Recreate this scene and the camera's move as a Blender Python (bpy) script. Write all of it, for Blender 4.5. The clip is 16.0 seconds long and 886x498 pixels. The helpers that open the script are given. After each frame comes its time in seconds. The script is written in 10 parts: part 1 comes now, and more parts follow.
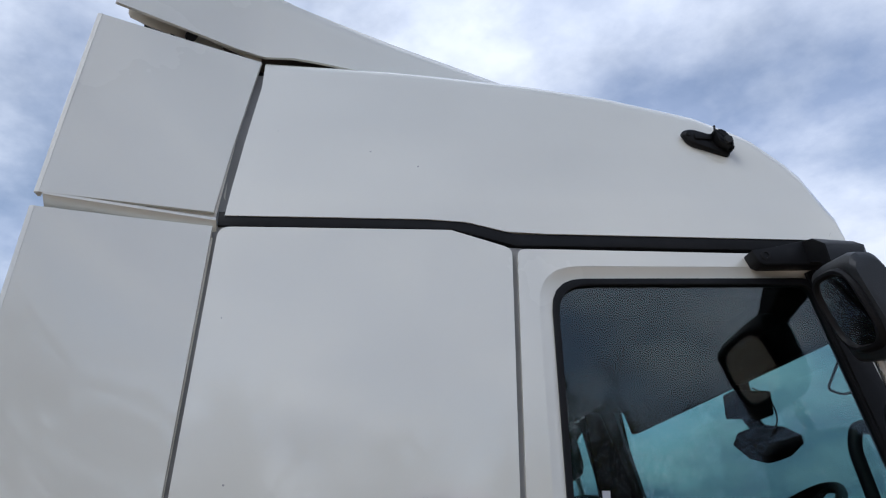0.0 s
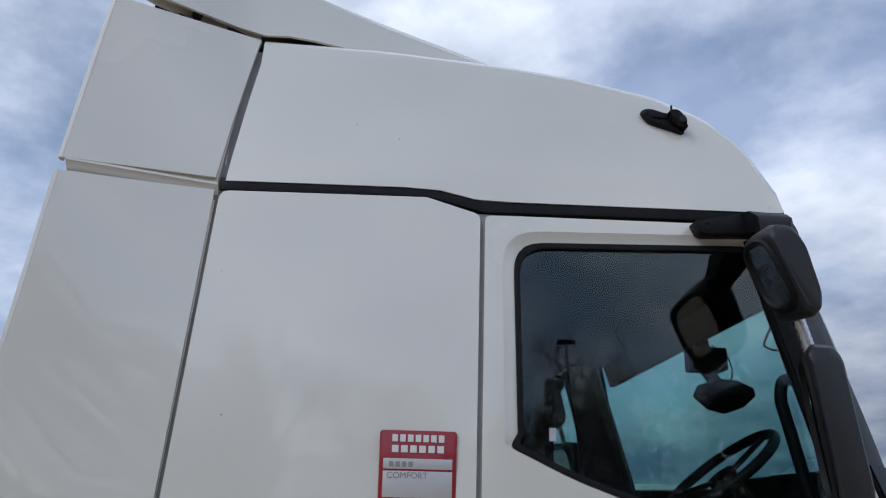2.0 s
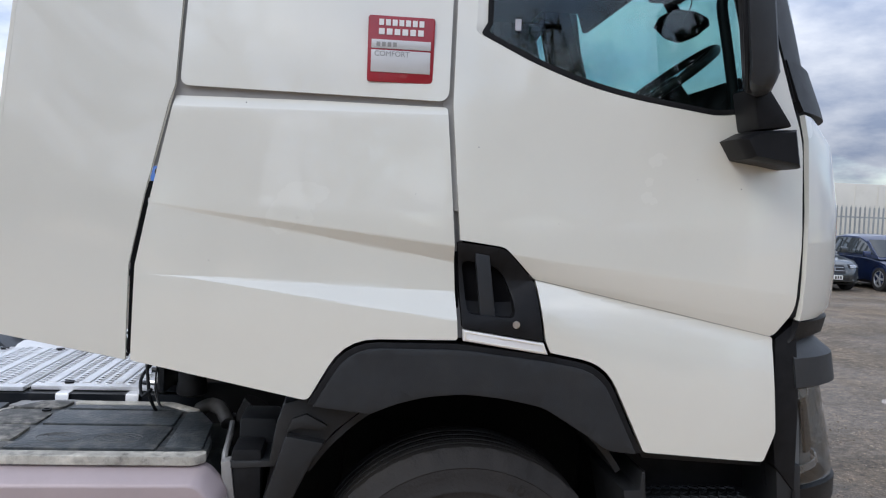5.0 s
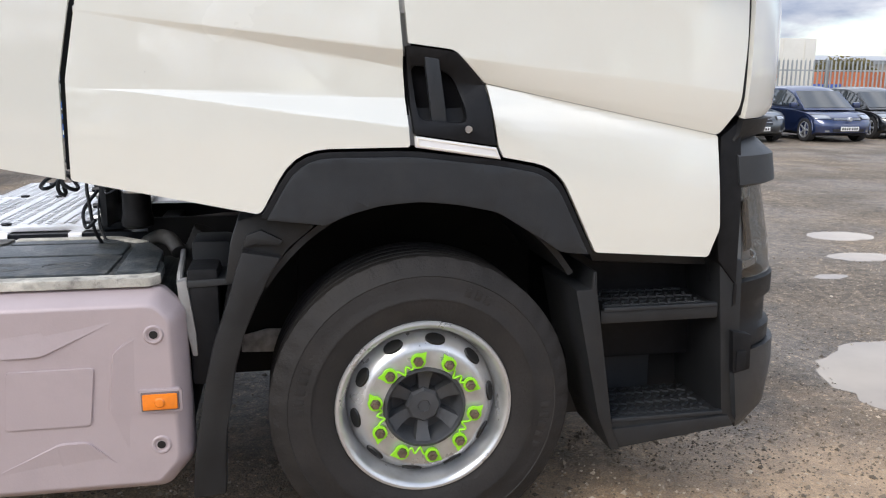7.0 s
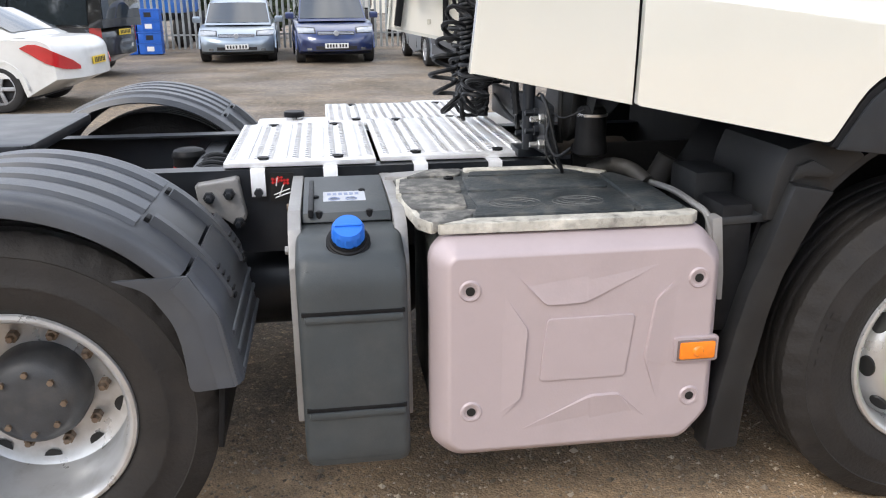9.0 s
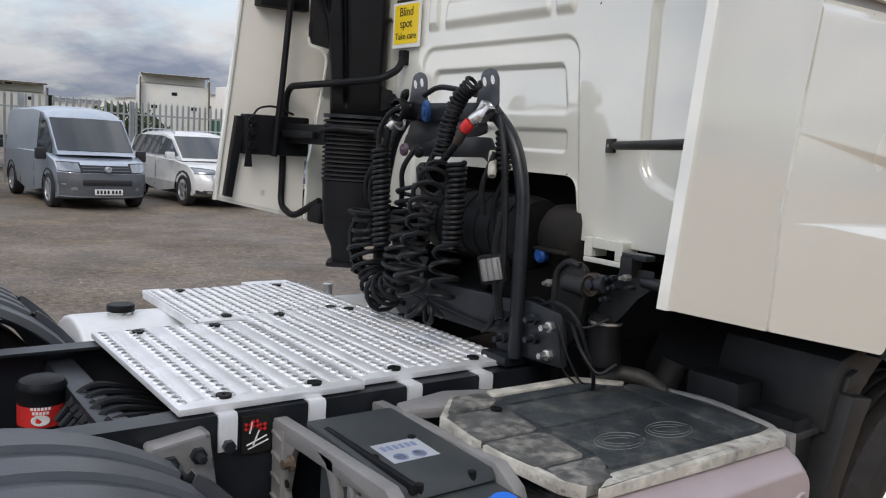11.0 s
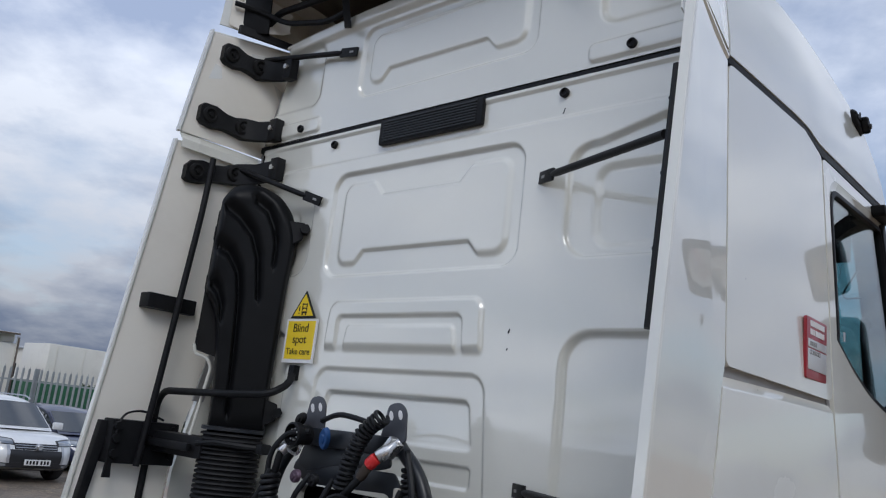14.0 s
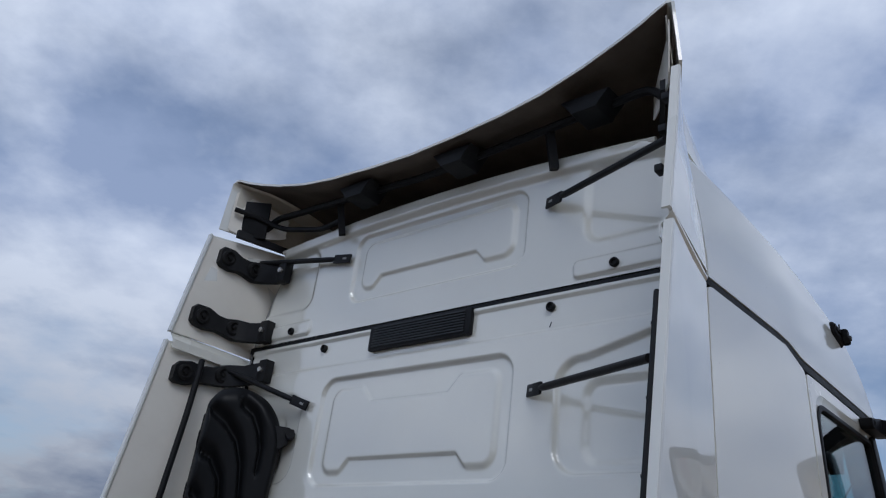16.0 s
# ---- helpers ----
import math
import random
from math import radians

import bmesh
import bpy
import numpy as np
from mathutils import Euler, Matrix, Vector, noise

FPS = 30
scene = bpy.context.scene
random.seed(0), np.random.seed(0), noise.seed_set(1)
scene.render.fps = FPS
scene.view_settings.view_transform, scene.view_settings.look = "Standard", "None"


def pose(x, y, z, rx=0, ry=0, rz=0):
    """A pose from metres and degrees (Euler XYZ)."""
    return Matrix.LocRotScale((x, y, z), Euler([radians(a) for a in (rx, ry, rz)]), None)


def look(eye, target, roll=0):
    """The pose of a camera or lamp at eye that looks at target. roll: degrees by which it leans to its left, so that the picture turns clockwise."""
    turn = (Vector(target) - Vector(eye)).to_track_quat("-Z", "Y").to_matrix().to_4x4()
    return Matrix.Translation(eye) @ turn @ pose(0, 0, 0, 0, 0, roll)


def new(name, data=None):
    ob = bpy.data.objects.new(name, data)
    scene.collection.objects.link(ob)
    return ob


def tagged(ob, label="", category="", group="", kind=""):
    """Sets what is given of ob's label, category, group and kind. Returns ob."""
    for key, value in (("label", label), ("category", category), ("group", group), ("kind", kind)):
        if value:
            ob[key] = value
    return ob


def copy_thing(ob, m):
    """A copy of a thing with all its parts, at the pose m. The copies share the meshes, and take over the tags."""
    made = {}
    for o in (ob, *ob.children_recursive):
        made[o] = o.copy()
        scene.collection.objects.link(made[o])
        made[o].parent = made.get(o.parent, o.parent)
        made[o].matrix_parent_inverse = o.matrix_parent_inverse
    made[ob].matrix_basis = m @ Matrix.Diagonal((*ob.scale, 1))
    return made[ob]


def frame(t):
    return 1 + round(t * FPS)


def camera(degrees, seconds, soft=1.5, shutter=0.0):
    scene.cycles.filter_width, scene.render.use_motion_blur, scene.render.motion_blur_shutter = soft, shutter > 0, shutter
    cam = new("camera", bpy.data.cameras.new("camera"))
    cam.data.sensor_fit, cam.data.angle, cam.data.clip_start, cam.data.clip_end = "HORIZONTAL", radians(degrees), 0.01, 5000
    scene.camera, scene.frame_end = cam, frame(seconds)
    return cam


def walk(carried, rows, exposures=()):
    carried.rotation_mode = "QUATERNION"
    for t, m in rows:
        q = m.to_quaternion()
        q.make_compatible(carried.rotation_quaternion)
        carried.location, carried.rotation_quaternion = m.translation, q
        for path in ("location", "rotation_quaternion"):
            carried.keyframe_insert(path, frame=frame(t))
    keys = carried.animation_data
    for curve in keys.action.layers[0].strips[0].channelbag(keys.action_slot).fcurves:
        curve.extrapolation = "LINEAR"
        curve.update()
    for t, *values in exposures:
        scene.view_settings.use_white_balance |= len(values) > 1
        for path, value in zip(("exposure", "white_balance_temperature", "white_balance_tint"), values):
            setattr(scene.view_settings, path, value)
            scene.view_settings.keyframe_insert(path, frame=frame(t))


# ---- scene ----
cam = camera(57.3, 16.0, soft=1.15)
PATH = [
    (0, (-0.466, -1.847, 2.195), (-0.282, 0.008, 2.921), -0.2),
    (0.5, (-0.379, -2.018, 2.19), (-0.256, -0.156, 2.91), 0.4),
    (1, (-0.354, -2.087, 2.185), (-0.251, -0.228, 2.915), 1.0),
    (1.5, (-0.372, -2.099, 2.157), (-0.241, -0.229, 2.854), 1.4),
    (2, (-0.379, -2.107, 2.125), (-0.226, -0.213, 2.75), 1.3),
    (2.5, (-0.36, -2.097, 2.033), (-0.212, -0.185, 2.599), 1.0),
    (3, (-0.35, -2.102, 1.988), (-0.207, -0.151, 2.402), 1.1),
    (3.5, (-0.346, -2.225, 1.943), (-0.214, -0.246, 2.198), 1.1),
    (4, (-0.382, -2.369, 1.816), (-0.22, -0.384, 2.0), 1.2),
    (4.2, (-0.394, -2.41, 1.863), (-0.221, -0.42, 1.95), 1.7),
    (6.3, (-0.362, -2.422, 1.581), (-0.002, -0.468, 1.35), 1.0),
    (6.5, (-0.386, -2.418, 1.594), (0.001, -0.477, 1.305), 0.9),
    (7, (-0.428, -2.413, 1.566), (-0.051, -0.491, 1.16), 0.3),
    (7.5, (-0.575, -2.347, 1.517), (-0.359, -0.43, 0.99), -0.7),
    (8, (-0.955, -2.173, 1.497), (-0.901, -0.265, 0.898), -0.5),
    (8.2, (-1.129, -2.124, 1.518), (-1.095, -0.225, 0.893), -0.1),
    (10.3, (-2.574, -1.317, 1.598), (-1.58, 0.365, 1.169), 1.0),
    (10.5, (-2.633, -1.194, 1.633), (-1.571, 0.458, 1.258), 1.7),
    (11, (-2.775, -0.994, 1.675), (-1.586, 0.593, 1.419), 3.5),
    (11.5, (-2.918, -0.875, 1.713), (-1.585, 0.607, 1.551), 3.5),
    (12, (-2.952, -0.826, 1.734), (-1.54, 0.589, 1.67), 3.3),
    (12.5, (-2.964, -0.806, 1.764), (-1.529, 0.586, 1.799), 3.6),
    (13, (-2.984, -0.807, 1.799), (-1.536, 0.563, 1.961), 4.2),
    (13.5, (-2.991, -0.802, 1.83), (-1.539, 0.541, 2.13), 5.1),
    (14, (-2.993, -0.811, 1.845), (-1.556, 0.509, 2.285), 6.5),
    (14.5, (-3.001, -0.81, 1.864), (-1.58, 0.474, 2.442), 7.9),
    (15, (-3.017, -0.822, 1.884), (-1.617, 0.427, 2.576), 8.4),
    (15.5, (-3.032, -0.837, 1.911), (-1.667, 0.397, 2.696), 8.0),
    (16, (-3.044, -0.845, 1.917), (-1.735, 0.394, 2.785), 7.6),
]
walk(cam, [(t, look(eye, target, roll)) for t, eye, target, roll in PATH],
     exposures=[(0.0, -0.16, 5980, 10), (1.5, -0.31, 5950, 10), (3.0, -0.07, 6080, 10), (4.2, 0.14, 6170, 10), (6.4, 0.74, 6470, 10), (7.0, 0.88, 6620, 10), (8.2, 1.22, 6820, 10),
                (10.3, 0.62, 6850, 10), (11.0, 0.26, 6750, 10), (12.5, 0.10, 6380, 10), (14.0, -0.22, 6100, 10), (15.0, -0.40, 6000, 10), (16.0, -0.63, 5770, 10)])

# ---- sky, sun ----
world = bpy.data.worlds.new("sky")
scene.world = world
world.use_nodes = True
wt = world.node_tree
wt.nodes.clear()


def wnode(kind, **props):
    n = wt.nodes.new(kind)
    for k, v in props.items():
        if k == "ins":
            for s, val in v.items():
                n.inputs[s].default_value = val
    return n


SUN_EL, SUN_ROT = radians(41), radians(-133)
sky = wt.nodes.new("ShaderNodeTexSky")
sky.sky_type = "NISHITA"
sky.sun_disc = False
sky.sun_elevation = SUN_EL
sky.sun_rotation = SUN_ROT
sky.air_density = 1.0
sky.dust_density = 0.6
tc = wt.nodes.new("ShaderNodeTexCoord")
# the clouds lie on a level sheet overhead: the direction divided by its height
split = wt.nodes.new("ShaderNodeSeparateXYZ")
wt.links.new(tc.outputs["Generated"], split.inputs["Vector"])
rise = wt.nodes.new("ShaderNodeMath")
rise.operation = "MAXIMUM"
rise.inputs[1].default_value = 0.0
wt.links.new(split.outputs["Z"], rise.inputs[0])
lift = wt.nodes.new("ShaderNodeMath")
lift.operation = "ADD"
lift.inputs[1].default_value = 0.28
wt.links.new(rise.outputs["Value"], lift.inputs[0])
flat = wt.nodes.new("ShaderNodeVectorMath")
flat.operation = "DIVIDE"
triple = wt.nodes.new("ShaderNodeCombineXYZ")
for s in ("X", "Y", "Z"):
    wt.links.new(lift.outputs["Value"], triple.inputs[s])
wt.links.new(tc.outputs["Generated"], flat.inputs[0])
wt.links.new(triple.outputs["Vector"], flat.inputs[1])
stretch = wt.nodes.new("ShaderNodeMapping")
stretch.inputs["Scale"].default_value = (1.0, 1.0, 0.6)
stretch.inputs["Rotation"].default_value = (0.0, 0.0, 0.9)
stretch.inputs["Location"].default_value = (3.4, 1.3, 0.0)
wt.links.new(flat.outputs["Vector"], stretch.inputs["Vector"])
cover = wnode("ShaderNodeTexNoise", ins={"Scale": 1.25, "Detail": 8.0, "Roughness": 0.56, "Distortion": 0.0})
wt.links.new(stretch.outputs["Vector"], cover.inputs["Vector"])
coverage = wt.nodes.new("ShaderNodeMapRange")
coverage.inputs["From Min"].default_value = 0.27
coverage.inputs["From Max"].default_value = 0.50
wt.links.new(cover.outputs["Fac"], coverage.inputs["Value"])
puffs = wnode("ShaderNodeTexNoise", ins={"Scale": 2.3, "Detail": 9.0, "Roughness": 0.55, "Distortion": 0.0})
wt.links.new(stretch.outputs["Vector"], puffs.inputs["Vector"])
shade = wt.nodes.new("ShaderNodeValToRGB")
shade.color_ramp.elements[0].position = 0.37
shade.color_ramp.elements[0].color = (3.7, 4.4, 6.0, 1)
shade.color_ramp.elements[1].position = 0.62
shade.color_ramp.elements[1].color = (8.9, 9.2, 9.9, 1)
wt.links.new(puffs.outputs["Fac"], shade.inputs["Fac"])
# low dark cloud bank towards the horizon
low = wt.nodes.new("ShaderNodeMapRange")
low.inputs["From Min"].default_value = 0.02
low.inputs["From Max"].default_value = 0.38
low.inputs["To Min"].default_value = 0.36
low.inputs["To Max"].default_value = 1.0
wt.links.new(split.outputs["Z"], low.inputs["Value"])
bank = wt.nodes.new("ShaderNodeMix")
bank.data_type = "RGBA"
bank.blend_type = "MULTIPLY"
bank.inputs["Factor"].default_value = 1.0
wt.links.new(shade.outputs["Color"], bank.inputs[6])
# no bank behind the lorry: unseen sky brightened there to light the rear wall
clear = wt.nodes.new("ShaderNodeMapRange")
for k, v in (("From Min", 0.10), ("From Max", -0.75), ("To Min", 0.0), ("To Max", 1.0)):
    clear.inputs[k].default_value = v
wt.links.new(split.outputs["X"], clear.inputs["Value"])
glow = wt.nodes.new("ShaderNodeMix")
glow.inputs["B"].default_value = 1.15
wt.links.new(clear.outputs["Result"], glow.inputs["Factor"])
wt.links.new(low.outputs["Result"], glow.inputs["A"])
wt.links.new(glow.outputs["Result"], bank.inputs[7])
mixed = wt.nodes.new("ShaderNodeMix")
mixed.data_type = "RGBA"
wt.links.new(coverage.outputs["Result"], mixed.inputs["Factor"])
wt.links.new(sky.outputs["Color"], mixed.inputs[6])
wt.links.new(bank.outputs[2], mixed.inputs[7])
bg = wt.nodes.new("ShaderNodeBackground")
bg.inputs["Strength"].default_value = 0.125
wt.links.new(mixed.outputs[2], bg.inputs["Color"])
wout = wt.nodes.new("ShaderNodeOutputWorld")
wt.links.new(bg.outputs["Background"], wout.inputs["Surface"])

sun = new("sun", bpy.data.lights.new("sun", "SUN"))
sun.data.energy = 1.0
sun.data.angle = radians(26)
sun.data.color = (1.0, 0.95, 0.88)
sun.matrix_world = look((-7.9, -7.5, 9.6), (0, 0, 0))

# ---- materials ----


def material(name, color, rough=0.5, metal=0.0, spread=0.12, scale=6.0, bump=0.0, bump_scale=40.0, coat=0.0,
             dirt=None, dirt_amount=0.0, dirt_scale=2.0, rough_spread=0.1, ior=1.45, stretch=(1, 1, 1), jitter=0.0):
    m = bpy.data.materials.new(name)
    m.use_nodes = True
    t = m.node_tree
    b = t.nodes["Principled BSDF"]
    co = t.nodes.new("ShaderNodeTexCoord")
    mp = t.nodes.new("ShaderNodeMapping")
    mp.inputs["Scale"].default_value = stretch
    t.links.new(co.outputs["Object"], mp.inputs["Vector"])
    n1 = t.nodes.new("ShaderNodeTexNoise")
    n1.inputs["Scale"].default_value = scale
    n1.inputs["Detail"].default_value = 6
    t.links.new(mp.outputs["Vector"], n1.inputs["Vector"])
    ramp = t.nodes.new("ShaderNodeValToRGB")
    c = Vector(color[:3])
    lo, hi = c * (1 - spread), c * (1 + spread)
    ramp.color_ramp.elements[0].position, ramp.color_ramp.elements[1].position = 0.3, 0.7
    ramp.color_ramp.elements[0].color = (*[max(0, v) for v in lo], 1)
    ramp.color_ramp.elements[1].color = (*[min(1, v) for v in hi], 1)
    t.links.new(n1.outputs["Fac"], ramp.inputs["Fac"])
    out = ramp.outputs["Color"]
    if dirt:
        n2 = t.nodes.new("ShaderNodeTexNoise")
        n2.inputs["Scale"].default_value = dirt_scale
        n2.inputs["Detail"].default_value = 9
        n2.inputs["Roughness"].default_value = 0.65
        t.links.new(co.outputs["Object"], n2.inputs["Vector"])
        mr = t.nodes.new("ShaderNodeMapRange")
        mr.inputs["From Min"].default_value = 0.48
        mr.inputs["From Max"].default_value = 0.72
        mr.inputs["To Max"].default_value = dirt_amount
        t.links.new(n2.outputs["Fac"], mr.inputs["Value"])
        mx = t.nodes.new("ShaderNodeMix")
        mx.data_type = "RGBA"
        mx.inputs[7].default_value = (*dirt, 1)
        t.links.new(mr.outputs["Result"], mx.inputs["Factor"])
        t.links.new(out, mx.inputs[6])
        out = mx.outputs[2]
    if jitter:
        oi = t.nodes.new("ShaderNodeObjectInfo")
        hs = t.nodes.new("ShaderNodeHueSaturation")
        jr = t.nodes.new("ShaderNodeMapRange")
        jr.inputs["To Min"].default_value, jr.inputs["To Max"].default_value = 1 - jitter, 1 + jitter
        t.links.new(oi.outputs["Random"], jr.inputs["Value"])
        t.links.new(jr.outputs["Result"], hs.inputs["Value"])
        t.links.new(out, hs.inputs["Color"])
        out = hs.outputs["Color"]
    t.links.new(out, b.inputs["Base Color"])
    b.inputs["Metallic"].default_value = metal
    b.inputs["IOR"].default_value = ior
    b.inputs["Coat Weight"].default_value = coat
    b.inputs["Coat Roughness"].default_value = 0.03
    b.inputs["Coat IOR"].default_value = 2.0
    rr = t.nodes.new("ShaderNodeMapRange")
    rr.inputs["To Min"].default_value = max(0.02, rough - rough_spread)
    rr.inputs["To Max"].default_value = min(1, rough + rough_spread)
    t.links.new(n1.outputs["Fac"], rr.inputs["Value"])
    t.links.new(rr.outputs["Result"], b.inputs["Roughness"])
    if bump:
        nb = t.nodes.new("ShaderNodeTexNoise")
        nb.inputs["Scale"].default_value = bump_scale
        nb.inputs["Detail"].default_value = 5
        t.links.new(mp.outputs["Vector"], nb.inputs["Vector"])
        bp = t.nodes.new("ShaderNodeBump")
        bp.inputs["Strength"].default_value = bump
        bp.inputs["Distance"].default_value = 0.01
        t.links.new(nb.outputs["Fac"], bp.inputs["Height"])
        t.links.new(bp.outputs["Normal"], b.inputs["Normal"])
    return m


def glass(name, tint, ior=1.5, haze=0.0):
    m = bpy.data.materials.new(name)
    m.use_nodes = True
    t = m.node_tree
    t.nodes.remove(t.nodes["Principled BSDF"])
    out = t.nodes["Material Output"]
    tr = t.nodes.new("ShaderNodeBsdfTransparent")
    tr.inputs["Color"].default_value = (*tint, 1)
    gl = t.nodes.new("ShaderNodeBsdfGlossy")
    gl.inputs["Roughness"].default_value = 0.01 + haze
    lw = t.nodes.new("ShaderNodeLayerWeight")
    lw.inputs["Blend"].default_value = 0.5
    pw = t.nodes.new("ShaderNodeMath")
    pw.operation = "POWER"
    pw.inputs[1].default_value = 4.0
    t.links.new(lw.outputs["Facing"], pw.inputs[0])
    fr = t.nodes.new("ShaderNodeMapRange")
    fr.inputs["To Min"].default_value = ((ior - 1) / (ior + 1)) ** 2
    fr.inputs["To Max"].default_value = 0.95
    t.links.new(pw.outputs["Value"], fr.inputs["Value"])
    mx = t.nodes.new("ShaderNodeMixShader")
    t.links.new(fr.outputs["Result"], mx.inputs[0])
    t.links.new(tr.outputs["BSDF"], mx.inputs[1])
    t.links.new(gl.outputs["BSDF"], mx.inputs[2])
    t.links.new(mx.outputs["Shader"], out.inputs["Surface"])
    return m


WHITE = material("white_cab_paint", (0.760, 0.757, 0.688), 0.26, coat=1.0, spread=0.015, scale=1.2, rough_spread=0.05,
                 dirt=(0.55, 0.52, 0.46), dirt_amount=0.12, dirt_scale=1.1)
CREAM = material("unpainted_cream_plastic", (0.62, 0.59, 0.50), 0.5, spread=0.05, scale=3, dirt=(0.35, 0.31, 0.25), dirt_amount=0.35, dirt_scale=2.5)
BLACKP = material("black_plastic", (0.009, 0.0095, 0.011), 0.48, spread=0.2, scale=20, bump=0.10, bump_scale=260, dirt=(0.026, 0.025, 0.024), dirt_amount=0.35, dirt_scale=5, ior=1.28)
GREYP = material("dark_grey_plastic", (0.020, 0.023, 0.027), 0.47, spread=0.15, scale=14, bump=0.1, bump_scale=300, dirt=(0.055, 0.053, 0.050), dirt_amount=0.3, dirt_scale=4)
UNDERSIDE = material("brown_moulded_underside", (0.120, 0.097, 0.078), 0.8, spread=0.35, scale=5, bump=0.3, bump_scale=30)
FRAME = material("dark_grey_chassis_paint", (0.014, 0.017, 0.022), 0.35, spread=0.15, scale=10, dirt=(0.055, 0.05, 0.045), dirt_amount=0.3, dirt_scale=6)
RUBBER = material("tyre_rubber", (0.018, 0.0163, 0.0155), 0.70, spread=0.3, scale=9, bump=0.3, bump_scale=90, dirt=(0.036, 0.030, 0.026), dirt_amount=0.45, dirt_scale=6)
# black base lightened for the veiled look of the lower parts, plus random grime
ROADP = material("lightened_grimy_black_plastic", (0.014, 0.015, 0.0165), 0.52, spread=0.25, scale=12, bump=0.12, bump_scale=240, dirt=(0.034, 0.032, 0.030), dirt_amount=0.4, dirt_scale=5)
HOSE = material("black_hose", (0.009, 0.010, 0.012), 0.46, spread=0.2, scale=30, dirt=(0.034, 0.033, 0.031), dirt_amount=0.35, dirt_scale=20, ior=1.32)
RIM = material("silver_painted_steel", (0.58, 0.59, 0.60), 0.30, metal=0.65, spread=0.04, scale=12, dirt=(0.20, 0.18, 0.15), dirt_amount=0.35, dirt_scale=9)
HUBGREY = material("grey_plastic_hub_cover", (0.050, 0.053, 0.058), 0.45, spread=0.15, scale=20, bump=0.1, bump_scale=200, dirt=(0.10, 0.09, 0.08), dirt_amount=0.4, dirt_scale=12)
LIME = material("fluorescent_green_plastic", (0.33, 0.80, 0.03), 0.45, spread=0.08, scale=30, dirt=(0.2, 0.22, 0.08), dirt_amount=0.3, dirt_scale=30)
NUT = material("rusty_steel_nut", (0.20, 0.15, 0.11), 0.55, metal=0.6, spread=0.3, scale=40)
GRIMEALU = material("grimy_aluminium", (0.42, 0.42, 0.42), 0.5, metal=0.4, spread=0.35, scale=30, bump=0.4, bump_scale=40)
ALU = material("aluminium_tread_plate", (0.84, 0.85, 0.87), 0.45, metal=0.40, spread=0.08, scale=8, dirt=(0.50, 0.48, 0.45), dirt_amount=0.30, dirt_scale=9)
CAST = material("cast_aluminium", (0.33, 0.325, 0.32), 0.5, metal=0.35, spread=0.15, scale=14, bump=0.15, bump_scale=80, dirt=(0.10, 0.085, 0.07), dirt_amount=0.5, dirt_scale=7)
STEEL = material("bright_steel", (0.62, 0.62, 0.62), 0.28, metal=0.9, spread=0.1, scale=20)
TANK = material("mauve_tank_cover", (0.47, 0.395, 0.405), 0.42, metal=0.15, spread=0.05, scale=3, bump=0.05, bump_scale=150, dirt=(0.30, 0.25, 0.25), dirt_amount=0.35, dirt_scale=3)
MAT = material("worn_rubber_step_mat", (0.042, 0.050, 0.054), 0.42, spread=0.3, scale=9, bump=0.35, bump_scale=70, dirt=(0.24, 0.225, 0.20), dirt_amount=0.5, dirt_scale=13)
MATEDGE = material("dirty_pale_mat_edge", (0.57, 0.545, 0.48), 0.75, spread=0.45, scale=26, bump=0.5, bump_scale=60, dirt=(0.06, 0.058, 0.052), dirt_amount=1.0, dirt_scale=13)
BLUECAP = material("bright_blue_plastic", (0.02, 0.17, 0.72), 0.4, spread=0.1, scale=12)
ORANGE = material("amber_lens", (0.95, 0.24, 0.01), 0.2, spread=0.1, scale=40, coat=0.6)
RED = material("dark_red_plastic", (0.30, 0.012, 0.022), 0.35, spread=0.06, scale=20, coat=0.3)
REDP = material("bright_red_plastic", (0.62, 0.03, 0.03), 0.4, spread=0.1, scale=30)
YELLOW = material("yellow_sticker", (0.86, 0.62, 0.02), 0.4, spread=0.03, scale=8)
INK = material("black_ink", (0.012, 0.012, 0.012), 0.5, spread=0.1)
PRINT = material("white_print", (0.78, 0.78, 0.78), 0.5, spread=0.03)
SILVERC = material("silver_card", (0.62, 0.62, 0.62), 0.35, metal=0.3, spread=0.05)
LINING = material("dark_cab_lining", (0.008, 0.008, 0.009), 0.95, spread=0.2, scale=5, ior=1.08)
GUARD = material("weathered_grey_mudguard", (0.062, 0.068, 0.079), 0.36, spread=0.15, scale=6, bump=0.08, bump_scale=200, dirt=(0.10, 0.10, 0.095), dirt_amount=0.35, dirt_scale=5)
INNER = material("cream_inner_skin", (0.82, 0.79, 0.71), 0.5, spread=0.04, scale=2.0, dirt=(0.58, 0.54, 0.46), dirt_amount=0.25, dirt_scale=1.8)
# near-black, also on the solids that fill dark hollows
SHADEP = material("deep_black", (0.006, 0.006, 0.0065), 0.8, spread=0.2, scale=8)
SEATM = material("grey_seat_fabric", (0.06, 0.06, 0.068), 0.9, spread=0.25, scale=25, bump=0.2, bump_scale=220)
RUST = material("rusty_cast_iron", (0.045, 0.034, 0.026), 0.75, spread=0.4, scale=12, bump=0.3, bump_scale=60)
GLASS = glass("tinted_window_glass", (0.70, 0.84, 0.84), 1.66)
CLEAR = glass("clear_lens", (0.75, 0.77, 0.78), 1.5)
MIRROR = material("mirror_glass", (0.75, 0.77, 0.8), 0.03, metal=1.0, spread=0.0, rough_spread=0.0)

# ---- mesh helpers ----


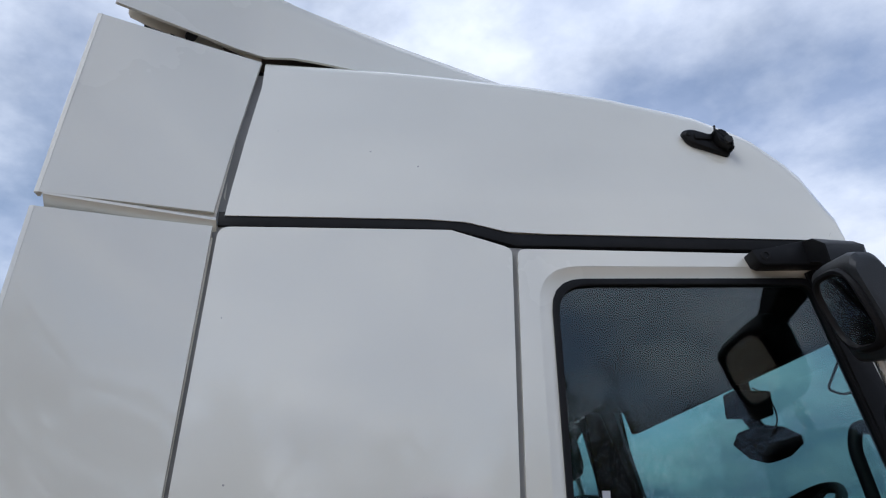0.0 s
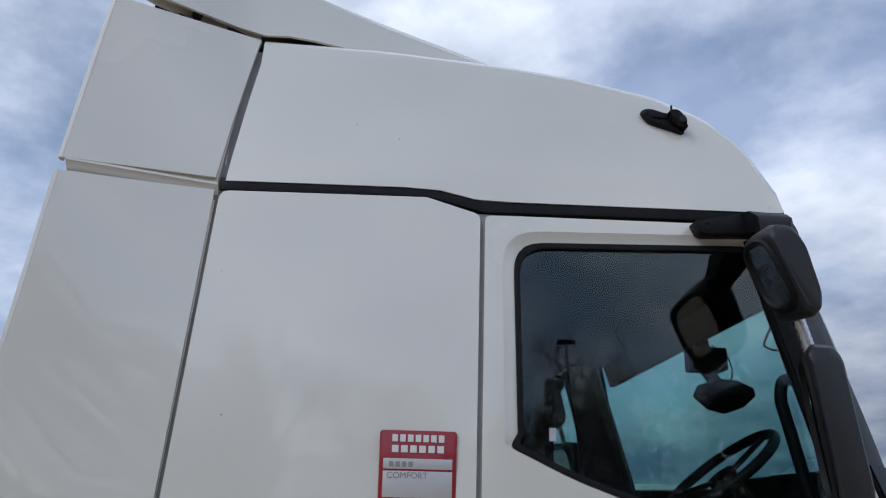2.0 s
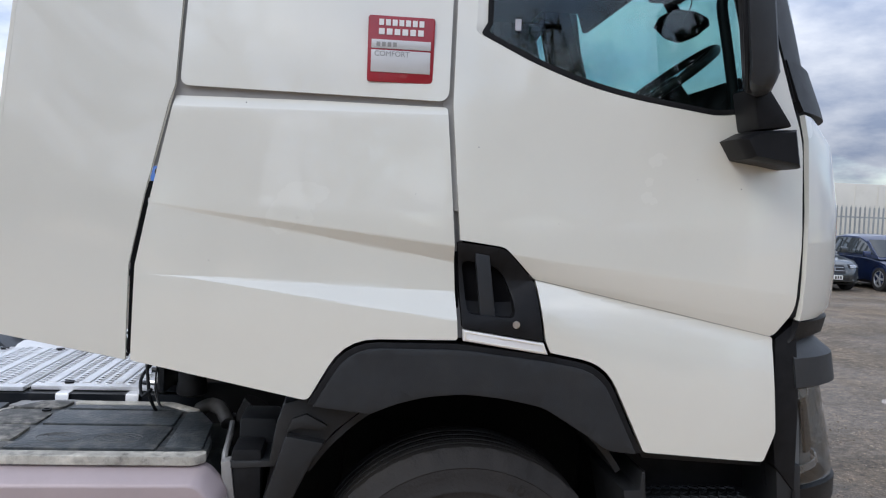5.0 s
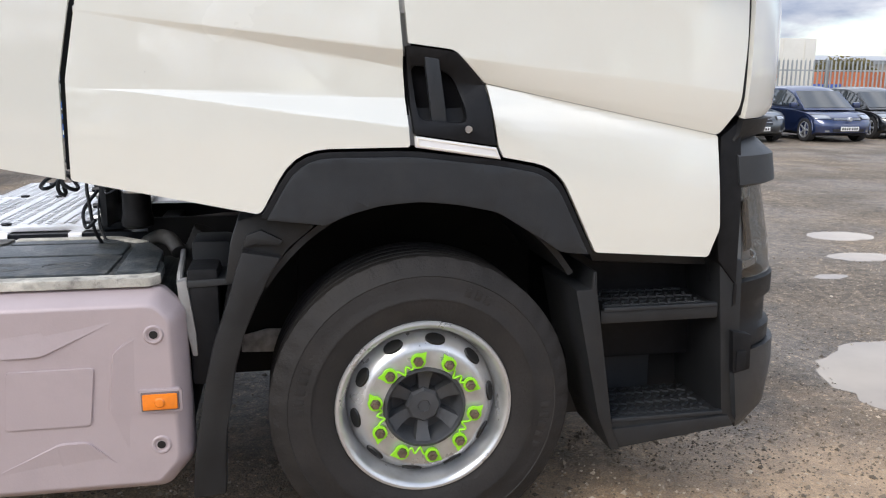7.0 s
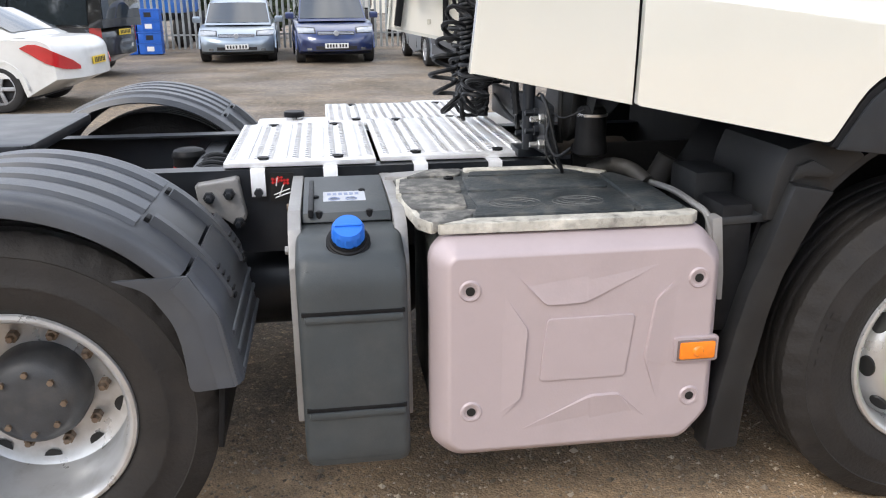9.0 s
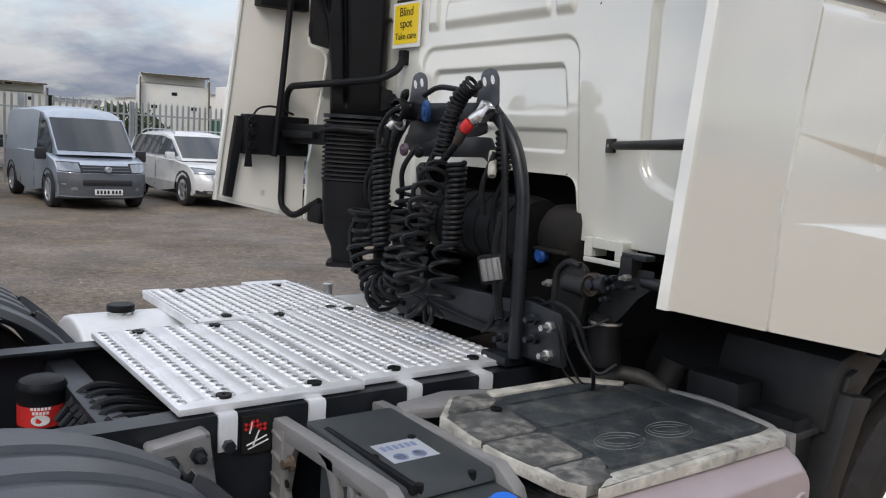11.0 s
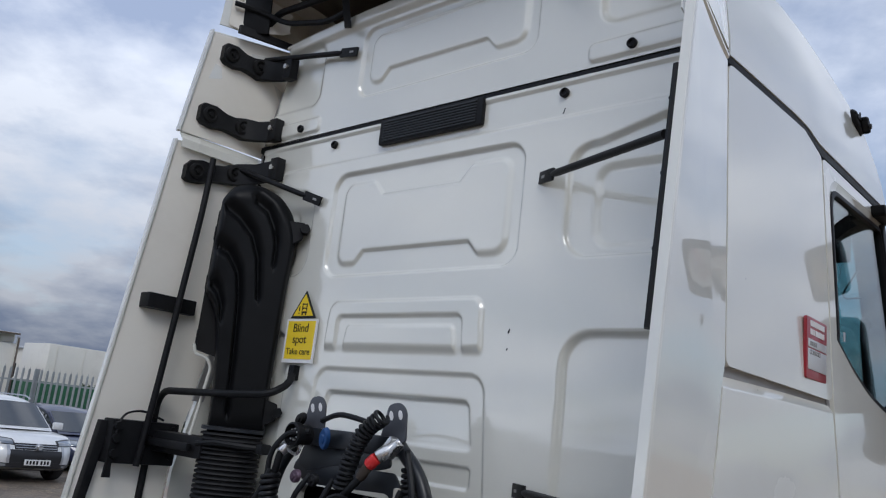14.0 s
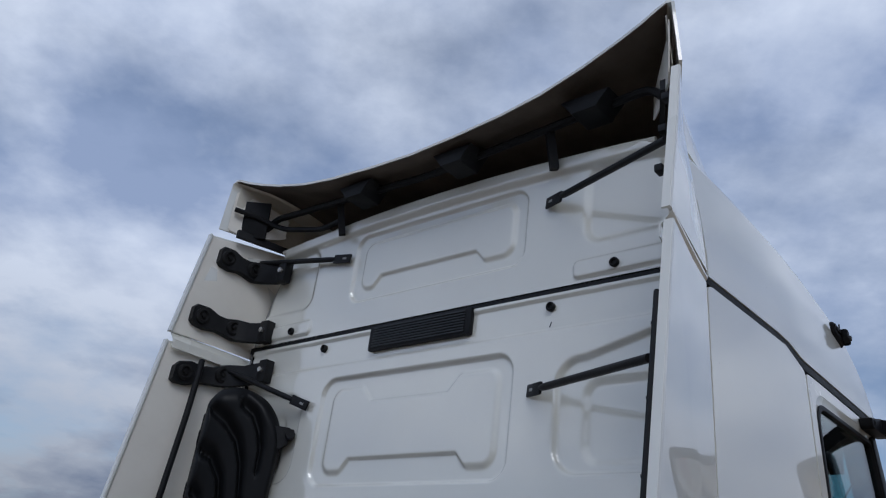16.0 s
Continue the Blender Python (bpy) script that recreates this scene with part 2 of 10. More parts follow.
def part(name, bm, mat, parent=None, label="", angle=38):
    bmesh.ops.remove_doubles(bm, verts=bm.verts, dist=1e-5)
    bmesh.ops.recalc_face_normals(bm, faces=bm.faces)
    me = bpy.data.meshes.new(name)
    bm.to_mesh(me)
    bm.free()
    for p in me.polygons:
        p.use_smooth = True
    me.set_sharp_from_angle(angle=radians(angle))
    me.materials.append(mat)
    ob = new(name, me)
    if parent:
        ob.parent = parent
    if label:
        ob["label"] = label
    if mat in (WHITE, TANK) and len(me.polygons) < 20000:
        wn = ob.modifiers.new("flat_faces", "WEIGHTED_NORMAL")
        wn.keep_sharp = True
    return ob


def group(name, label, category, at=(0, 0, 0), turn=0.0, grp=""):
    e = new(name)
    e.matrix_world = pose(*at, 0, 0, turn)
    return tagged(e, label, category, grp)


def box(bm, x0, x1, y0, y1, z0, z1, bevel=0.0, seg=2):
    made = bmesh.ops.create_cube(bm, size=1.0)["verts"]
    for v in made:
        v.co = Vector(((x0 + x1) / 2 + v.co.x * (x1 - x0), (y0 + y1) / 2 + v.co.y * (y1 - y0), (z0 + z1) / 2 + v.co.z * (z1 - z0)))
    if bevel:
        es = list({e for v in made for e in v.link_edges})
        bmesh.ops.bevel(bm, geom=es, offset=bevel, segments=seg, affect="EDGES", profile=0.6)
    return bm


def boxm(*a, **k):
    return box(bmesh.new(), *a, **k)


def obox(bm, m, sx, sy, sz, bevel=0.0):
    """A box of the given size at the pose m."""
    b2 = boxm(-sx / 2, sx / 2, -sy / 2, sy / 2, -sz / 2, sz / 2, bevel)
    join(bm, b2, m)
    return bm


def join(bm, other, m=Matrix()):
    me = bpy.data.meshes.new("tmp")
    other.to_mesh(me)
    other.free()
    me.transform(m)
    bm.from_mesh(me)
    bpy.data.meshes.remove(me)
    return bm


def prism(bm, outline, axis, a, b, bevel=0.0, seg=2):
    """A solid of the outline extruded along an axis from a to b. outline: the two other coordinates, in xyz order."""
    b2 = bmesh.new()
    put = {"x": lambda u, v, w: (w, u, v), "y": lambda u, v, w: (u, w, v), "z": lambda u, v, w: (u, v, w)}[axis]
    lo = [b2.verts.new(put(u, v, a)) for u, v in outline]
    hi = [b2.verts.new(put(u, v, b)) for u, v in outline]
    n = len(lo)
    b2.faces.new(lo)
    b2.faces.new(hi[::-1])
    for i in range(n):
        b2.faces.new((lo[i], lo[(i + 1) % n], hi[(i + 1) % n], hi[i]))
    bmesh.ops.recalc_face_normals(b2, faces=b2.faces)
    if bevel:
        bmesh.ops.bevel(b2, geom=list(b2.edges), offset=bevel, segments=seg, affect="EDGES", profile=0.6)
    return join(bm, b2)


def prismm(*a, **k):
    return prism(bmesh.new(), *a, **k)


def lathe(bm, profile, axis="y", at=(0, 0, 0), n=48, caps=True):
    """Turns (radius, height) pairs about an axis."""
    rings = []
    for r, h in profile:
        ring = []
        for i in range(n):
            a = 2 * math.pi * i / n
            c, s = r * math.cos(a), r * math.sin(a)
            p = {"x": (h, c, s), "y": (c, h, s), "z": (c, s, h)}[axis]
            ring.append(bm.verts.new(Vector(p) + Vector(at)))
        rings.append(ring)
    for ra, rb in zip(rings, rings[1:]):
        for i in range(n):
            bm.faces.new((ra[i], ra[(i + 1) % n], rb[(i + 1) % n], rb[i]))
    for ring, (r, _) in ((rings[0], profile[0]), (rings[-1], profile[-1])):
        if caps and r > 1e-4:
            bm.faces.new(ring)
    return bm


def lathem(*a, **k):
    return lathe(bmesh.new(), *a, **k)


def rounded(points, r=0.05, n=5):
    """A path with its corners rounded."""
    pts = [Vector(p) for p in points]
    out = [pts[0]]
    for a, b, c in zip(pts, pts[1:], pts[2:]):
        k = min(r, (a - b).length * 0.45, (c - b).length * 0.45)
        p, q = b + (a - b).normalized() * k, b + (c - b).normalized() * k
        for i in range(n + 1):
            s = i / n
            out.append(p * (1 - s) ** 2 + b * 2 * s * (1 - s) + q * s * s)
    return out + [pts[-1]]


def sweep(bm, points, r, n=8, flat=1.0, caps=True):
    """A tube along a path; r: a radius, or one for each point."""
    pts = [Vector(p) for p in points]
    rings, up = [], None
    for i, p in enumerate(pts):
        d = (pts[min(i + 1, len(pts) - 1)] - pts[max(i - 1, 0)]).normalized()
        if up is None:
            up = Vector((0, 0, 1)) if abs(d.z) < 0.9 else Vector((1, 0, 0))
        side = d.cross(up).normalized()
        up = side.cross(d).normalized()
        rad = r[i] if isinstance(r, (list, tuple)) else r
        rings.append([bm.verts.new(p + rad * (math.cos(2 * math.pi * k / n) * side + flat * math.sin(2 * math.pi * k / n) * up)) for k in range(n)])
    for ra, rb in zip(rings, rings[1:]):
        for k in range(n):
            bm.faces.new((ra[k], ra[(k + 1) % n], rb[(k + 1) % n], rb[k]))
    if caps:
        bm.faces.new(rings[0][::-1])
        bm.faces.new(rings[-1])
    return bm


def sweepm(*a, **k):
    return sweep(bmesh.new(), *a, **k)


def loft(bm, sections, closed=False, caps=True):
    rows = [[bm.verts.new(p) for p in s] for s in sections]
    for ra, rb in zip(rows, rows[1:]):
        for k in range(len(ra) - (0 if closed else 1)):
            j = (k + 1) % len(ra)
            bm.faces.new((ra[k], ra[j], rb[j], rb[k]))
    if caps and closed:
        bm.faces.new(rows[0][::-1])
        bm.faces.new(rows[-1])
    return bm


def loftm(*a, **k):
    return loft(bmesh.new(), *a, **k)


def thicken(bm, d):
    """Gives an open sheet a thickness d, against its normals."""
    bmesh.ops.recalc_face_normals(bm, faces=bm.faces)
    bmesh.ops.solidify(bm, geom=list(bm.faces), thickness=d)
    return bm


def mirrored(bm):
    for v in bm.verts:
        v.co.y = 2.5 - v.co.y
    bmesh.ops.reverse_faces(bm, faces=bm.faces)
    return bm


def lerp(table, x):
    return float(np.interp(x, [a for a, _ in table], [b for _, b in table]))


def smooth(a, b, x):
    s = min(1.0, max(0.0, (x - a) / (b - a)))
    return s * s * (3 - 2 * s)


def arc_outline(outline, radii):
    """Rounds the corners of a flat outline; radii: one number or one for each corner."""
    n, out = len(outline), []
    for i in range(n):
        a, b, c = (Vector((*outline[(i + k) % n], 0)) for k in (-1, 0, 1))
        r = radii[i] if isinstance(radii, (list, tuple)) else radii
        if r <= 0:
            out.append((b.x, b.y))
            continue
        k = min(r, (a - b).length * 0.45, (c - b).length * 0.45)
        p, q = b + (a - b).normalized() * k, b + (c - b).normalized() * k
        for j in range(6):
            s = j / 5
            w = p * (1 - s) ** 2 + b * 2 * s * (1 - s) + q * s * s
            out.append((w.x, w.y))
    return out


def sheet(outline, surface, t=0.022, hole=None, step=0.07, bevel=0.006, cuts=()):
    """A panel of the cab's side: an outline in x and z, laid on surface(x, z), of thickness t, with softened edges."""
    bm = bmesh.new()
    loops = [outline] + ([hole] if hole else [])
    for loop in loops:
        vs = [bm.verts.new((x, 0, z)) for x, z in loop]
        for i in range(len(vs)):
            bm.edges.new((vs[i], vs[(i + 1) % len(vs)]))
    bmesh.ops.triangle_fill(bm, use_beauty=True, use_dissolve=False, edges=list(bm.edges))
    xs, zs = [p[0] for p in outline], [p[1] for p in outline]
    for lo, hi, axis in ((min(xs), max(xs), 0), (min(zs), max(zs), 2)):
        k = lo + step
        while k < hi - 1e-3:
            no = [0, 0, 0]
            no[axis] = 1
            co = [0, 0, 0]
            co[axis] = k
            bmesh.ops.bisect_plane(bm, geom=list(bm.verts) + list(bm.edges) + list(bm.faces), plane_co=co, plane_no=no, dist=1e-5)
            k += step
    for (xa, za), (xb, zb) in cuts:
        bmesh.ops.bisect_plane(bm, geom=list(bm.verts) + list(bm.edges) + list(bm.faces), plane_co=(xa, 0, za), plane_no=(zb - za, 0, xa - xb), dist=1e-5)
    front = list(bm.faces)
    made = bmesh.ops.extrude_face_region(bm, geom=front)["geom"]
    outer = {g for g in made if isinstance(g, bmesh.types.BMVert)}
    for v in bm.verts:
        y = surface(v.co.x, v.co.z)
        v.co.y = y if v in outer else y + t
    bmesh.ops.recalc_face_normals(bm, faces=bm.faces)
    if bevel:
        rim = [e for e in bm.edges if e.verts[0] in outer and e.verts[1] in outer
               and any(any(v not in outer for v in f.verts) for f in e.link_faces)]
        bmesh.ops.bevel(bm, geom=rim, offset=bevel, segments=2, affect="EDGES", profile=0.5, clamp_overlap=True)
    return bm


def coil_along(points, radius, turns, n=12, seed=1, wobble=0.1):
    """Points of a coil that follows a bent path."""
    path = rounded(points, 0.12, 8)
    run = [0.0]
    for a, b in zip(path, path[1:]):
        run.append(run[-1] + (b - a).length)
    rnd = random.Random(seed)
    ph = [rnd.uniform(0, 6) for _ in range(3)]
    out, up = [], Vector((1, 0, 0.3)).normalized()
    total = int(turns * n)
    for i in range(total + 1):
        s = run[-1] * i / total
        k = min(max(int(np.searchsorted(run, s)) - 1, 0), len(path) - 2)
        f = (s - run[k]) / max(1e-6, run[k + 1] - run[k])
        c = path[k].lerp(path[k + 1], f)
        d = (path[k + 1] - path[k]).normalized()
        u = (up - d * up.dot(d)).normalized()
        w = d.cross(u)
        ang = 2 * math.pi * i / n
        r = radius * (1 + wobble * math.sin(ang / 5.3 + ph[0]) + 0.5 * wobble * math.sin(ang / 2.1 + ph[1]))
        out.append(c + r * (math.cos(ang) * u + math.sin(ang) * w) + d * (0.4 * wobble * radius * math.sin(ang / 3.3 + ph[2])))
    return out


def text(name, body, size, m, mat, parent=None, align="CENTER"):
    cu = bpy.data.curves.new(name, "FONT")
    cu.body, cu.size, cu.align_x, cu.align_y, cu.extrude = body, size, align, "CENTER", 0.0006
    tmp = bpy.data.objects.new("tmp_text", cu)
    scene.collection.objects.link(tmp)
    bpy.context.view_layer.update()
    me = bpy.data.meshes.new_from_object(tmp.evaluated_get(bpy.context.evaluated_depsgraph_get()))
    bpy.data.objects.remove(tmp)
    bpy.data.curves.remove(cu)
    me.name = name
    me.transform(m)
    me.materials.clear()
    me.materials.append(mat)
    ob = new(name, me)
    if parent:
        ob.parent = parent
    return ob

# ---- the ground ----


def ground_height(x, y):
    h = 0.012 * noise.noise((x * 0.45, y * 0.45, 0)) + 0.006 * noise.noise((x * 1.7, y * 1.7, 3))
    for px, py, rx, ry in PUDDLES:
        d = math.hypot((x - px) / rx, (y - py) / ry)
        h -= 0.022 * (1 - smooth(0.6, 1.5, d))
    return h


PUDDLES = ((3.16, 1.15, 0.66, 0.58), (4.80, 4.06, 0.28, 0.17), (5.28, 5.03, 0.34, 0.24), (3.99, 3.42, 0.15, 0.09), (7.9, 6.8, 0.7, 0.22))


def ground_material():
    m = material("wet_gravel_yard", (0.186, 0.155, 0.123), 0.75, spread=0.35, scale=14, bump=1.0, bump_scale=26, dirt=(0.285, 0.222, 0.156), dirt_amount=0.8, dirt_scale=0.35)
    t = m.node_tree
    b = t.nodes["Principled BSDF"]
    co = t.nodes["Texture Coordinate"]

    def node(kind, **ins):
        n = t.nodes.new(kind)
        for k, v in ins.items():
            n.inputs[k].default_value = v
        return n

    def mix(a, c, fac, blend="MIX"):
        n = t.nodes.new("ShaderNodeMix")
        n.data_type, n.blend_type = "RGBA", blend
        for s, v in ((n.inputs[0], fac), (n.inputs[6], a), (n.inputs[7], c)):
            if isinstance(v, (float, tuple)):
                s.default_value = v
            else:
                t.links.new(v, s)
        return n.outputs[2]

    col = b.inputs["Base Color"].links[0].from_socket
    # ochre mud along the driver's side of the lorry, with a ragged border
    at = node("ShaderNodeSeparateXYZ")
    t.links.new(co.outputs["Object"], at.inputs["Vector"])
    rag = node("ShaderNodeTexNoise", Scale=1.3, Detail=8.0, Roughness=0.62)
    t.links.new(co.outputs["Object"], rag.inputs["Vector"])
    push = t.nodes.new("ShaderNodeMath")
    push.operation, push.inputs[1].default_value = "MULTIPLY_ADD", 2.4
    t.links.new(rag.outputs["Fac"], push.inputs[0])
    t.links.new(at.outputs["Y"], push.inputs[2])
    mud = node("ShaderNodeMapRange")
    for k, v in (("From Min", 2.40), ("From Max", 1.40), ("To Min", 0.0), ("To Max", 0.85)):
        mud.inputs[k].default_value = v
    t.links.new(push.outputs["Value"], mud.inputs["Value"])
    col = mix(col, (0.430, 0.312, 0.205, 1), mud.outputs["Result"])
    # damp and dry patches, fine sand, then grit and scattered pebbles, fewer in the mud
    for scale, detail, lo, hi, dark, light in ((0.9, 9.0, 0.36, 0.66, 0.66, 1.18), (9.0, 9.0, 0.34, 0.68, 0.76, 1.22), (140.0, 6.0, 0.30, 0.70, 0.60, 1.38)):
        nz = node("ShaderNodeTexNoise", Scale=scale, Detail=detail, Roughness=0.65)
        t.links.new(co.outputs["Object"], nz.inputs["Vector"])
        hue = t.nodes.new("ShaderNodeValToRGB")
        hue.color_ramp.elements[0].position, hue.color_ramp.elements[0].color = lo, (dark, dark, dark, 1)
        hue.color_ramp.elements[1].position, hue.color_ramp.elements[1].color = hi, (light, light * 0.985, light * 0.96, 1)
        t.links.new(nz.outputs["Fac"], hue.inputs["Fac"])
        col = mix(col, hue.outputs["Color"], 1.0, "MULTIPLY")
    fewer = t.nodes.new("ShaderNodeMath")
    fewer.operation, fewer.inputs[0].default_value = "SUBTRACT", 1.0
    t.links.new(mud.outputs["Result"], fewer.inputs[1])
    heights = []
    for scale, ramp in ((120.0, ((0.0, 0.70), (0.60, 0.98), (0.90, 1.10), (0.97, 1.75))), (46.0, ((0.0, 0.80), (0.15, 1.0), (0.90, 1.0), (0.96, 1.65)))):
        vo = node("ShaderNodeTexVoronoi", Scale=scale)
        t.links.new(co.outputs["Object"], vo.inputs["Vector"])
        sp = t.nodes.new("ShaderNodeSeparateColor")
        t.links.new(vo.outputs["Color"], sp.inputs["Color"])
        hue = t.nodes.new("ShaderNodeValToRGB")
        hue.color_ramp.elements[0].position, hue.color_ramp.elements[0].color = ramp[0][0], (ramp[0][1],) * 3 + (1,)
        hue.color_ramp.elements[1].position, hue.color_ramp.elements[1].color = ramp[-1][0], (ramp[-1][1], ramp[-1][1] * 0.95, ramp[-1][1] * 0.88, 1)
        for p, v in ramp[1:-1]:
            hue.color_ramp.elements.new(p).color = (v, v, v, 1)
        t.links.new(sp.outputs["Red"], hue.inputs["Fac"])
        col = mix(col, hue.outputs["Color"], fewer.outputs["Value"], "MULTIPLY")
        heights.append(vo.outputs["Distance"])
    t.links.new(col, b.inputs["Base Color"])
    bump = t.nodes["Bump"]
    lump = t.nodes.new("ShaderNodeMath")
    lump.operation, lump.inputs[1].default_value = "MULTIPLY_ADD", -0.30
    t.links.new(heights[0], lump.inputs[0])
    t.links.new(bump.inputs["Height"].links[0].from_socket, lump.inputs[2])
    t.links.new(lump.outputs["Value"], bump.inputs["Height"])
    wet = node("ShaderNodeTexNoise", Scale=0.55, Detail=5.0)
    t.links.new(co.outputs["Object"], wet.inputs["Vector"])
    wr = node("ShaderNodeMapRange")
    wr.inputs["From Min"].default_value, wr.inputs["From Max"].default_value = 0.42, 0.62
    wr.inputs["To Min"].default_value, wr.inputs["To Max"].default_value = 0.55, 0.92
    t.links.new(wet.outputs["Fac"], wr.inputs["Value"])
    t.links.new(wr.outputs["Result"], b.inputs["Roughness"])
    return m


def axis_ticks(lo, hi, fine_lo, fine_hi, fine, grow=1.35):
    ticks = list(np.arange(fine_lo, fine_hi + 1e-6, fine))
    for end, sign in ((lo, -1), (hi, 1)):
        d, p = fine, ticks[0] if sign < 0 else ticks[-1]
        while sign * (end - p) > 0:
            d *= grow
            p += sign * d
            ticks.append(p)
    return sorted(ticks)


gx, gy = axis_ticks(-900, 900, -9, 12, 0.12), axis_ticks(-900, 900, -5, 9, 0.12)
verts = [(x, y, ground_height(x, y) if abs(x) < 60 and abs(y) < 60 else 0.0) for y in gy for x in gx]
faces = [(j * len(gx) + i, j * len(gx) + i + 1, (j + 1) * len(gx) + i + 1, (j + 1) * len(gx) + i)
         for j in range(len(gy) - 1) for i in range(len(gx) - 1)]
gm = bpy.data.meshes.new("ground")
gm.from_pydata(verts, [], faces)
for p in gm.polygons:
    p.use_smooth = True
gm.materials.append(ground_material())
tagged(new("ground", gm), "damp brown gravel yard with stones and mud", "ground", kind="structure")

# muddy water, its base colour lightened for the bright sky it mirrors
WATER = material("muddy_puddle_water", (0.34, 0.28, 0.22), 0.03, spread=0.1, scale=2, rough_spread=0.02, ior=1.33)
for k, (px, py, rx, ry) in enumerate(PUDDLES):
    bm = bmesh.new()
    ring = []
    for i in range(48):
        a = 2 * math.pi * i / 48
        w = 1.02 + 0.22 * noise.noise((2 * math.cos(a) + 5 * k, 2 * math.sin(a), k)) + 0.08 * noise.noise((6 * math.cos(a), 6 * math.sin(a), 9 + k))
        ring.append(bm.verts.new((px + 1.15 * rx * w * math.cos(a), py + 1.15 * ry * w * math.sin(a), -0.011)))
    bm.faces.new(ring)
    tagged(part("puddle", bm, WATER), "shallow muddy puddle reflecting the sky", "puddle", kind="structure")

# loose stones on the yard
STONE = material("loose_grey_stones", (0.29, 0.255, 0.215), 0.8, spread=0.45, scale=3.0, bump=0.3, bump_scale=90)
rnd = random.Random(7)
sv, sf = [], []
for i in range(42000):
    if i < 21000:
        x, y = rnd.uniform(-3.4, 2.4), rnd.uniform(-1.7, 0.9)
    elif i < 35000:
        x, y = rnd.uniform(0.9, 5.5) if i % 3 else rnd.uniform(-4.5, 1.0), rnd.uniform(-1.6, 4.5)
    else:
        x, y = rnd.uniform(-8, 14), rnd.uniform(4, 15)
    if any(math.hypot((x - a) / c, (y - b) / d) < 1.0 for a, b, c, d in PUDDLES):
        continue
    s = rnd.uniform(0.0025, 0.008) * (2.0 if rnd.random() < 0.06 else 1)
    z, base = ground_height(x, y), len(sv)
    for dx, dy, dz in ((1, 0, 0.1), (0.2, 1, 0), (-1, 0.3, 0.15), (-0.1, -1, 0.1), (0.15, 0.1, 0.85), (-0.2, -0.1, -0.6)):
        sv.append((x + s * (dx + rnd.uniform(-0.3, 0.3)), y + s * (dy + rnd.uniform(-0.3, 0.3)), z + s * (dz + rnd.uniform(-0.1, 0.2))))
    for a, b, c in ((0, 1, 4), (1, 2, 4), (2, 3, 4), (3, 0, 4), (1, 0, 5), (2, 1, 5), (3, 2, 5), (0, 3, 5)):
        sf.append((base + a, base + b, base + c))
nt = STONE.node_tree
geo = nt.nodes.new("ShaderNodeNewGeometry")
tone = nt.nodes.new("ShaderNodeValToRGB")
tone.color_ramp.elements[0].position, tone.color_ramp.elements[0].color = 0.0, (0.42, 0.38, 0.33, 1)
tone.color_ramp.elements[1].position, tone.color_ramp.elements[1].color = 1.0, (1.75, 1.68, 1.55, 1)
mid = tone.color_ramp.elements.new(0.72)
mid.color = (0.95, 0.86, 0.76, 1)
nt.links.new(geo.outputs["Random Per Island"], tone.inputs["Fac"])
mul = nt.nodes.new("ShaderNodeMix")
mul.data_type, mul.blend_type = "RGBA", "MULTIPLY"
mul.inputs["Factor"].default_value = 1.0
nt.links.new(nt.nodes["Principled BSDF"].inputs["Base Color"].links[0].from_socket, mul.inputs[6])
nt.links.new(tone.outputs["Color"], mul.inputs[7])
nt.links.new(mul.outputs[2], nt.nodes["Principled BSDF"].inputs["Base Color"])
stm = bpy.data.meshes.new("stones")
stm.from_pydata(sv, [], sf)
stm.materials.append(STONE)
tagged(new("stones", stm), "loose grey and brown stones scattered on the gravel", "stones", kind="stuff")

# ---- the lorry ----
truck = group("lorry_tractor_unit", "white high-roof articulated lorry tractor unit parked on a gravel yard", "lorry")

CREASE_TOP = ((-1.05, 1.76), (-0.075, 1.655), (0.31, 1.612), (0.63, 1.58), (1.05, 1.53))
CREASE_LOW = ((-1.05, 1.541), (-0.90, 1.539), (-0.067, 1.513), (0.05, 1.512), (0.184, 1.556), (0.967, 1.394), (1.05, 1.376))
LEAN = ((0.9, 0.012), (1.1, 0.004), (1.4, 0.0), (1.75, 0.008), (2.1, 0.023), (2.5, 0.043), (3.0, 0.070), (3.1, 0.078), (3.3, 0.112), (3.6, 0.190))


def skin(x, z):
    """The plain side of the cab, which draws in a little to the rear."""
    return lerp(LEAN, z) + 0.040 * max(0.0, -x) ** 1.2


def fold_width(x):
    return max(0.004, 0.053 * (x + 1.03)) + 0.057 * max(0.0, x)


def wedge_width(x):
    return max(0.004, 0.097 * (x + 0.90)) + 0.20 * smooth(0.18, 0.5, x)


def side(x, z):
    """The outer skin of the cab on the driver's side: y for x and z."""
    y = skin(x, z)
    d = 0.032 * smooth(-1.05, 0.1, x)
    zt, zl = lerp(CREASE_TOP, x), lerp(CREASE_LOW, x)
    if z < zt:
        f = min(1.0, (zt - z) / fold_width(x))
        k = smooth(-0.05, 0.35, x)
        v = min(1.0, max(0.0, (zl - z) / wedge_width(x)))
        g = v + (1 - (1 - v) ** 2.4 - v) * k
        y += d * (f - 0.65 * k * (f - f * f)) - (d + 0.012 * smooth(-1.0, -0.2, x) * (1 - smooth(0.1, 0.4, x))) * g
    if x > 0.80:
        y += 0.42 * (x - 0.80) ** 2.2
    return y


def low_side(x, z):
    """The lower side panel: as the side, with a chamfer along its upper edge."""
    return side(x, z) + 0.55 * max(0.0, z - CHAMFER - 0.010 * x)


CHAMFER = 2.049


def flush(d):
    return lambda x, z: side(x, z) + d


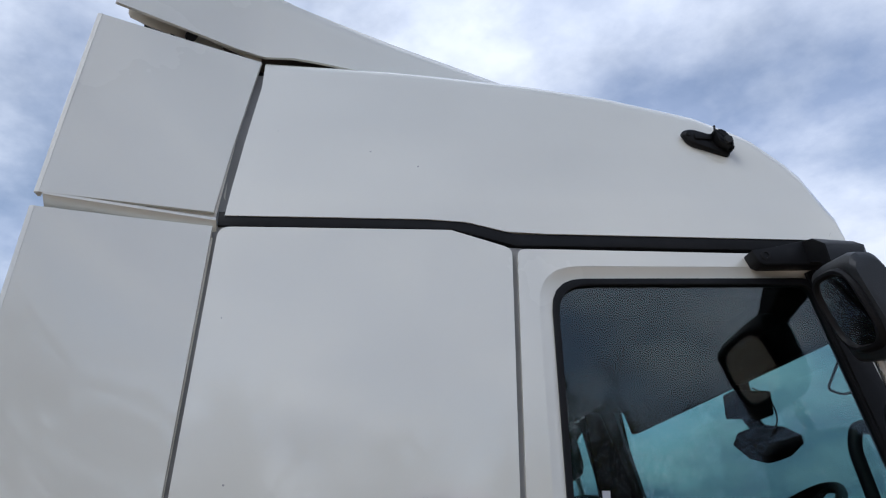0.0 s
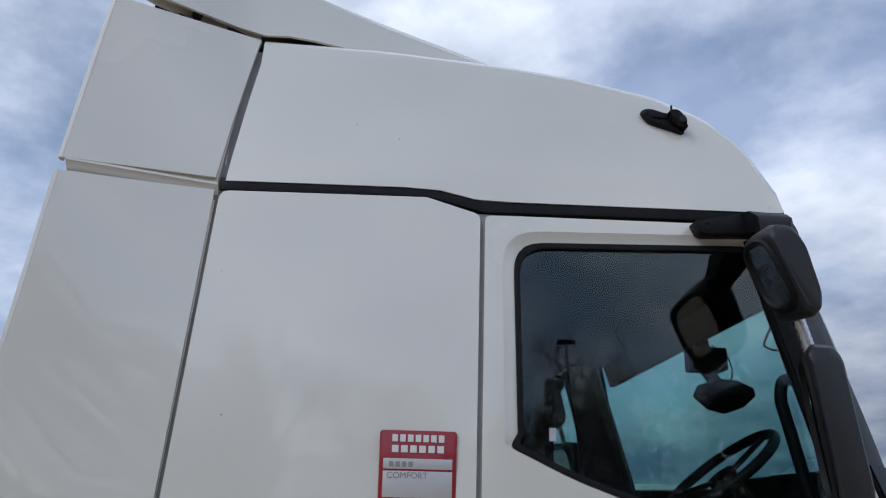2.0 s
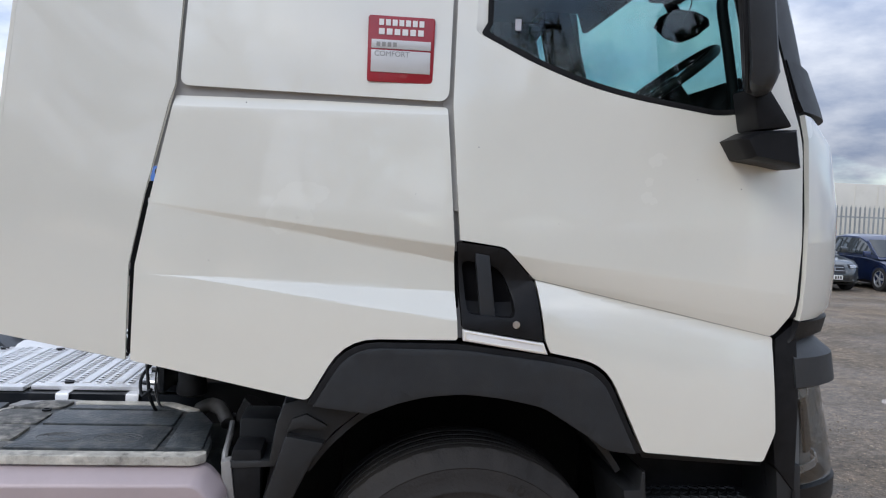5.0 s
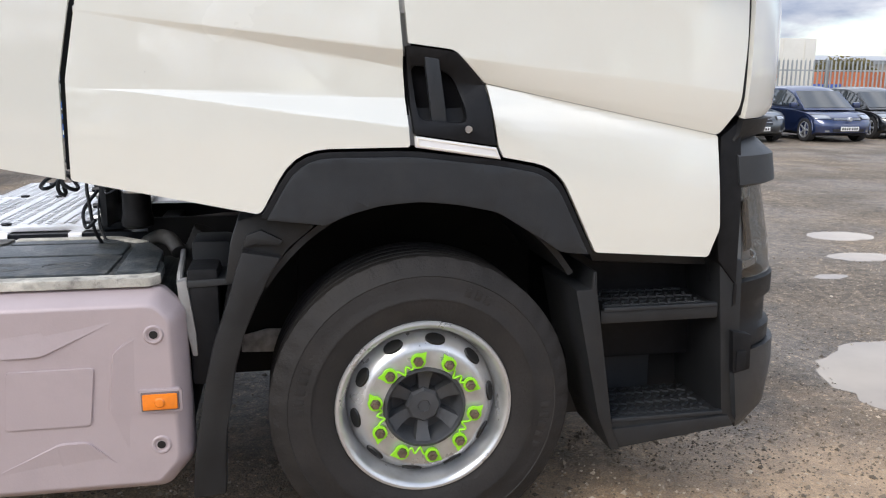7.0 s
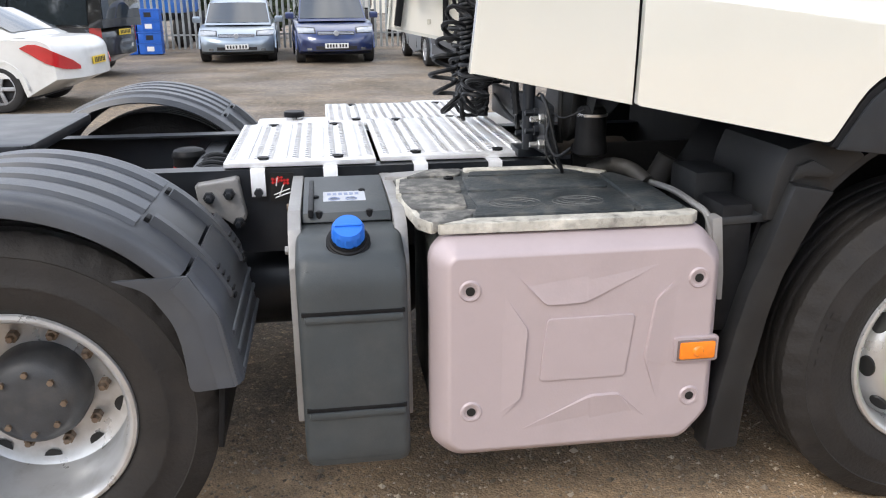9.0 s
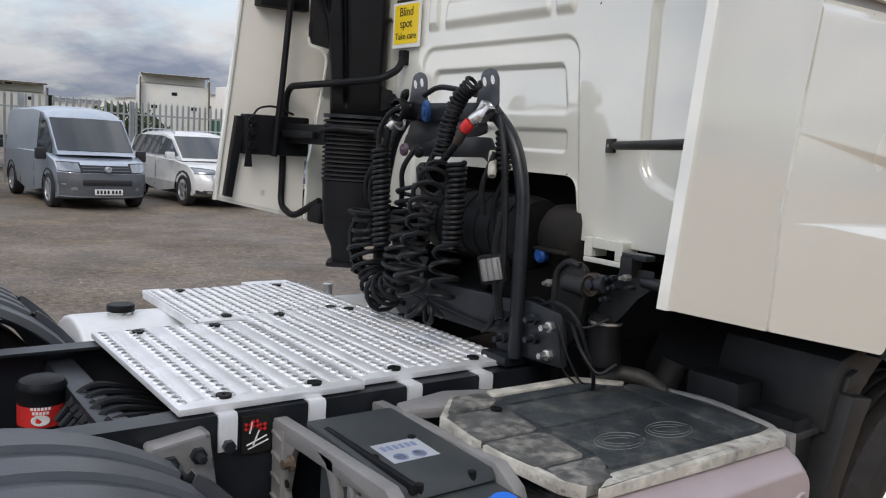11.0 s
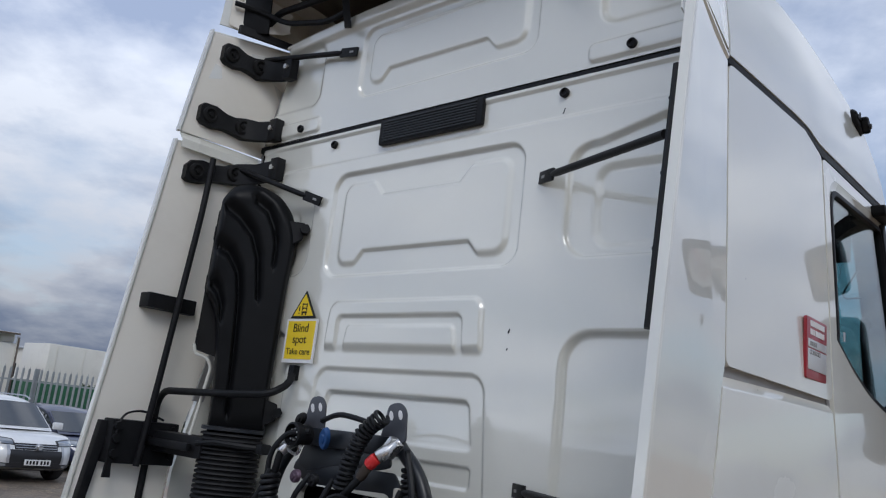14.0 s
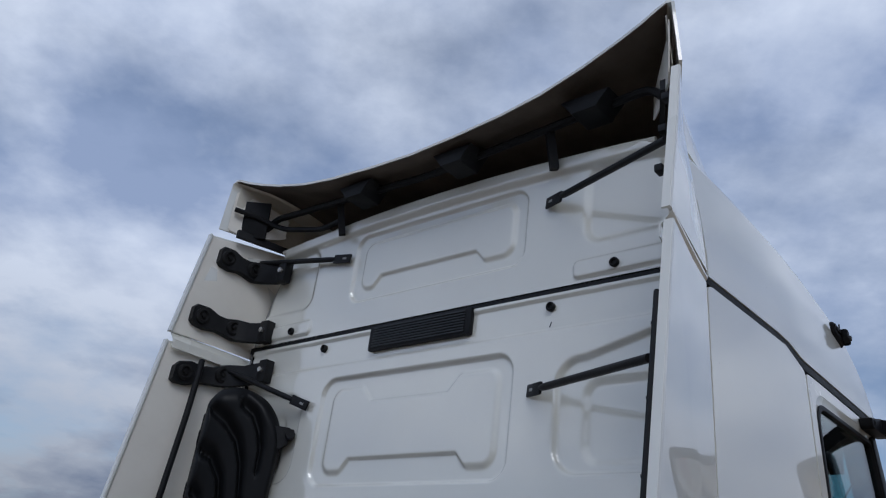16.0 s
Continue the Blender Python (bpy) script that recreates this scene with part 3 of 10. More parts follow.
DOOR = [(-0.083, 2.952), (-0.095, 2.08), (-0.060, 1.674), (0.080, 1.657), (0.177, 1.560), (0.965, 1.397), (1.030, 1.485),
        (1.043, 1.69), (1.030, 2.03), (0.985, 2.15), (0.735, 2.93), (0.700, 2.962)]
WINDOW = [(0.002, 2.870), (0.006, 2.335), (-0.014, 2.301), (0.150, 2.224), (0.314, 2.165), (0.477, 2.129), (0.760, 2.090), (0.888, 2.128), (0.700, 2.893)]
RECESS = [(-0.036, 2.905), (-0.031, 2.335), (-0.036, 2.304), (0.148, 2.217), (0.312, 2.158), (0.475, 2.122), (0.760, 2.083), (0.899, 2.124), (0.715, 2.926)]
REC_R = [0.11, 0.0, 0.012, 0.05, 0.1, 0.1, 0.06, 0.04, 0.03]
WIN_R = [0.085, 0.0, 0.015, 0.05, 0.1, 0.1, 0.06, 0.04, 0.03]


def shrink(outline, d):
    n, out = len(outline), []
    area = sum(outline[i][0] * outline[(i + 1) % n][1] - outline[(i + 1) % n][0] * outline[i][1] for i in range(n))
    s = 1 if area > 0 else -1
    for i in range(n):
        (ax, ay), (bx, by), (cx, cy) = outline[i - 1], outline[i], outline[(i + 1) % n]
        d1, d2 = Vector((bx - ax, by - ay)), Vector((cx - bx, cy - by))
        if d1.length < 1e-6 or d2.length < 1e-6:
            continue
        d1.normalize(), d2.normalize()
        nn = Vector((-d1.y - d2.y, d1.x + d2.x))
        nn = nn.normalized() * (d / max(0.45, math.cos(d1.angle(d2) / 2)))
        out.append((bx + s * nn.x, by + s * nn.y))
    return out


def flare(x, z):
    """The upper side deflector: it leaves the leaning roof side and runs out upright to the rear."""
    front = -0.852 + 0.059 * (z - 3.018) / 0.548
    y0 = skin(front, z)
    return y0 - 0.006 + (0.024 - y0) * min(1.0, max(0.0, (front - x) / 0.41))


DEF_FRONT = ((1.285, -1.039), (1.565, -1.035), (1.777, -0.994), (2.049, -0.932), (2.1, -0.915), (3.0, -0.862))


def wing(x, z):
    """The lower side deflector: it runs out upright to its rear edge."""
    s = min(1.0, max(0.0, (lerp(DEF_FRONT, z) - x) / (lerp(DEF_FRONT, z) - (-1.444 + 0.11 * (z - 1.372)))))
    return side(max(x, -1.05), z) * (1 - s) + 0.013 * s - 0.003


SIDE_PANEL = [(-0.847, 3.0), (-0.254, 3.002), (-0.097, 2.953), (-0.109, 2.088), (-0.902, 2.1)]
LOW_PANEL = [(-0.914, 2.078), (-0.111, 2.072), (-0.077, 1.67), (-0.058, 1.372), (-0.396, 1.367), (-0.502, 1.176), (-1.025, 1.283), (-1.018, 1.565), (-0.977, 1.777)]
LOW_DEF = [(-1.266, 3.0), (-0.862, 3.0), (-0.915, 2.1), (-0.932, 2.049), (-0.994, 1.777), (-1.035, 1.565), (-1.039, 1.285), (-1.446, 1.372)]
TOP_DEF = [(-1.194, 3.57), (-0.793, 3.566), (-0.862, 3.036), (-1.266, 3.04)]


def fold_cuts():
    """Lines along which the side is cut, so that its folds stay crisp."""
    lines = []
    for (xa, za), (xb, zb) in zip(CREASE_TOP, CREASE_TOP[1:]):
        wa, wb = fold_width(xa), fold_width(xb)
        lines += [((xa, za + d), (xb, zb + d)) for d in (-0.003, 0.003)]
        lines += [((xa, za - wa + d), (xb, zb - wb + d)) for d in (-0.003, 0.003)]
    return lines


def wedge_cuts():
    lines = []
    for (xa, za), (xb, zb) in zip(CREASE_LOW[1:], CREASE_LOW[2:]):
        wa, wb = wedge_width(xa), wedge_width(xb)
        lines += [((xa, za - wa * k + d), (xb, zb - wb * k + d)) for k, d in ((0, 0.003), (0, -0.003), (0.15, 0), (0.3, 0), (0.5, 0), (0.75, 0), (1, 0.003), (1, -0.003))]
    return lines


FENDER = [(0.183, 1.557), (0.967, 1.395), (0.986, 1.09), (0.950, 0.995), (0.548, 1.026), (0.412, 1.303), (0.232, 1.338), (0.214, 1.374)]
ARCH = [(-0.500, 1.166), (-0.390, 1.358), (-0.05, 1.360), (0.222, 1.328), (0.405, 1.294), (0.540, 1.022),
        (0.43, 1.03), (0.366, 1.075), (0.216, 1.168), (0.09, 1.195), (-0.033, 1.207), (-0.15, 1.196), (-0.239, 1.172), (-0.315, 1.140)]
ARCH_FACE = [(-0.484, 1.160), (-0.382, 1.340), (-0.05, 1.343), (0.218, 1.311), (0.392, 1.278), (0.522, 1.022),
             (0.43, 1.031), (0.366, 1.076), (0.216, 1.169), (0.09, 1.196), (-0.033, 1.208), (-0.15, 1.197), (-0.239, 1.173), (-0.315, 1.141)]
STRIP = [(-0.851, 3.044), (-0.246, 3.041), (-0.086, 2.995), (0.695, 3.007), (0.71, 2.976), (-0.086, 2.963), (-0.251, 3.007), (-0.851, 3.005)]
HANDLE = [(-0.066, 1.668), (0.080, 1.651), (0.177, 1.553), (0.205, 1.374), (-0.045, 1.410)]
SILL = [(-0.043, 1.405), (0.207, 1.368), (0.222, 1.332), (-0.041, 1.371)]
for far in (False, True):
    flip = mirrored if far else (lambda bm: bm)
    part("side_panel", flip(sheet(arc_outline(SIDE_PANEL, [0.03, 0, 0.02, 0.035, 0.03]), side)), WHITE, truck)
    part("lower_side_panel", flip(sheet(arc_outline(LOW_PANEL, [0.01, 0.01, 0, 0.01, 0.11, 0.02, 0.01, 0, 0]), low_side, step=0.03, cuts=fold_cuts() + wedge_cuts() + [((-1.0, CHAMFER - 0.010 + d), (0.0, CHAMFER + d)) for d in (-0.002, 0.002)])), WHITE, truck)
    low = part("side_air_deflector", flip(sheet(LOW_DEF, wing, t=0.012, bevel=0.003)), WHITE, truck)
    # returned rear edge of the deflector
    edge = [(-1.446, 1.372), (-1.266, 3.000)]
    bm = loftm([[(x0 + dx, wing(x0, z0) + dy, z0) for dx, dy in ((0.002, -0.0004), (-0.0090, -0.0002), (-0.0105, 0.0012), (-0.0105, 0.026), (-0.002, 0.028), (0.004, 0.006))]
                for x0, z0 in ((edge[0][0] + (edge[1][0] - edge[0][0]) * s / 14, edge[0][1] + (edge[1][1] - edge[0][1]) * s / 14) for s in range(15))], closed=True)
    part("returned_edge", flip(bm), WHITE, low)
    up = part("upper_air_deflector", flip(sheet(TOP_DEF, flare, t=0.012, bevel=0.002, step=0.2)), WHITE, truck)
    bm = loftm([[(x0 + dx, flare(x0, z0) + dy, z0) for dx, dy in ((0.002, -0.0004), (-0.0090, -0.0002), (-0.0105, 0.0012), (-0.0105, 0.026), (-0.002, 0.028), (0.004, 0.006))]
                for x0, z0 in ((-1.266 + 0.072 * s / 5, 3.040 + 0.530 * s / 5) for s in range(6))], closed=True)
    part("returned_edge", flip(bm), WHITE, up)
    bm = loftm([[(x, flare(x, z) + dy, z + dz) for dy, dz in ((0.002, 0.004), (0.002, -0.003), (0.036, -0.040), (0.038, -0.075), (0.042, -0.075), (0.042, -0.036))]
                for x, z in ((-1.256 + 0.402 * k / 6, 3.0395 - 0.0215 * k / 6) for k in range(7))], closed=True)
    part("lower_lip", flip(bm), WHITE, up)
    inner = [(-1.434, 1.384), (-1.260, 2.990), (-0.860, 2.972), (-0.915, 2.10), (-0.995, 1.774), (-1.036, 1.566), (-1.040, 1.304)]
    part("inner_skin", flip(sheet(inner, lambda x, z: wing(x, z) + 0.0135, t=0.002, bevel=0, step=0.15)), INNER, low, "cream unpainted inner face")
    inner = [(-1.188, 3.560), (-0.802, 3.558), (-0.858, 3.024), (-1.258, 3.045)]
    part("inner_skin", flip(sheet(inner, lambda x, z: flare(x, z) + 0.0135, t=0.002, bevel=0, step=0.15)), INNER, up, "cream unpainted inner face")
    part("fender_panel", flip(sheet(arc_outline(FENDER, [0.0, 0.01, 0.012, 0.012, 0.01, 0.11, 0, 0.01]), side, step=0.03, cuts=wedge_cuts())), WHITE, truck)
    trim = part("wheel_arch_trim", flip(sheet(arc_outline(ARCH, [0.0, 0.11, 0.05, 0.05, 0.11, 0.0] + [0.03] * 7 + [0.0]), flush(0.002), t=0.044, step=0.05, bevel=0.006)), BLACKP, truck, "black plastic with a grey face")
    part("trim_face", flip(sheet(arc_outline(ARCH_FACE, [0.0, 0.10, 0.06, 0.05, 0.11, 0.0] + [0.03] * 7 + [0.0]), flush(-0.006), t=0.02, step=0.05, bevel=0.007)), GREYP, trim, "matt dark grey plastic")
    part("trim_strip", flip(sheet(STRIP, flush(0.004), t=0.03, bevel=0.003)), BLACKP, truck, "black rubber strip")
    door = part("door", flip(sheet(arc_outline(DOOR, [0.02, 0.01, 0, 0.02, 0.01, 0.02, 0.03, 0.05, 0.1, 0.05, 0.03, 0.03]), side,
                                   hole=arc_outline(RECESS, REC_R), step=0.035, cuts=fold_cuts())), WHITE, truck)
    # white surround that falls away to the glass
    rings = [arc_outline([(w[0] + (q[0] - w[0]) * k, w[1] + (q[1] - w[1]) * k) for w, q in zip(WINDOW, RECESS)], [a + (b - a) * k for a, b in zip(WIN_R, REC_R)]) for k in (1.06, 0.85, 0.55, 0.0)]
    bm = loftm([[(x, side(x, z) + d, z) for x, z in r] for r, d in zip(rings, (0.001, 0.0015, 0.009, 0.011))], closed=True, caps=False)
    part("window_surround", flip(bm), WHITE, door)
    seal = sheet(arc_outline(shrink(WINDOW, -0.003), WIN_R), flush(0.004), t=0.03, hole=arc_outline(shrink(WINDOW, 0.013), WIN_R), step=0.25, bevel=0.003)
    part("window_seal", flip(seal), BLACKP, door, "black rubber")
    pane = part("window_pane", flip(sheet(arc_outline(shrink(WINDOW, 0.008), WIN_R), flush(0.016), t=0.004, step=0.2, bevel=0)), GLASS, door, "tinted glass")
    pane.visible_shadow = False
    # door handle in its black pocket
    pocket = sheet(arc_outline(HANDLE, [0.006, 0.02, 0.006, 0.006, 0.004]), flush(-0.006), t=0.05,
                   hole=arc_outline([(-0.052, 1.615), (0.075, 1.590), (0.110, 1.500), (0.118, 1.440), (-0.030, 1.452)], [0.03, 0.05, 0.02, 0.035, 0.02]), step=0.06, bevel=0.006)
    hp = part("handle_pocket", flip(pocket), BLACKP, door, "black plastic")
    back = sheet([(-0.058, 1.63), (0.10, 1.61), (0.135, 1.43), (-0.035, 1.44)], flush(0.036), t=0.01, step=0.1, bevel=0)
    part("pocket_back", flip(back), BLACKP, hp)
    grip = prismm([(-0.012, 1.636), (0.032, 1.630), (0.060, 1.428), (0.012, 1.432)], "y", side(0, 1.5) - 0.022, side(0, 1.5) + 0.004, bevel=0.005)
    part("grip", flip(grip), GREYP, hp)
    part("lock", flip(lathem([(0.011, side(0.1, 1.42) - 0.012), (0.011, side(0.1, 1.42) + 0.01)], "y", (0.118, 0, 1.424), 16)), STEEL, hp, "steel keyhole")
    sill = part("sill_plate", flip(sheet(SILL, flush(-0.008), t=0.03, step=0.1, bevel=0.004)), PRINT, door, "pale cream trim plate")
    part("sill_frame", flip(sheet(shrink(SILL, 0.004), flush(-0.0105), t=0.006, step=0.1, bevel=0.001, hole=shrink(SILL, 0.008))), INNER, sill)

GAPGREY = material("grey_seal", (0.30, 0.30, 0.295), 0.7, spread=0.1)
for far in (False, True):
    flip = mirrored if far else (lambda bm: bm)
    part("gap_seal", flip(sheet([(-0.87, 3.03), (-0.80, 3.03), (-0.86, 2.10), (-0.88, 2.06), (-0.93, 1.86), (-0.985, 1.86), (-0.95, 2.06), (-0.925, 2.10)], flush(0.017), t=0.01, step=0.3, bevel=0)), GAPGREY, truck)
    part("gap_seal", flip(sheet([(-0.92, 2.115), (-0.09, 2.11), (-0.09, 2.05), (-0.92, 2.05)], flush(0.017), t=0.01, step=0.3, bevel=0)), GAPGREY, truck)
    part("gap_seal", flip(sheet([(-0.838, 3.53), (-0.775, 3.53), (-0.82, 3.02), (-0.88, 3.02)], lambda x, z: skin(x, z) + 0.020, t=0.01, step=0.3, bevel=0)), GAPGREY, truck)

    part("gap_seal", flip(sheet([(-0.120, 2.96), (-0.070, 2.96), (-0.080, 2.08), (-0.060, 1.76), (-0.100, 1.76), (-0.125, 2.08)], flush(0.014), t=0.01, step=0.1, bevel=0)), GAPGREY, truck)
    part("gap_seal", flip(sheet([(0.165, 1.580), (0.970, 1.412), (0.970, 1.372), (0.165, 1.535)], flush(0.019), t=0.008, step=0.03, bevel=0, cuts=fold_cuts() + wedge_cuts())), GAPGREY, truck)
    part("gap_seal", flip(sheet([(-0.092, 1.66), (-0.042, 1.66), (-0.034, 1.375), (-0.072, 1.375)], flush(0.032), t=0.01, step=0.04, bevel=0)), GAPGREY, truck)
    part("front_seal", flip(sheet([(1.012, 2.14), (1.040, 2.14), (1.072, 2.0), (1.080, 1.70), (1.070, 1.46), (1.015, 1.46), (1.025, 1.70), (1.015, 2.0)], flush(0.014), t=0.02, step=0.06, bevel=0)), BLACKP, truck)
    part("gap_seal", flip(sheet([(-0.110, 1.77), (-0.060, 1.77), (-0.045, 1.64), (-0.085, 1.64)], flush(0.030), t=0.01, step=0.1, bevel=0)), GAPGREY, truck)

# added strip darkens the deflector gap; pale chips imitate daylight seen through it
gap_fill = part("deflector_hinge", prismm([(-1.00, 1.815), (-0.93, 1.815), (-0.965, 1.62), (-0.985, 1.31), (-1.045, 1.31), (-1.040, 1.62)], "y", 0.085, 0.10, 0.003), BLACKP, truck, "added black backing strip behind the deflector gap")
for z in (1.755, 1.665, 1.56, 1.50, 1.40):
    part("gap_chip", boxm(-1.012 + 0.12 * max(0.0, z - 1.57), -0.990 + 0.12 * max(0.0, z - 1.57), 0.070, 0.087, z - 0.008, z + 0.010, 0.003), PRINT, gap_fill, "pale chip imitating the bright view through the gap")

# stone chips and specks on the paint
chip = random.Random(5)
for k in range(26):
    x, z, r = chip.uniform(-0.82, 0.9), chip.uniform(1.5, 3.35), chip.uniform(0.0012, 0.0028)
    if -0.4 < x < 0.95 and 2.05 < z < 3.05 or z > 2.9 and z < 3.1 or z > 3.0 and x > 0.2:
        continue
    part("paint_speck", lathem([(r, side(x, z) - 0.0006), (0.0, side(x, z) - 0.0009)], "y", (x, 0, z), 7), GAPGREY, truck)

# rear corner posts behind the side panels and the inner lining
for far in (False, True):
    flip = mirrored if far else (lambda bm: bm)
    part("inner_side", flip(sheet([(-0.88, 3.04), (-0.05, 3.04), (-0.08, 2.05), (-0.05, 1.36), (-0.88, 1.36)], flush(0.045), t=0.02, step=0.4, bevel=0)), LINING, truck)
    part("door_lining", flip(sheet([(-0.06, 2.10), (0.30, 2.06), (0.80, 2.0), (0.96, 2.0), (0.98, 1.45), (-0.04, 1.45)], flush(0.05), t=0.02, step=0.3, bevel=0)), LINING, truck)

# roof shell
RIDGE = ((-0.835, 3.612), (-0.4, 3.590), (0.0, 3.545), (0.2, 3.514), (0.43, 3.455), (0.58, 3.38), (0.70, 3.27), (0.78, 3.13), (0.82, 3.02))


def roof_ring(u):
    zb = 3.032 if u < -0.25 else (lerp(((-0.25, 3.035), (-0.09, 2.996), (0.69, 3.006), (0.83, 3.008)), u))
    hs = max(lerp(RIDGE, u), zb + 0.012)
    crown = hs + 0.030 * smooth(0.85, 0.3, u)
    bow = 0.30 * smooth(-0.1, 0.85, u)
    pts = []
    for k in range(15):
        s = k / 14
        if s < 0.5:
            q = s / 0.5
            z = zb + (hs - 0.07 - zb) * q
            y = skin(u, z) if hs - zb > 0.15 else 0.07 + 0.05 * q
            if q == 1.0:
                z = hs - 0.05
        else:
            q = (s - 0.5) / 0.5
            e = (hs - 0.07) if hs - zb > 0.15 else zb
            y0 = skin(u, max(3.0, e))
            ang = q * math.pi / 2
            y = y0 + 0.17 * (1 - math.cos(ang))
            z = e + (hs - e) * math.sin(ang)
        pts.append([y, z])
    for k in range(1, 7):
        s = k / 6
        pts.append([pts[14][0] + (1.25 - pts[14][0]) * s, hs + (crown - hs) * math.sin(s * math.pi / 2)])
    full = pts + [[2.5 - y, z] for y, z in pts[-2::-1]]
    tail = 0.052 * smooth(-0.60, -0.835, u)
    return [(u + tail * min(1.0, max(0.0, (z - 3.03) / 0.44)) + bow * (1 - abs((y - 1.25) / 1.19) ** 2.6), y, z) for y, z in full]


stations = [-0.835 + 1.035 * i / 10 for i in range(10)] + [0.20 + 0.55 * i / 14 for i in range(15)]
rings = [roof_ring(u) for u in stations]
for k, dx in ((0.55, 0.042), (0.12, 0.060)):
    rings.append([(x + dx, y, 3.008 + (z - 3.008) * k) for x, y, z in roof_ring(0.75)])
bm = loftm(rings, caps=False)
part("roof", thicken(bm, 0.02), WHITE, truck)

# front: windscreen pillars, windscreen, nose panel


def nose_ring(z, xc, xf, n=24, p=3.2):
    y0 = side(xc, z)
    pts = []
    for i in range(n + 1):
        s = -1 + 2 * i / n
        y = 1.25 + s * (1.25 - y0)
        pts.append((xc + (xf - xc) * (1 - abs(s) ** p), y, z))
    return pts


bm = loftm([nose_ring(z, xc, xf, 72, p) for z, xc, xf, p in ((1.450, 1.054, 1.37, 5.4), (1.485, 1.058, 1.385, 6.2), (1.60, 1.064, 1.39, 6.4), (1.8, 1.064, 1.39, 6.4), (2.03, 1.052, 1.37, 5.5), (2.11, 1.034, 1.34, 4.0))], caps=False)
part("nose_panel", thicken(bm, 0.02), WHITE, truck)
bm = loftm([nose_ring(z, xc, xf, 48, p) for z, xc, xf, p in ((2.120, 1.030, 1.345, 5.0), (2.16, 1.008, 1.335, 5.0), (2.28, 0.962, 1.305, 4.4))], caps=False)
part("scuttle", thicken(bm, 0.02), BLACKP, truck, "black plastic below the windscreen")
bm = loftm([[p for p in nose_ring(z, xc, xf, 24, 4.2)][1:-1] for z, xc, xf in ((2.27, 0.950, 1.295), (2.6, 0.850, 1.22), (2.97, 0.735, 1.12))], caps=False)
ws = part("windscreen", thicken(bm, 0.006), GLASS, truck, "tinted windscreen glass")
ws.visible_shadow = False
for far in (False, True):
    flip = mirrored if far else (lambda bm: bm)
    bm = loftm([nose_ring(z, xc, xf, 48, 4.2)[:3 if far else 4] for z, xc, xf in ((2.15, 0.995, 1.32), (2.4, 0.915, 1.27), (2.7, 0.825, 1.19), (3.0, 0.728, 1.11))], caps=False)
    part("windscreen_pillar", flip(thicken(bm, 0.035)), BLACKP, truck, "black pillar")
bm = loftm([nose_ring(z, xc, xf, 48, 4.2) for z, xc, xf in ((2.95, 0.738, 1.125), (3.03, 0.78, 1.13))], caps=False)
part("windscreen_header", thicken(bm, 0.03), BLACKP, truck)
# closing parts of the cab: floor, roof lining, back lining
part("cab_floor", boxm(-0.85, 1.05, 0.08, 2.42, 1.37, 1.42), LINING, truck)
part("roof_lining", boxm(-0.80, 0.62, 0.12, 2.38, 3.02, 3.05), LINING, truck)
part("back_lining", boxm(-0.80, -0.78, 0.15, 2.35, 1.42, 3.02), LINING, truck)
part("under_nose", boxm(0.56, 1.20, 0.30, 2.20, 0.55, 1.48, 0.03), BLACKP, truck)

# ---- rear wall of the cab with its pressings ----


def rrect(y, z, y0, y1, z0, z1, r):
    """Signed distance to a rounded rectangle."""
    cy, cz, hy, hz = (y0 + y1) / 2, (z0 + z1) / 2, (y1 - y0) / 2 - r, (z1 - z0) / 2 - r
    dy, dz = abs(y - cy) - hy, abs(z - cz) - hz
    return math.hypot(max(dy, 0), max(dz, 0)) + min(max(dy, dz), 0) - r


def step_in(d, w):
    return 1 - smooth(-w, w, d)


def slot(y, z, half, depth, zc, up):
    """A notch with slanted ends let into the long edge of a raised panel."""
    d = max(abs(y - 1.28) - half - 0.9 * max(0.0, (zc + depth - z) * up), (z - zc - depth) * up)
    return step_in(d, 0.005)


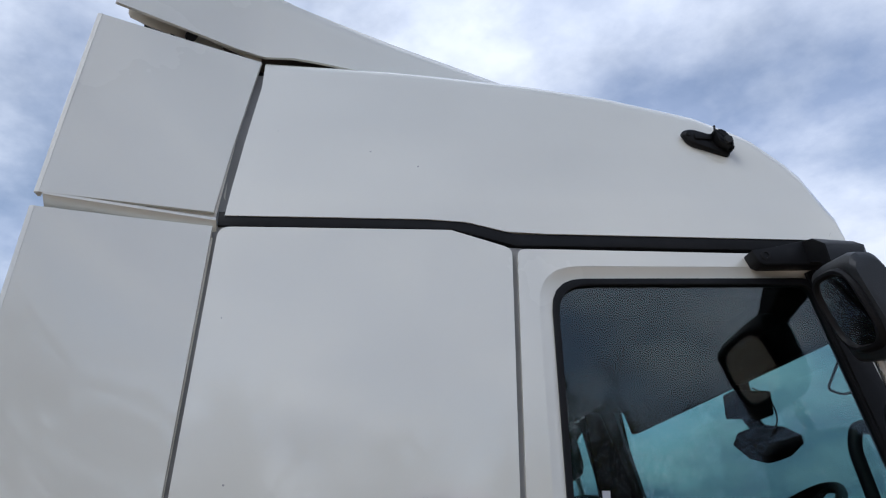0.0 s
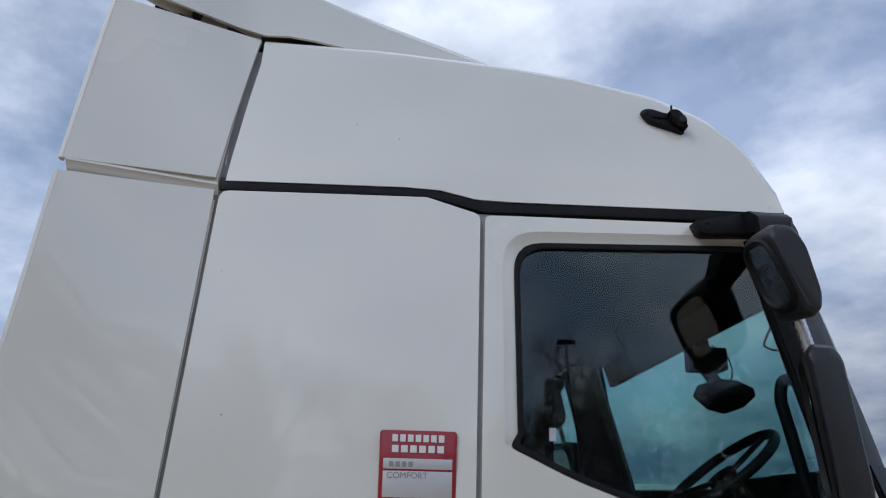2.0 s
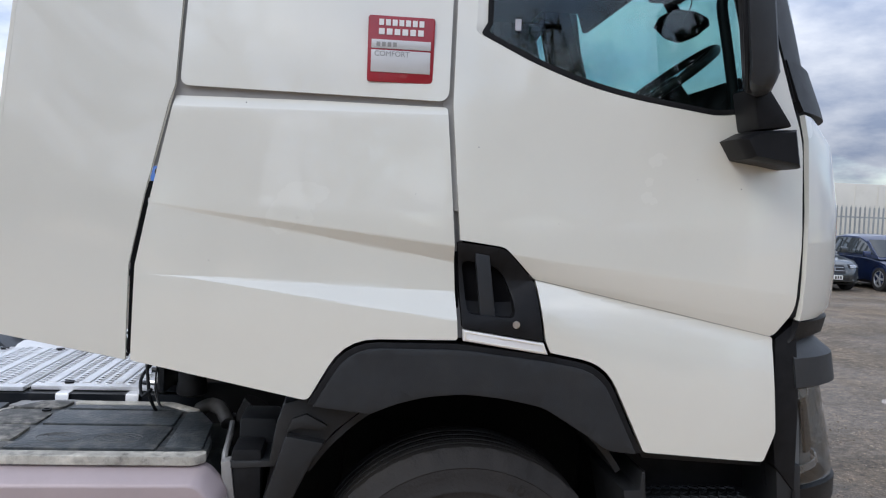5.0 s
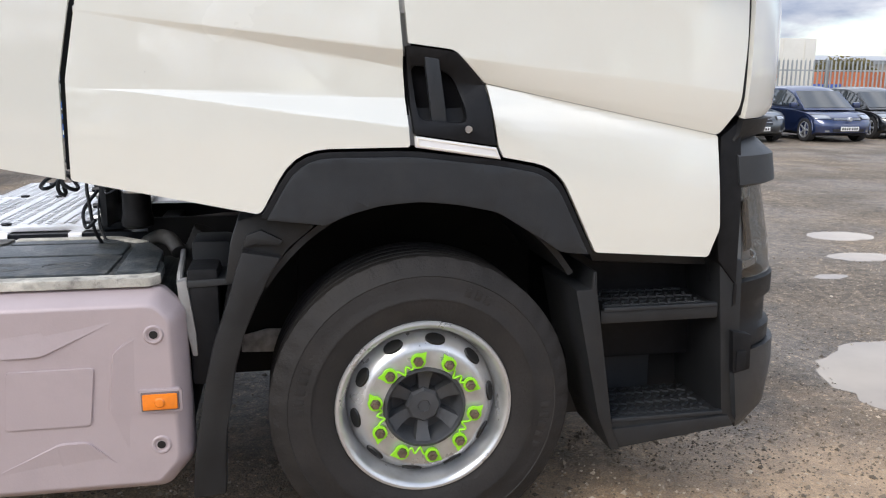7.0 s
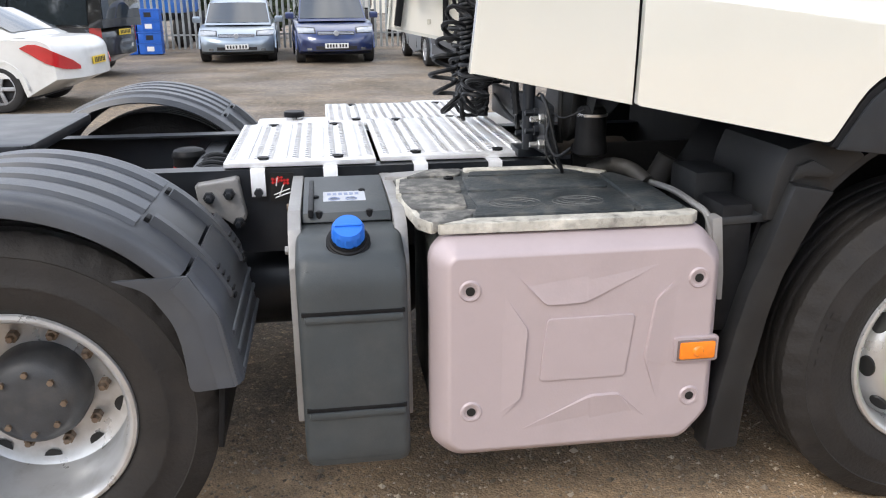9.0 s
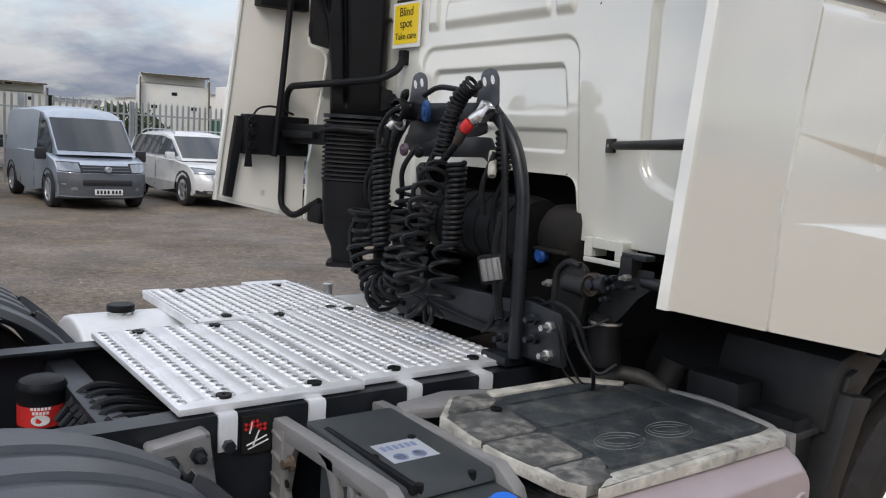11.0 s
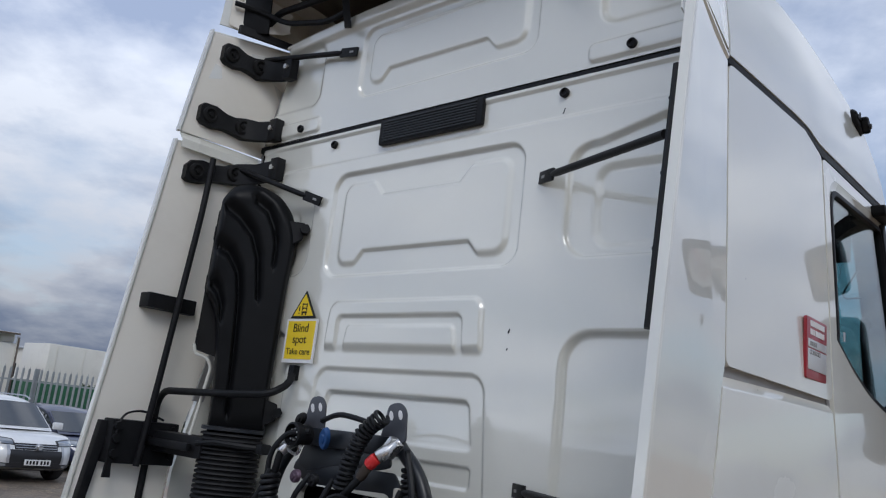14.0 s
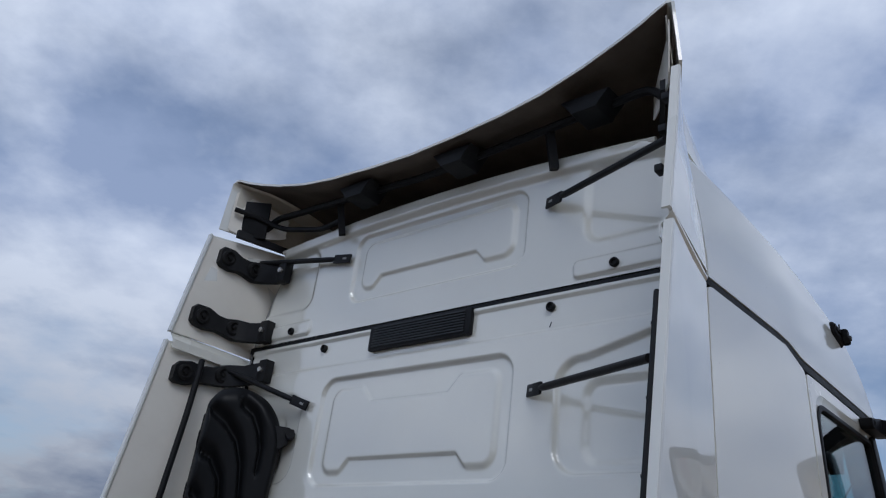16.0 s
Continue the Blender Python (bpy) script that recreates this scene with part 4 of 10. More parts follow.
def pressing(y, z):
    """Depth of the pressed relief, positive to the rear."""
    h = -0.013 * step_in(rrect(y, z, 0.788, 1.768, 2.412, 2.848, 0.070), 0.0055)
    panel = step_in(rrect(y, z, 0.845, 1.700, 2.462, 2.800, 0.05), 0.014)
    h += 0.010 * panel * (1 - slot(y, z, 0.272, 0.045, 2.467, 1.0)) * (1 - slot(y, z, 0.20, -0.055, 2.795, -1.0))
    low = smooth(2.105, 2.143, z)
    h += 0.012 * step_in(rrect(y, z, 0.905 - 0.06 * (2.3 - z), 1.678 + 0.06 * (2.3 - z), 1.9, 2.304, 0.045), 0.0055) * low
    h -= 0.010 * step_in(rrect(y, z, 0.985 - 0.08 * (2.25 - z), 1.625, 1.9, 2.246, 0.026), 0.0050) * low
    h += 0.010 * step_in(rrect(y, z, 1.022 - 0.18 * (2.21 - z), 1.565 + 0.16 * (2.21 - z), 1.9, 2.208, 0.014), 0.0050) * low
    tilt = 0.10 * max(0.0, 2.04 - z)
    h -= 0.007 * step_in(rrect(y, z, 0.872 - tilt, 1.715 + tilt, 1.0, 2.042, 0.060), 0.0045)
    h -= 0.012 * step_in(rrect(y, z, 0.935 - 0.2 * (1.955 - z), 1.645 + 0.2 * (1.955 - z), 1.798, 1.955, 0.022), 0.0050) * (0.35 + 0.65 * smooth(1.79, 1.95, z))
    h -= 0.009 * step_in(rrect(y, z, 0.90, 1.66, 1.674, 1.743, 0.015), 0.0045)
    for c in (0.0, 1.0):
        yy = y if c == 0.0 else 2.5 - y
        h -= 0.018 * step_in(rrect(yy, z, -0.2, 0.578, 1.585 - 0.35 * max(0, 0.5 - yy), 2.185, 0.10), 0.011)
        h -= 0.016 * step_in(rrect(yy, z, -0.2, 0.605, 2.425, 2.80 + 0.25 * max(0, 0.5 - yy), 0.09), 0.008)
        h -= 0.010 * step_in(rrect(yy, z, -0.2, 0.50, 2.46, 2.72, 0.05), 0.018)
    h -= 0.008 * smooth(2.905, 2.92, z) * (1 - smooth(3.025, 3.035, z))
    return h


def pressing_top(y, z):
    h = -0.013 * step_in(rrect(y, z, 0.785, 1.715, 3.195, 3.515, 0.06), 0.0055)
    h += 0.010 * step_in(rrect(y, z, 0.84, 1.66, 3.25, 3.47, 0.05), 0.012) * (1 - slot(y, z, 0.26, 0.045, 3.255, 1.0))
    for c in (0, 1):
        yy = y if c == 0 else 2.5 - y
        h -= 0.012 * step_in(rrect(yy, z, -0.2, 0.52, 3.22, 3.52, 0.06), 0.016)
        h += 0.010 * step_in(rrect(yy, z, -0.2, 0.56, 3.085, 3.15, 0.02), 0.0055)
    h += 0.02 * smooth(3.535, 3.56, z + 0.05 * ((y - 1.25) / 1.1) ** 2)
    return h


def wall(lo, hi, z0, z1, depth, x0, edge, step=0.0064, inset=None, deep=1.15):
    """A pressed sheet; edge(y, z): distance to its cut edge, positive on the sheet. Vertices beside the edge are drawn onto it."""
    y0, y1 = lo, hi
    ny, nz = int(round((y1 - y0) / step)), int(round((z1 - z0) / step))
    bm = bmesh.new()
    grid = []
    for j in range(nz + 1):
        z = z0 + (z1 - z0) * j / nz
        if inset:
            y0 = max(lo, inset(z))
            y1 = lo + hi - y0
        row = []
        for i in range(ny + 1):
            y = y0 + (y1 - y0) * i / ny
            e = min(y - y0, y1 - y)
            d = edge(y, z)
            if abs(d) < 0.75 * step:
                gy, gz = (edge(y + 1e-4, z) - d) / 1e-4, (edge(y, z + 1e-4) - d) / 1e-4
                q = max(1e-6, gy * gy + gz * gz)
                y, z = y - d * gy / q, z - d * gz / q
            back = 0.0 if e > 0.06 else 0.06 - math.sqrt(max(0.0, 0.06 ** 2 - (0.06 - e) ** 2))
            row.append(bm.verts.new((x0 - deep * depth(y, z) + back, y, z)))
            z = z0 + (z1 - z0) * j / nz
        grid.append(row)
    for j in range(nz):
        for i in range(ny):
            mid = (grid[j][i].co + grid[j + 1][i + 1].co) / 2
            if edge(mid.y, mid.z) > 0:
                bm.faces.new((grid[j][i], grid[j][i + 1], grid[j + 1][i + 1], grid[j + 1][i]))
    bmesh.ops.delete(bm, geom=[v for v in bm.verts if not v.link_faces], context="VERTS")
    bmesh.ops.recalc_face_normals(bm, faces=bm.faces)
    return bm


def cut(y, z):
    return rrect(y, z, 0.800 + 0.04 * smooth(1.4, 1.6, z), 1.735, 1.2, 1.602, 0.05)


rear = part("rear_wall", wall(0.045, 2.455, 1.402, 3.046, pressing, -0.895, cut, inset=lambda z: skin(-0.86, z) + 0.024), WHITE, truck, angle=60)
bm = bmesh.new()
prism(bm, [(0.12, 1.40), (0.80, 1.40), (0.80, 1.44), (0.12, 1.44)], "x", -0.894, -0.86)
part("lower_flange", bm, WHITE, rear)
rtop = part("upper_rear_wall", wall(0.10, 2.40, 3.062, 3.60, pressing_top, -0.892, lambda y, z: 3.600 - 0.06 * ((y - 1.25) / 1.1) ** 2 - z, inset=lambda z: skin(-0.86, z) + 0.024), WHITE, truck, angle=60)
part("rolled_edge", sweepm([(-0.905, 0.25 + 2.0 * i / 40, 3.600 - 0.06 * ((0.25 + 2.0 * i / 40 - 1.25) / 1.1) ** 2) for i in range(41)], 0.011, 8), WHITE, rtop)
rim = rounded([(-0.893, 0.802, 1.400), (-0.893, 0.838, 1.602), (-0.893, 1.735, 1.602), (-0.893, 1.735, 1.400)], 0.055, 8)
bm = loftm([[p, p + Vector((0.035, 0, 0.0))] for p in rim], caps=False)
part("opening_flange", thicken(bm, 0.003), WHITE, rear)
part("wall_seam", boxm(-0.892, -0.86, 0.14, 2.36, 3.040, 3.068), BLACKP, rear)
# vent grille
bm = bmesh.new()
box(bm, -0.909, -0.885, 0.990, 1.525, 2.944, 3.052, 0.008)
vent = part("vent_grille", bm, BLACKP, rear, "black plastic")
for k in range(8):
    part("slat", boxm(-0.914, -0.906, 1.015, 1.50, 2.956 + k * 0.0112, 2.962 + k * 0.0112, 0.001), GREYP, vent)
for y, z in ((0.395, 3.110), (0.648, 2.999), (1.819, 2.999), (2.056, 3.107)):
    g = lathem([(0.017, -0.875), (0.017, -0.895), (0.014, -0.898), (0.010, -0.896), (0.009, -0.890), (0.0, -0.890)], "x", (-0.020 if z > 3.05 else -0.003, y, z), 20, caps=False)
    part("grommet", g, BLACKP, rear, "black rubber")
# jacking lug under the wall
bm = bmesh.new()
for a, b, c, d in ((0.588, 0.743, 1.343, 1.360), (0.588, 0.618, 1.360, 1.42), (0.709, 0.743, 1.360, 1.42), (0.618, 0.709, 1.389, 1.42)):
    box(bm, -0.93, -0.86, a, b, c, d, 0.004)
part("lug", bm, WHITE, rear)
# chips and marks
for y, z, s in ((0.64, 2.93, 0.02), (0.785, 2.19, 0.016), (0.787, 2.13, 0.008)):
    part("paint_chip", obox(bmesh.new(), pose(-0.8965, y, z, 20), 0.001, 0.004, s), GREYP, rear)

# ---- roof air deflector ----
LIPZ = ((0.0, 3.646), (0.35, 3.660), (0.55, 3.686), (0.75, 3.737), (0.9, 3.798), (1.0, 3.850))


LID_SIDE = ((-1.165, 3.904), (-0.985, 3.896), (-0.78, 3.850), (-0.583, 3.785), (-0.24, 3.683), (0.05, 3.595))
LID_FOOT = ((-1.165, 3.617), (-0.80, 3.588), (-0.735, 3.600), (-0.62, 3.592), (-0.40, 3.560), (0.05, 3.50))
LID_IN = ((-1.165, 0.058), (-0.95, 0.165), (-0.72, 0.245), (-0.4, 0.30), (0.05, 0.35))
FOOT_IN = ((-1.165, 0.030), (-0.8, 0.215), (-0.4, 0.25), (0.05, 0.31))


def lid_section(s, n=28):
    """A cross-section of the roof deflector at s: 0 at the rear lip, 1 at the front; cheeks, rounded shoulders and the dipped top."""
    x = -1.165 + 1.215 * s
    y0, zs, zf = lerp(LID_IN, x), lerp(LID_SIDE, x), lerp(LID_FOOT, x)
    half = []
    for q in (0.0, 0.35, 0.7, 0.88):
        half.append((x, lerp(FOOT_IN, x) + (y0 - lerp(FOOT_IN, x)) * q, zf + (zs - zf) * q))
    for q in (0.02, 0.05, 0.1, 0.18, 0.3, 0.45, 0.6, 0.8, 1.0):
        v = 1 - q
        dip = lerp(LIPZ, v) - 3.85
        crown = (zs + dip * (1 - s)) + 0.10 * s * (1 - v * v)
        half.append((x + 0.06 * (1 - v * v) * (1 - s), y0 + (1.25 - y0) * q, crown - (0.006 if q < 0.03 else 0.0)))
    return half + [(x, 2.5 - y, z) for x, y, z in half[-2::-1]]


bm = loftm([lid_section(k / 16) for k in range(17)], caps=False)
lid = part("roof_air_deflector", thicken(bm, 0.010), WHITE, truck, "white roof air deflector with a dipped rear lip", angle=50)
bm = loftm([[(x, y, z - 0.016) for x, y, z in lid_section(k / 16)[4:-4]] for k in range(14)], caps=False)
part("underside", bm, UNDERSIDE, lid, "rough dark brown moulded underside")
for far in (False, True):
    flip = mirrored if far else (lambda bm: bm)
    cheek_in = [(-1.14, 3.850), (-0.80, 3.74), (-0.80, 3.58), (-1.135, 3.645)]
    part("cheek_lining", flip(sheet(cheek_in, lambda x, z: 0.02 + lerp(FOOT_IN, x) + (lerp(LID_IN, x) - lerp(FOOT_IN, x)) * (z - 3.56) / 0.25, t=0.004, bevel=0, step=0.1)), CREAM, lid)
    panel = [(-1.142, 0.088, 3.610, 3.825), (-1.10, 0.108, 3.600, 3.820), (-1.02, 0.170, 3.600, 3.785), (-0.94, 0.235, 3.612, 3.740), (-0.915, 0.255, 3.625, 3.715)]
    part("cheek_panel", flip(thicken(loftm([[(x, y, a), (x - 0.006, y - 0.004, a + 0.012), (x - 0.006, y - 0.004, b - 0.012), (x, y, b)] for x, y, a, b in panel], caps=False), 0.004)), INNER, lid, "cream inner cheek panel")
    part("shadow_gap", flip(sheet([(-1.11, 3.615), (-0.80, 3.572), (-0.735, 3.584), (-0.55, 3.566), (-0.55, 3.545), (-0.79, 3.545), (-1.11, 3.575)], lambda x, z: lerp(FOOT_IN, x) + 0.055, t=0.02, bevel=0, step=0.2)), BLACKP, lid)

# ---- wheels ----
NUT_ANGLES = [98 + 36 * k for k in range(10)]


def tyre_mesh(r, w):
    """A lorry tyre about the y axis; its outer face towards -y."""
    h = w / 2
    prof = [(0.287, -h * 0.86), (0.300, -h * 0.93), (0.33, -h * 1.0), (0.375, -h * 1.04), (0.372, -h * 1.055), (0.380, -h * 1.055), (0.383, -h * 1.04), (0.42, -h * 1.03), (0.445, -h * 1.0), (0.448, -h * 1.015), (0.452, -h * 0.995), (r - 0.045, -h * 0.965), (r - 0.030, -h * 0.92), (r - 0.012, -h * 0.86)]
    tread = []
    edges = [-0.86, -0.48, -0.16, 0.16, 0.48, 0.86]
    for a, b in zip(edges, edges[1:]):
        tread += [(r - 0.002, h * (a + 0.04)), (r, h * (a + 0.07)), (r, h * (b - 0.07)), (r - 0.002, h * (b - 0.04))]
        if b < 0.8:
            tread += [(r - 0.016, h * (b - 0.02)), (r - 0.016, h * (b + 0.02))]
    prof += tread + [(q, -y) for q, y in prof[::-1]]
    bm = lathem(prof, "y", (0, 0, 0), 160, caps=False)
    for v in bm.verts:
        d = math.hypot(v.co.x, v.co.z)
        if d > r - 0.034 and abs(v.co.y) > 0.80 * h and int(math.atan2(v.co.z, v.co.x) / (2 * math.pi) * 160 + 160.5) % 4 == 0:
            k = 1 - 0.010 / d
            v.co.x, v.co.z, v.co.y = v.co.x * k, v.co.z * k, v.co.y * 0.985
    return bm


def lorry_wheel(at, front=True, far=False):
    wheel = new("wheel")
    wheel.matrix_world = pose(*at, 0, 0, 180 if far else 0)
    wheel.parent = truck
    w = 0.31
    part("tyre", tyre_mesh(0.505, w), RUBBER, wheel, "worn black rubber")
    o = -w / 2
    if front:
        for a0, n in ((-22, 5), (158, 5), (60, 3)):
            for k in range(n):
                a = radians(a0 + 5.0 * k)
                m = Matrix.Translation((0.412 * math.cos(a), o * 1.025, 0.412 * math.sin(a))) @ Matrix.Rotation(-a, 4, "Y")
                part("sidewall_mark", obox(bmesh.new(), m, 0.030, 0.006, 0.020, 0.001), RUBBER, wheel)
    prof = [(0.296, o + 0.012), (0.293, o + 0.004), (0.284, o + 0.002), (0.276, o + 0.006), (0.268, o + 0.018), (0.262, o + 0.04), (0.256, o + 0.07), (0.252, o + 0.085)]
    disc = [(0.250, o + 0.080), (0.243, o + 0.060), (0.228, o + 0.036), (0.212, o + 0.018), (0.200, o + 0.011), (0.186, o + 0.009), (0.128, o + 0.009), (0.126, o + 0.02)] if front else \
           [(0.250, o + 0.16), (0.24, o + 0.19), (0.20, o + 0.21), (0.13, o + 0.21)]
    part("rim", lathem(prof + disc, "y", (0, 0, 0), 96, caps=False), RIM, wheel, "silver painted steel with brake dust")
    if not front:
        d = o + 0.21
        for k in range(10):
            a, b = radians(36 * k), radians(36 * k + 18)
            p = Vector((0.1675 * math.cos(a), 0, 0.1675 * math.sin(a)))
            part("wheel_nut", lathem([(0.0165, d), (0.0165, d - 0.024), (0.010, d - 0.026), (0.009, d - 0.042), (0.0, d - 0.043)], "y", p, 6), NUT, wheel, "rusty steel", angle=20)
            q = Vector((0.222 * math.cos(b), 0, 0.222 * math.sin(b)))
            part("hand_hole", lathem([(0.026, d - 0.009), (0.0, d - 0.0092)], "y", q, 18), INK, wheel)
        part("hub_cover", lathem([(0.138, d + 0.004), (0.138, d - 0.05), (0.125, d - 0.09), (0.10, d - 0.11), (0.06, d - 0.115), (0.0, d - 0.115)], "y", (0, 0, 0), 40), HUBGREY, wheel, "grey hub")
        for k in range(8):
            a = radians(45 * k)
            part("hub_bolt", lathem([(0.009, d - 0.10), (0.009, d - 0.122), (0.0, d - 0.123)], "y", (0.088 * math.cos(a), 0, 0.088 * math.sin(a)), 6), NUT, wheel)
        return wheel
    for k in range(10):
        a = radians(NUT_ANGLES[k] + 18)
        # oval hand hole in the sloping web of the disc
        c = Vector((0.230 * math.cos(a), o + 0.037, 0.230 * math.sin(a)))
        rad = Vector((math.cos(a), 0, math.sin(a)))
        slope = (rad * 0.030 + Vector((0, 0.050, 0))).normalized()
        tang = Vector((-math.sin(a), 0, math.cos(a)))
        nrm = tang.cross(slope).normalized()
        if nrm.y > 0:
            nrm = -nrm
        hm = bmesh.new()
        ring = [hm.verts.new(c + nrm * 0.0025 + tang * 0.033 * math.cos(q) + slope * 0.023 * math.sin(q)) for q in (2 * math.pi * i / 20 for i in range(20))]
        ring2 = [hm.verts.new(c - nrm * 0.004 + tang * 0.035 * math.cos(q) + slope * 0.025 * math.sin(q)) for q in (2 * math.pi * i / 20 for i in range(20))]
        hm.faces.new(ring)
        for i in range(20):
            hm.faces.new((ring[i], ring[(i + 1) % 20], ring2[(i + 1) % 20], ring2[i]))
        part("hand_hole", hm, INK, wheel)
        b = radians(NUT_ANGLES[k])
        p = Vector((0.1675 * math.cos(b), 0, 0.1675 * math.sin(b)))
        nm = lathem([(0.0165, o + 0.008), (0.0165, o - 0.016), (0.014, o - 0.020), (0.010, o - 0.020), (0.009, o - 0.030), (0.0, o - 0.031)], "y", p, 6)
        part("wheel_nut", nm, NUT, wheel, "rusty steel", angle=20)
        ringm = lathem([(0.0170, o + 0.004), (0.0245, o + 0.004), (0.0245, o - 0.008), (0.0170, o - 0.008), (0.0170, o + 0.004)], "y", p, 20, caps=False)
        out = Vector((math.cos(b + 0.9 * (1 if k % 2 else -1)), 0, math.sin(b + 0.9 * (1 if k % 2 else -1))))
        sd = Vector((-out.z, 0, out.x))
        tri = [p + out * 0.040, p + sd * 0.021 + out * 0.008, p - sd * 0.021 + out * 0.008]
        tb = bmesh.new()
        lo = [tb.verts.new(q + Vector((0, o - 0.001, 0))) for q in tri]
        hi = [tb.verts.new(q + Vector((0, o - 0.007, 0))) for q in tri]
        tb.faces.new(lo), tb.faces.new(hi[::-1])
        for i in range(3):
            tb.faces.new((lo[i], lo[(i + 1) % 3], hi[(i + 1) % 3], hi[i]))
        join(ringm, tb)
        part("nut_indicator", ringm, LIME, wheel, "bright green plastic")
    for k in (0, 2, 4, 6, 8):
        a, b = radians(NUT_ANGLES[k]), radians(NUT_ANGLES[k] + 36)
        pts = []
        for i in range(25):
            s = i / 24
            ang = a + (b - a) * s
            r = 0.1655 - 0.018 * math.sin(math.pi * s) + 0.012 * math.sin(3 * 2 * math.pi * s) * math.sin(math.pi * s)
            pts.append((r * math.cos(ang), o - 0.003, r * math.sin(ang)))
        part("nut_link", sweepm(pts, 0.004, 6), LIME, wheel)
    hub = part("hub_cover", lathem([(0.139, o + 0.012), (0.137, o + 0.003), (0.128, o + 0.001), (0.123, o + 0.008), (0.117, o + 0.055), (0.100, o + 0.074), (0.060, o + 0.080), (0.0, o + 0.080)], "y", (0, 0, 0), 48, caps=False), HUBGREY, wheel, "dark grey plastic dish")
    for k in range(6):
        a = radians(60 * k + 28)
        bm = bmesh.new()
        loft(bm, [[(x, y, -w_), (x, y, w_), (x, o + 0.079, w_ * 1.1), (x, o + 0.079, -w_ * 1.1)] for x, y, w_ in ((0.046, o + 0.040, 0.016), (0.085, o + 0.034, 0.019), (0.112, o + 0.020, 0.024), (0.121, o + 0.012, 0.026))], closed=True)
        rm = bmesh.new()
        join(rm, bm, Matrix.Rotation(-a, 4, "Y"))
        part("hub_rib", rm, HUBGREY, hub)
    part("hub_cap", lathem([(0.062, o + 0.078), (0.060, o + 0.034), (0.052, o + 0.024), (0.022, o + 0.021), (0.019, o + 0.025), (0.0, o + 0.025)], "y", (0, 0, 0), 8), HUBGREY, hub, angle=25)
    return wheel


lorry_wheel((0, 0.215, 0.510))
lorry_wheel((0, 2.285, 0.510), far=True)
for y, f in ((0.23, False), (2.27, True)):
    lorry_wheel((-2.62, y, 0.510), front=False, far=f)

# wheel housings, guards, engine; black boxes and plates fill the dark below the cab
for far in (False, True):
    flip = mirrored if far else (lambda bm: bm)
    bm = bmesh.new()
    ring = [(0.63 * math.cos(a), 0.53 + 0.70 * math.sin(a)) for a in (radians(36 + 108 * i / 20) for i in range(21))]
    loft(bm, [[(x, 0.10, z) for x, z in ring], [(x, 0.70, z) for x, z in ring]])
    part("wheel_housing", flip(thicken(bm, 0.02)), ROADP, truck)
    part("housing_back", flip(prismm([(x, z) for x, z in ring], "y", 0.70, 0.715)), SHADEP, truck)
    guard = [(-0.564, 1.058), (-0.589, 0.978), (-0.623, 0.874), (-0.662, 0.767), (-0.690, 0.650), (-0.710, 0.540), (-0.735, 0.400), (-0.745, 0.265), (-0.645, 0.272),
             (-0.636, 0.46), (-0.615, 0.58), (-0.596, 0.691), (-0.566, 0.799), (-0.528, 0.887), (-0.482, 0.982), (-0.446, 1.037)]
    part("front_mudguard", flip(prismm(guard, "y", 0.045, 0.13, 0.010)), ROADP, truck)
    bm = loftm([[(-0.555 - 0.18 * s, y, 0.98 - 0.70 * s) for y in (0.12, 0.45)] for s in (0, 0.25, 0.5, 0.75, 1.0)], caps=False)
    part("mud_flap", flip(thicken(bm, 0.012)), ROADP, truck)
    upper = [(-0.62, 0.95), (-0.598, 1.085), (-0.575, 1.150), (-0.44, 1.185), (-0.340, 1.125), (-0.425, 1.055), (-0.50, 0.95)]
    part("guard_extension", flip(prismm(upper, "y", 0.085, 0.45, 0.012)), ROADP, truck)
    part("guard_gusset", flip(prismm([(-0.565, 1.062), (-0.548, 1.105), (-0.505, 1.120), (-0.440, 1.085), (-0.452, 1.068), (-0.522, 1.076)], "y", 0.068, 0.088, 0.005)), ROADP, truck)
part("engine", boxm(-0.40, 1.0, 0.76, 1.74, 0.50, 1.26, 0.05), SHADEP, truck, "plain black box for the engine, filling the dark under the cab")
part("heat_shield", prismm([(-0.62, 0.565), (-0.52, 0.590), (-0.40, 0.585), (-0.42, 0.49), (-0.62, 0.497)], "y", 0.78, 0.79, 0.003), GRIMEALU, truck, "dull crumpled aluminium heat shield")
# added black plate hides the bright ground seen past the wheel
part("under_fill", boxm(-0.95, -0.25, 0.795, 0.825, 0.405, 1.05, 0.01), SHADEP, truck)
part("front_axle", boxm(-0.08, 0.08, 0.36, 2.14, 0.44, 0.56, 0.02), FRAME, truck)
part("gearbox", lathem([(0.16, -1.5), (0.22, -1.25), (0.27, -0.7), (0.27, -0.6)], "x", (0, 1.25, 0.72), 24), RUST, truck)

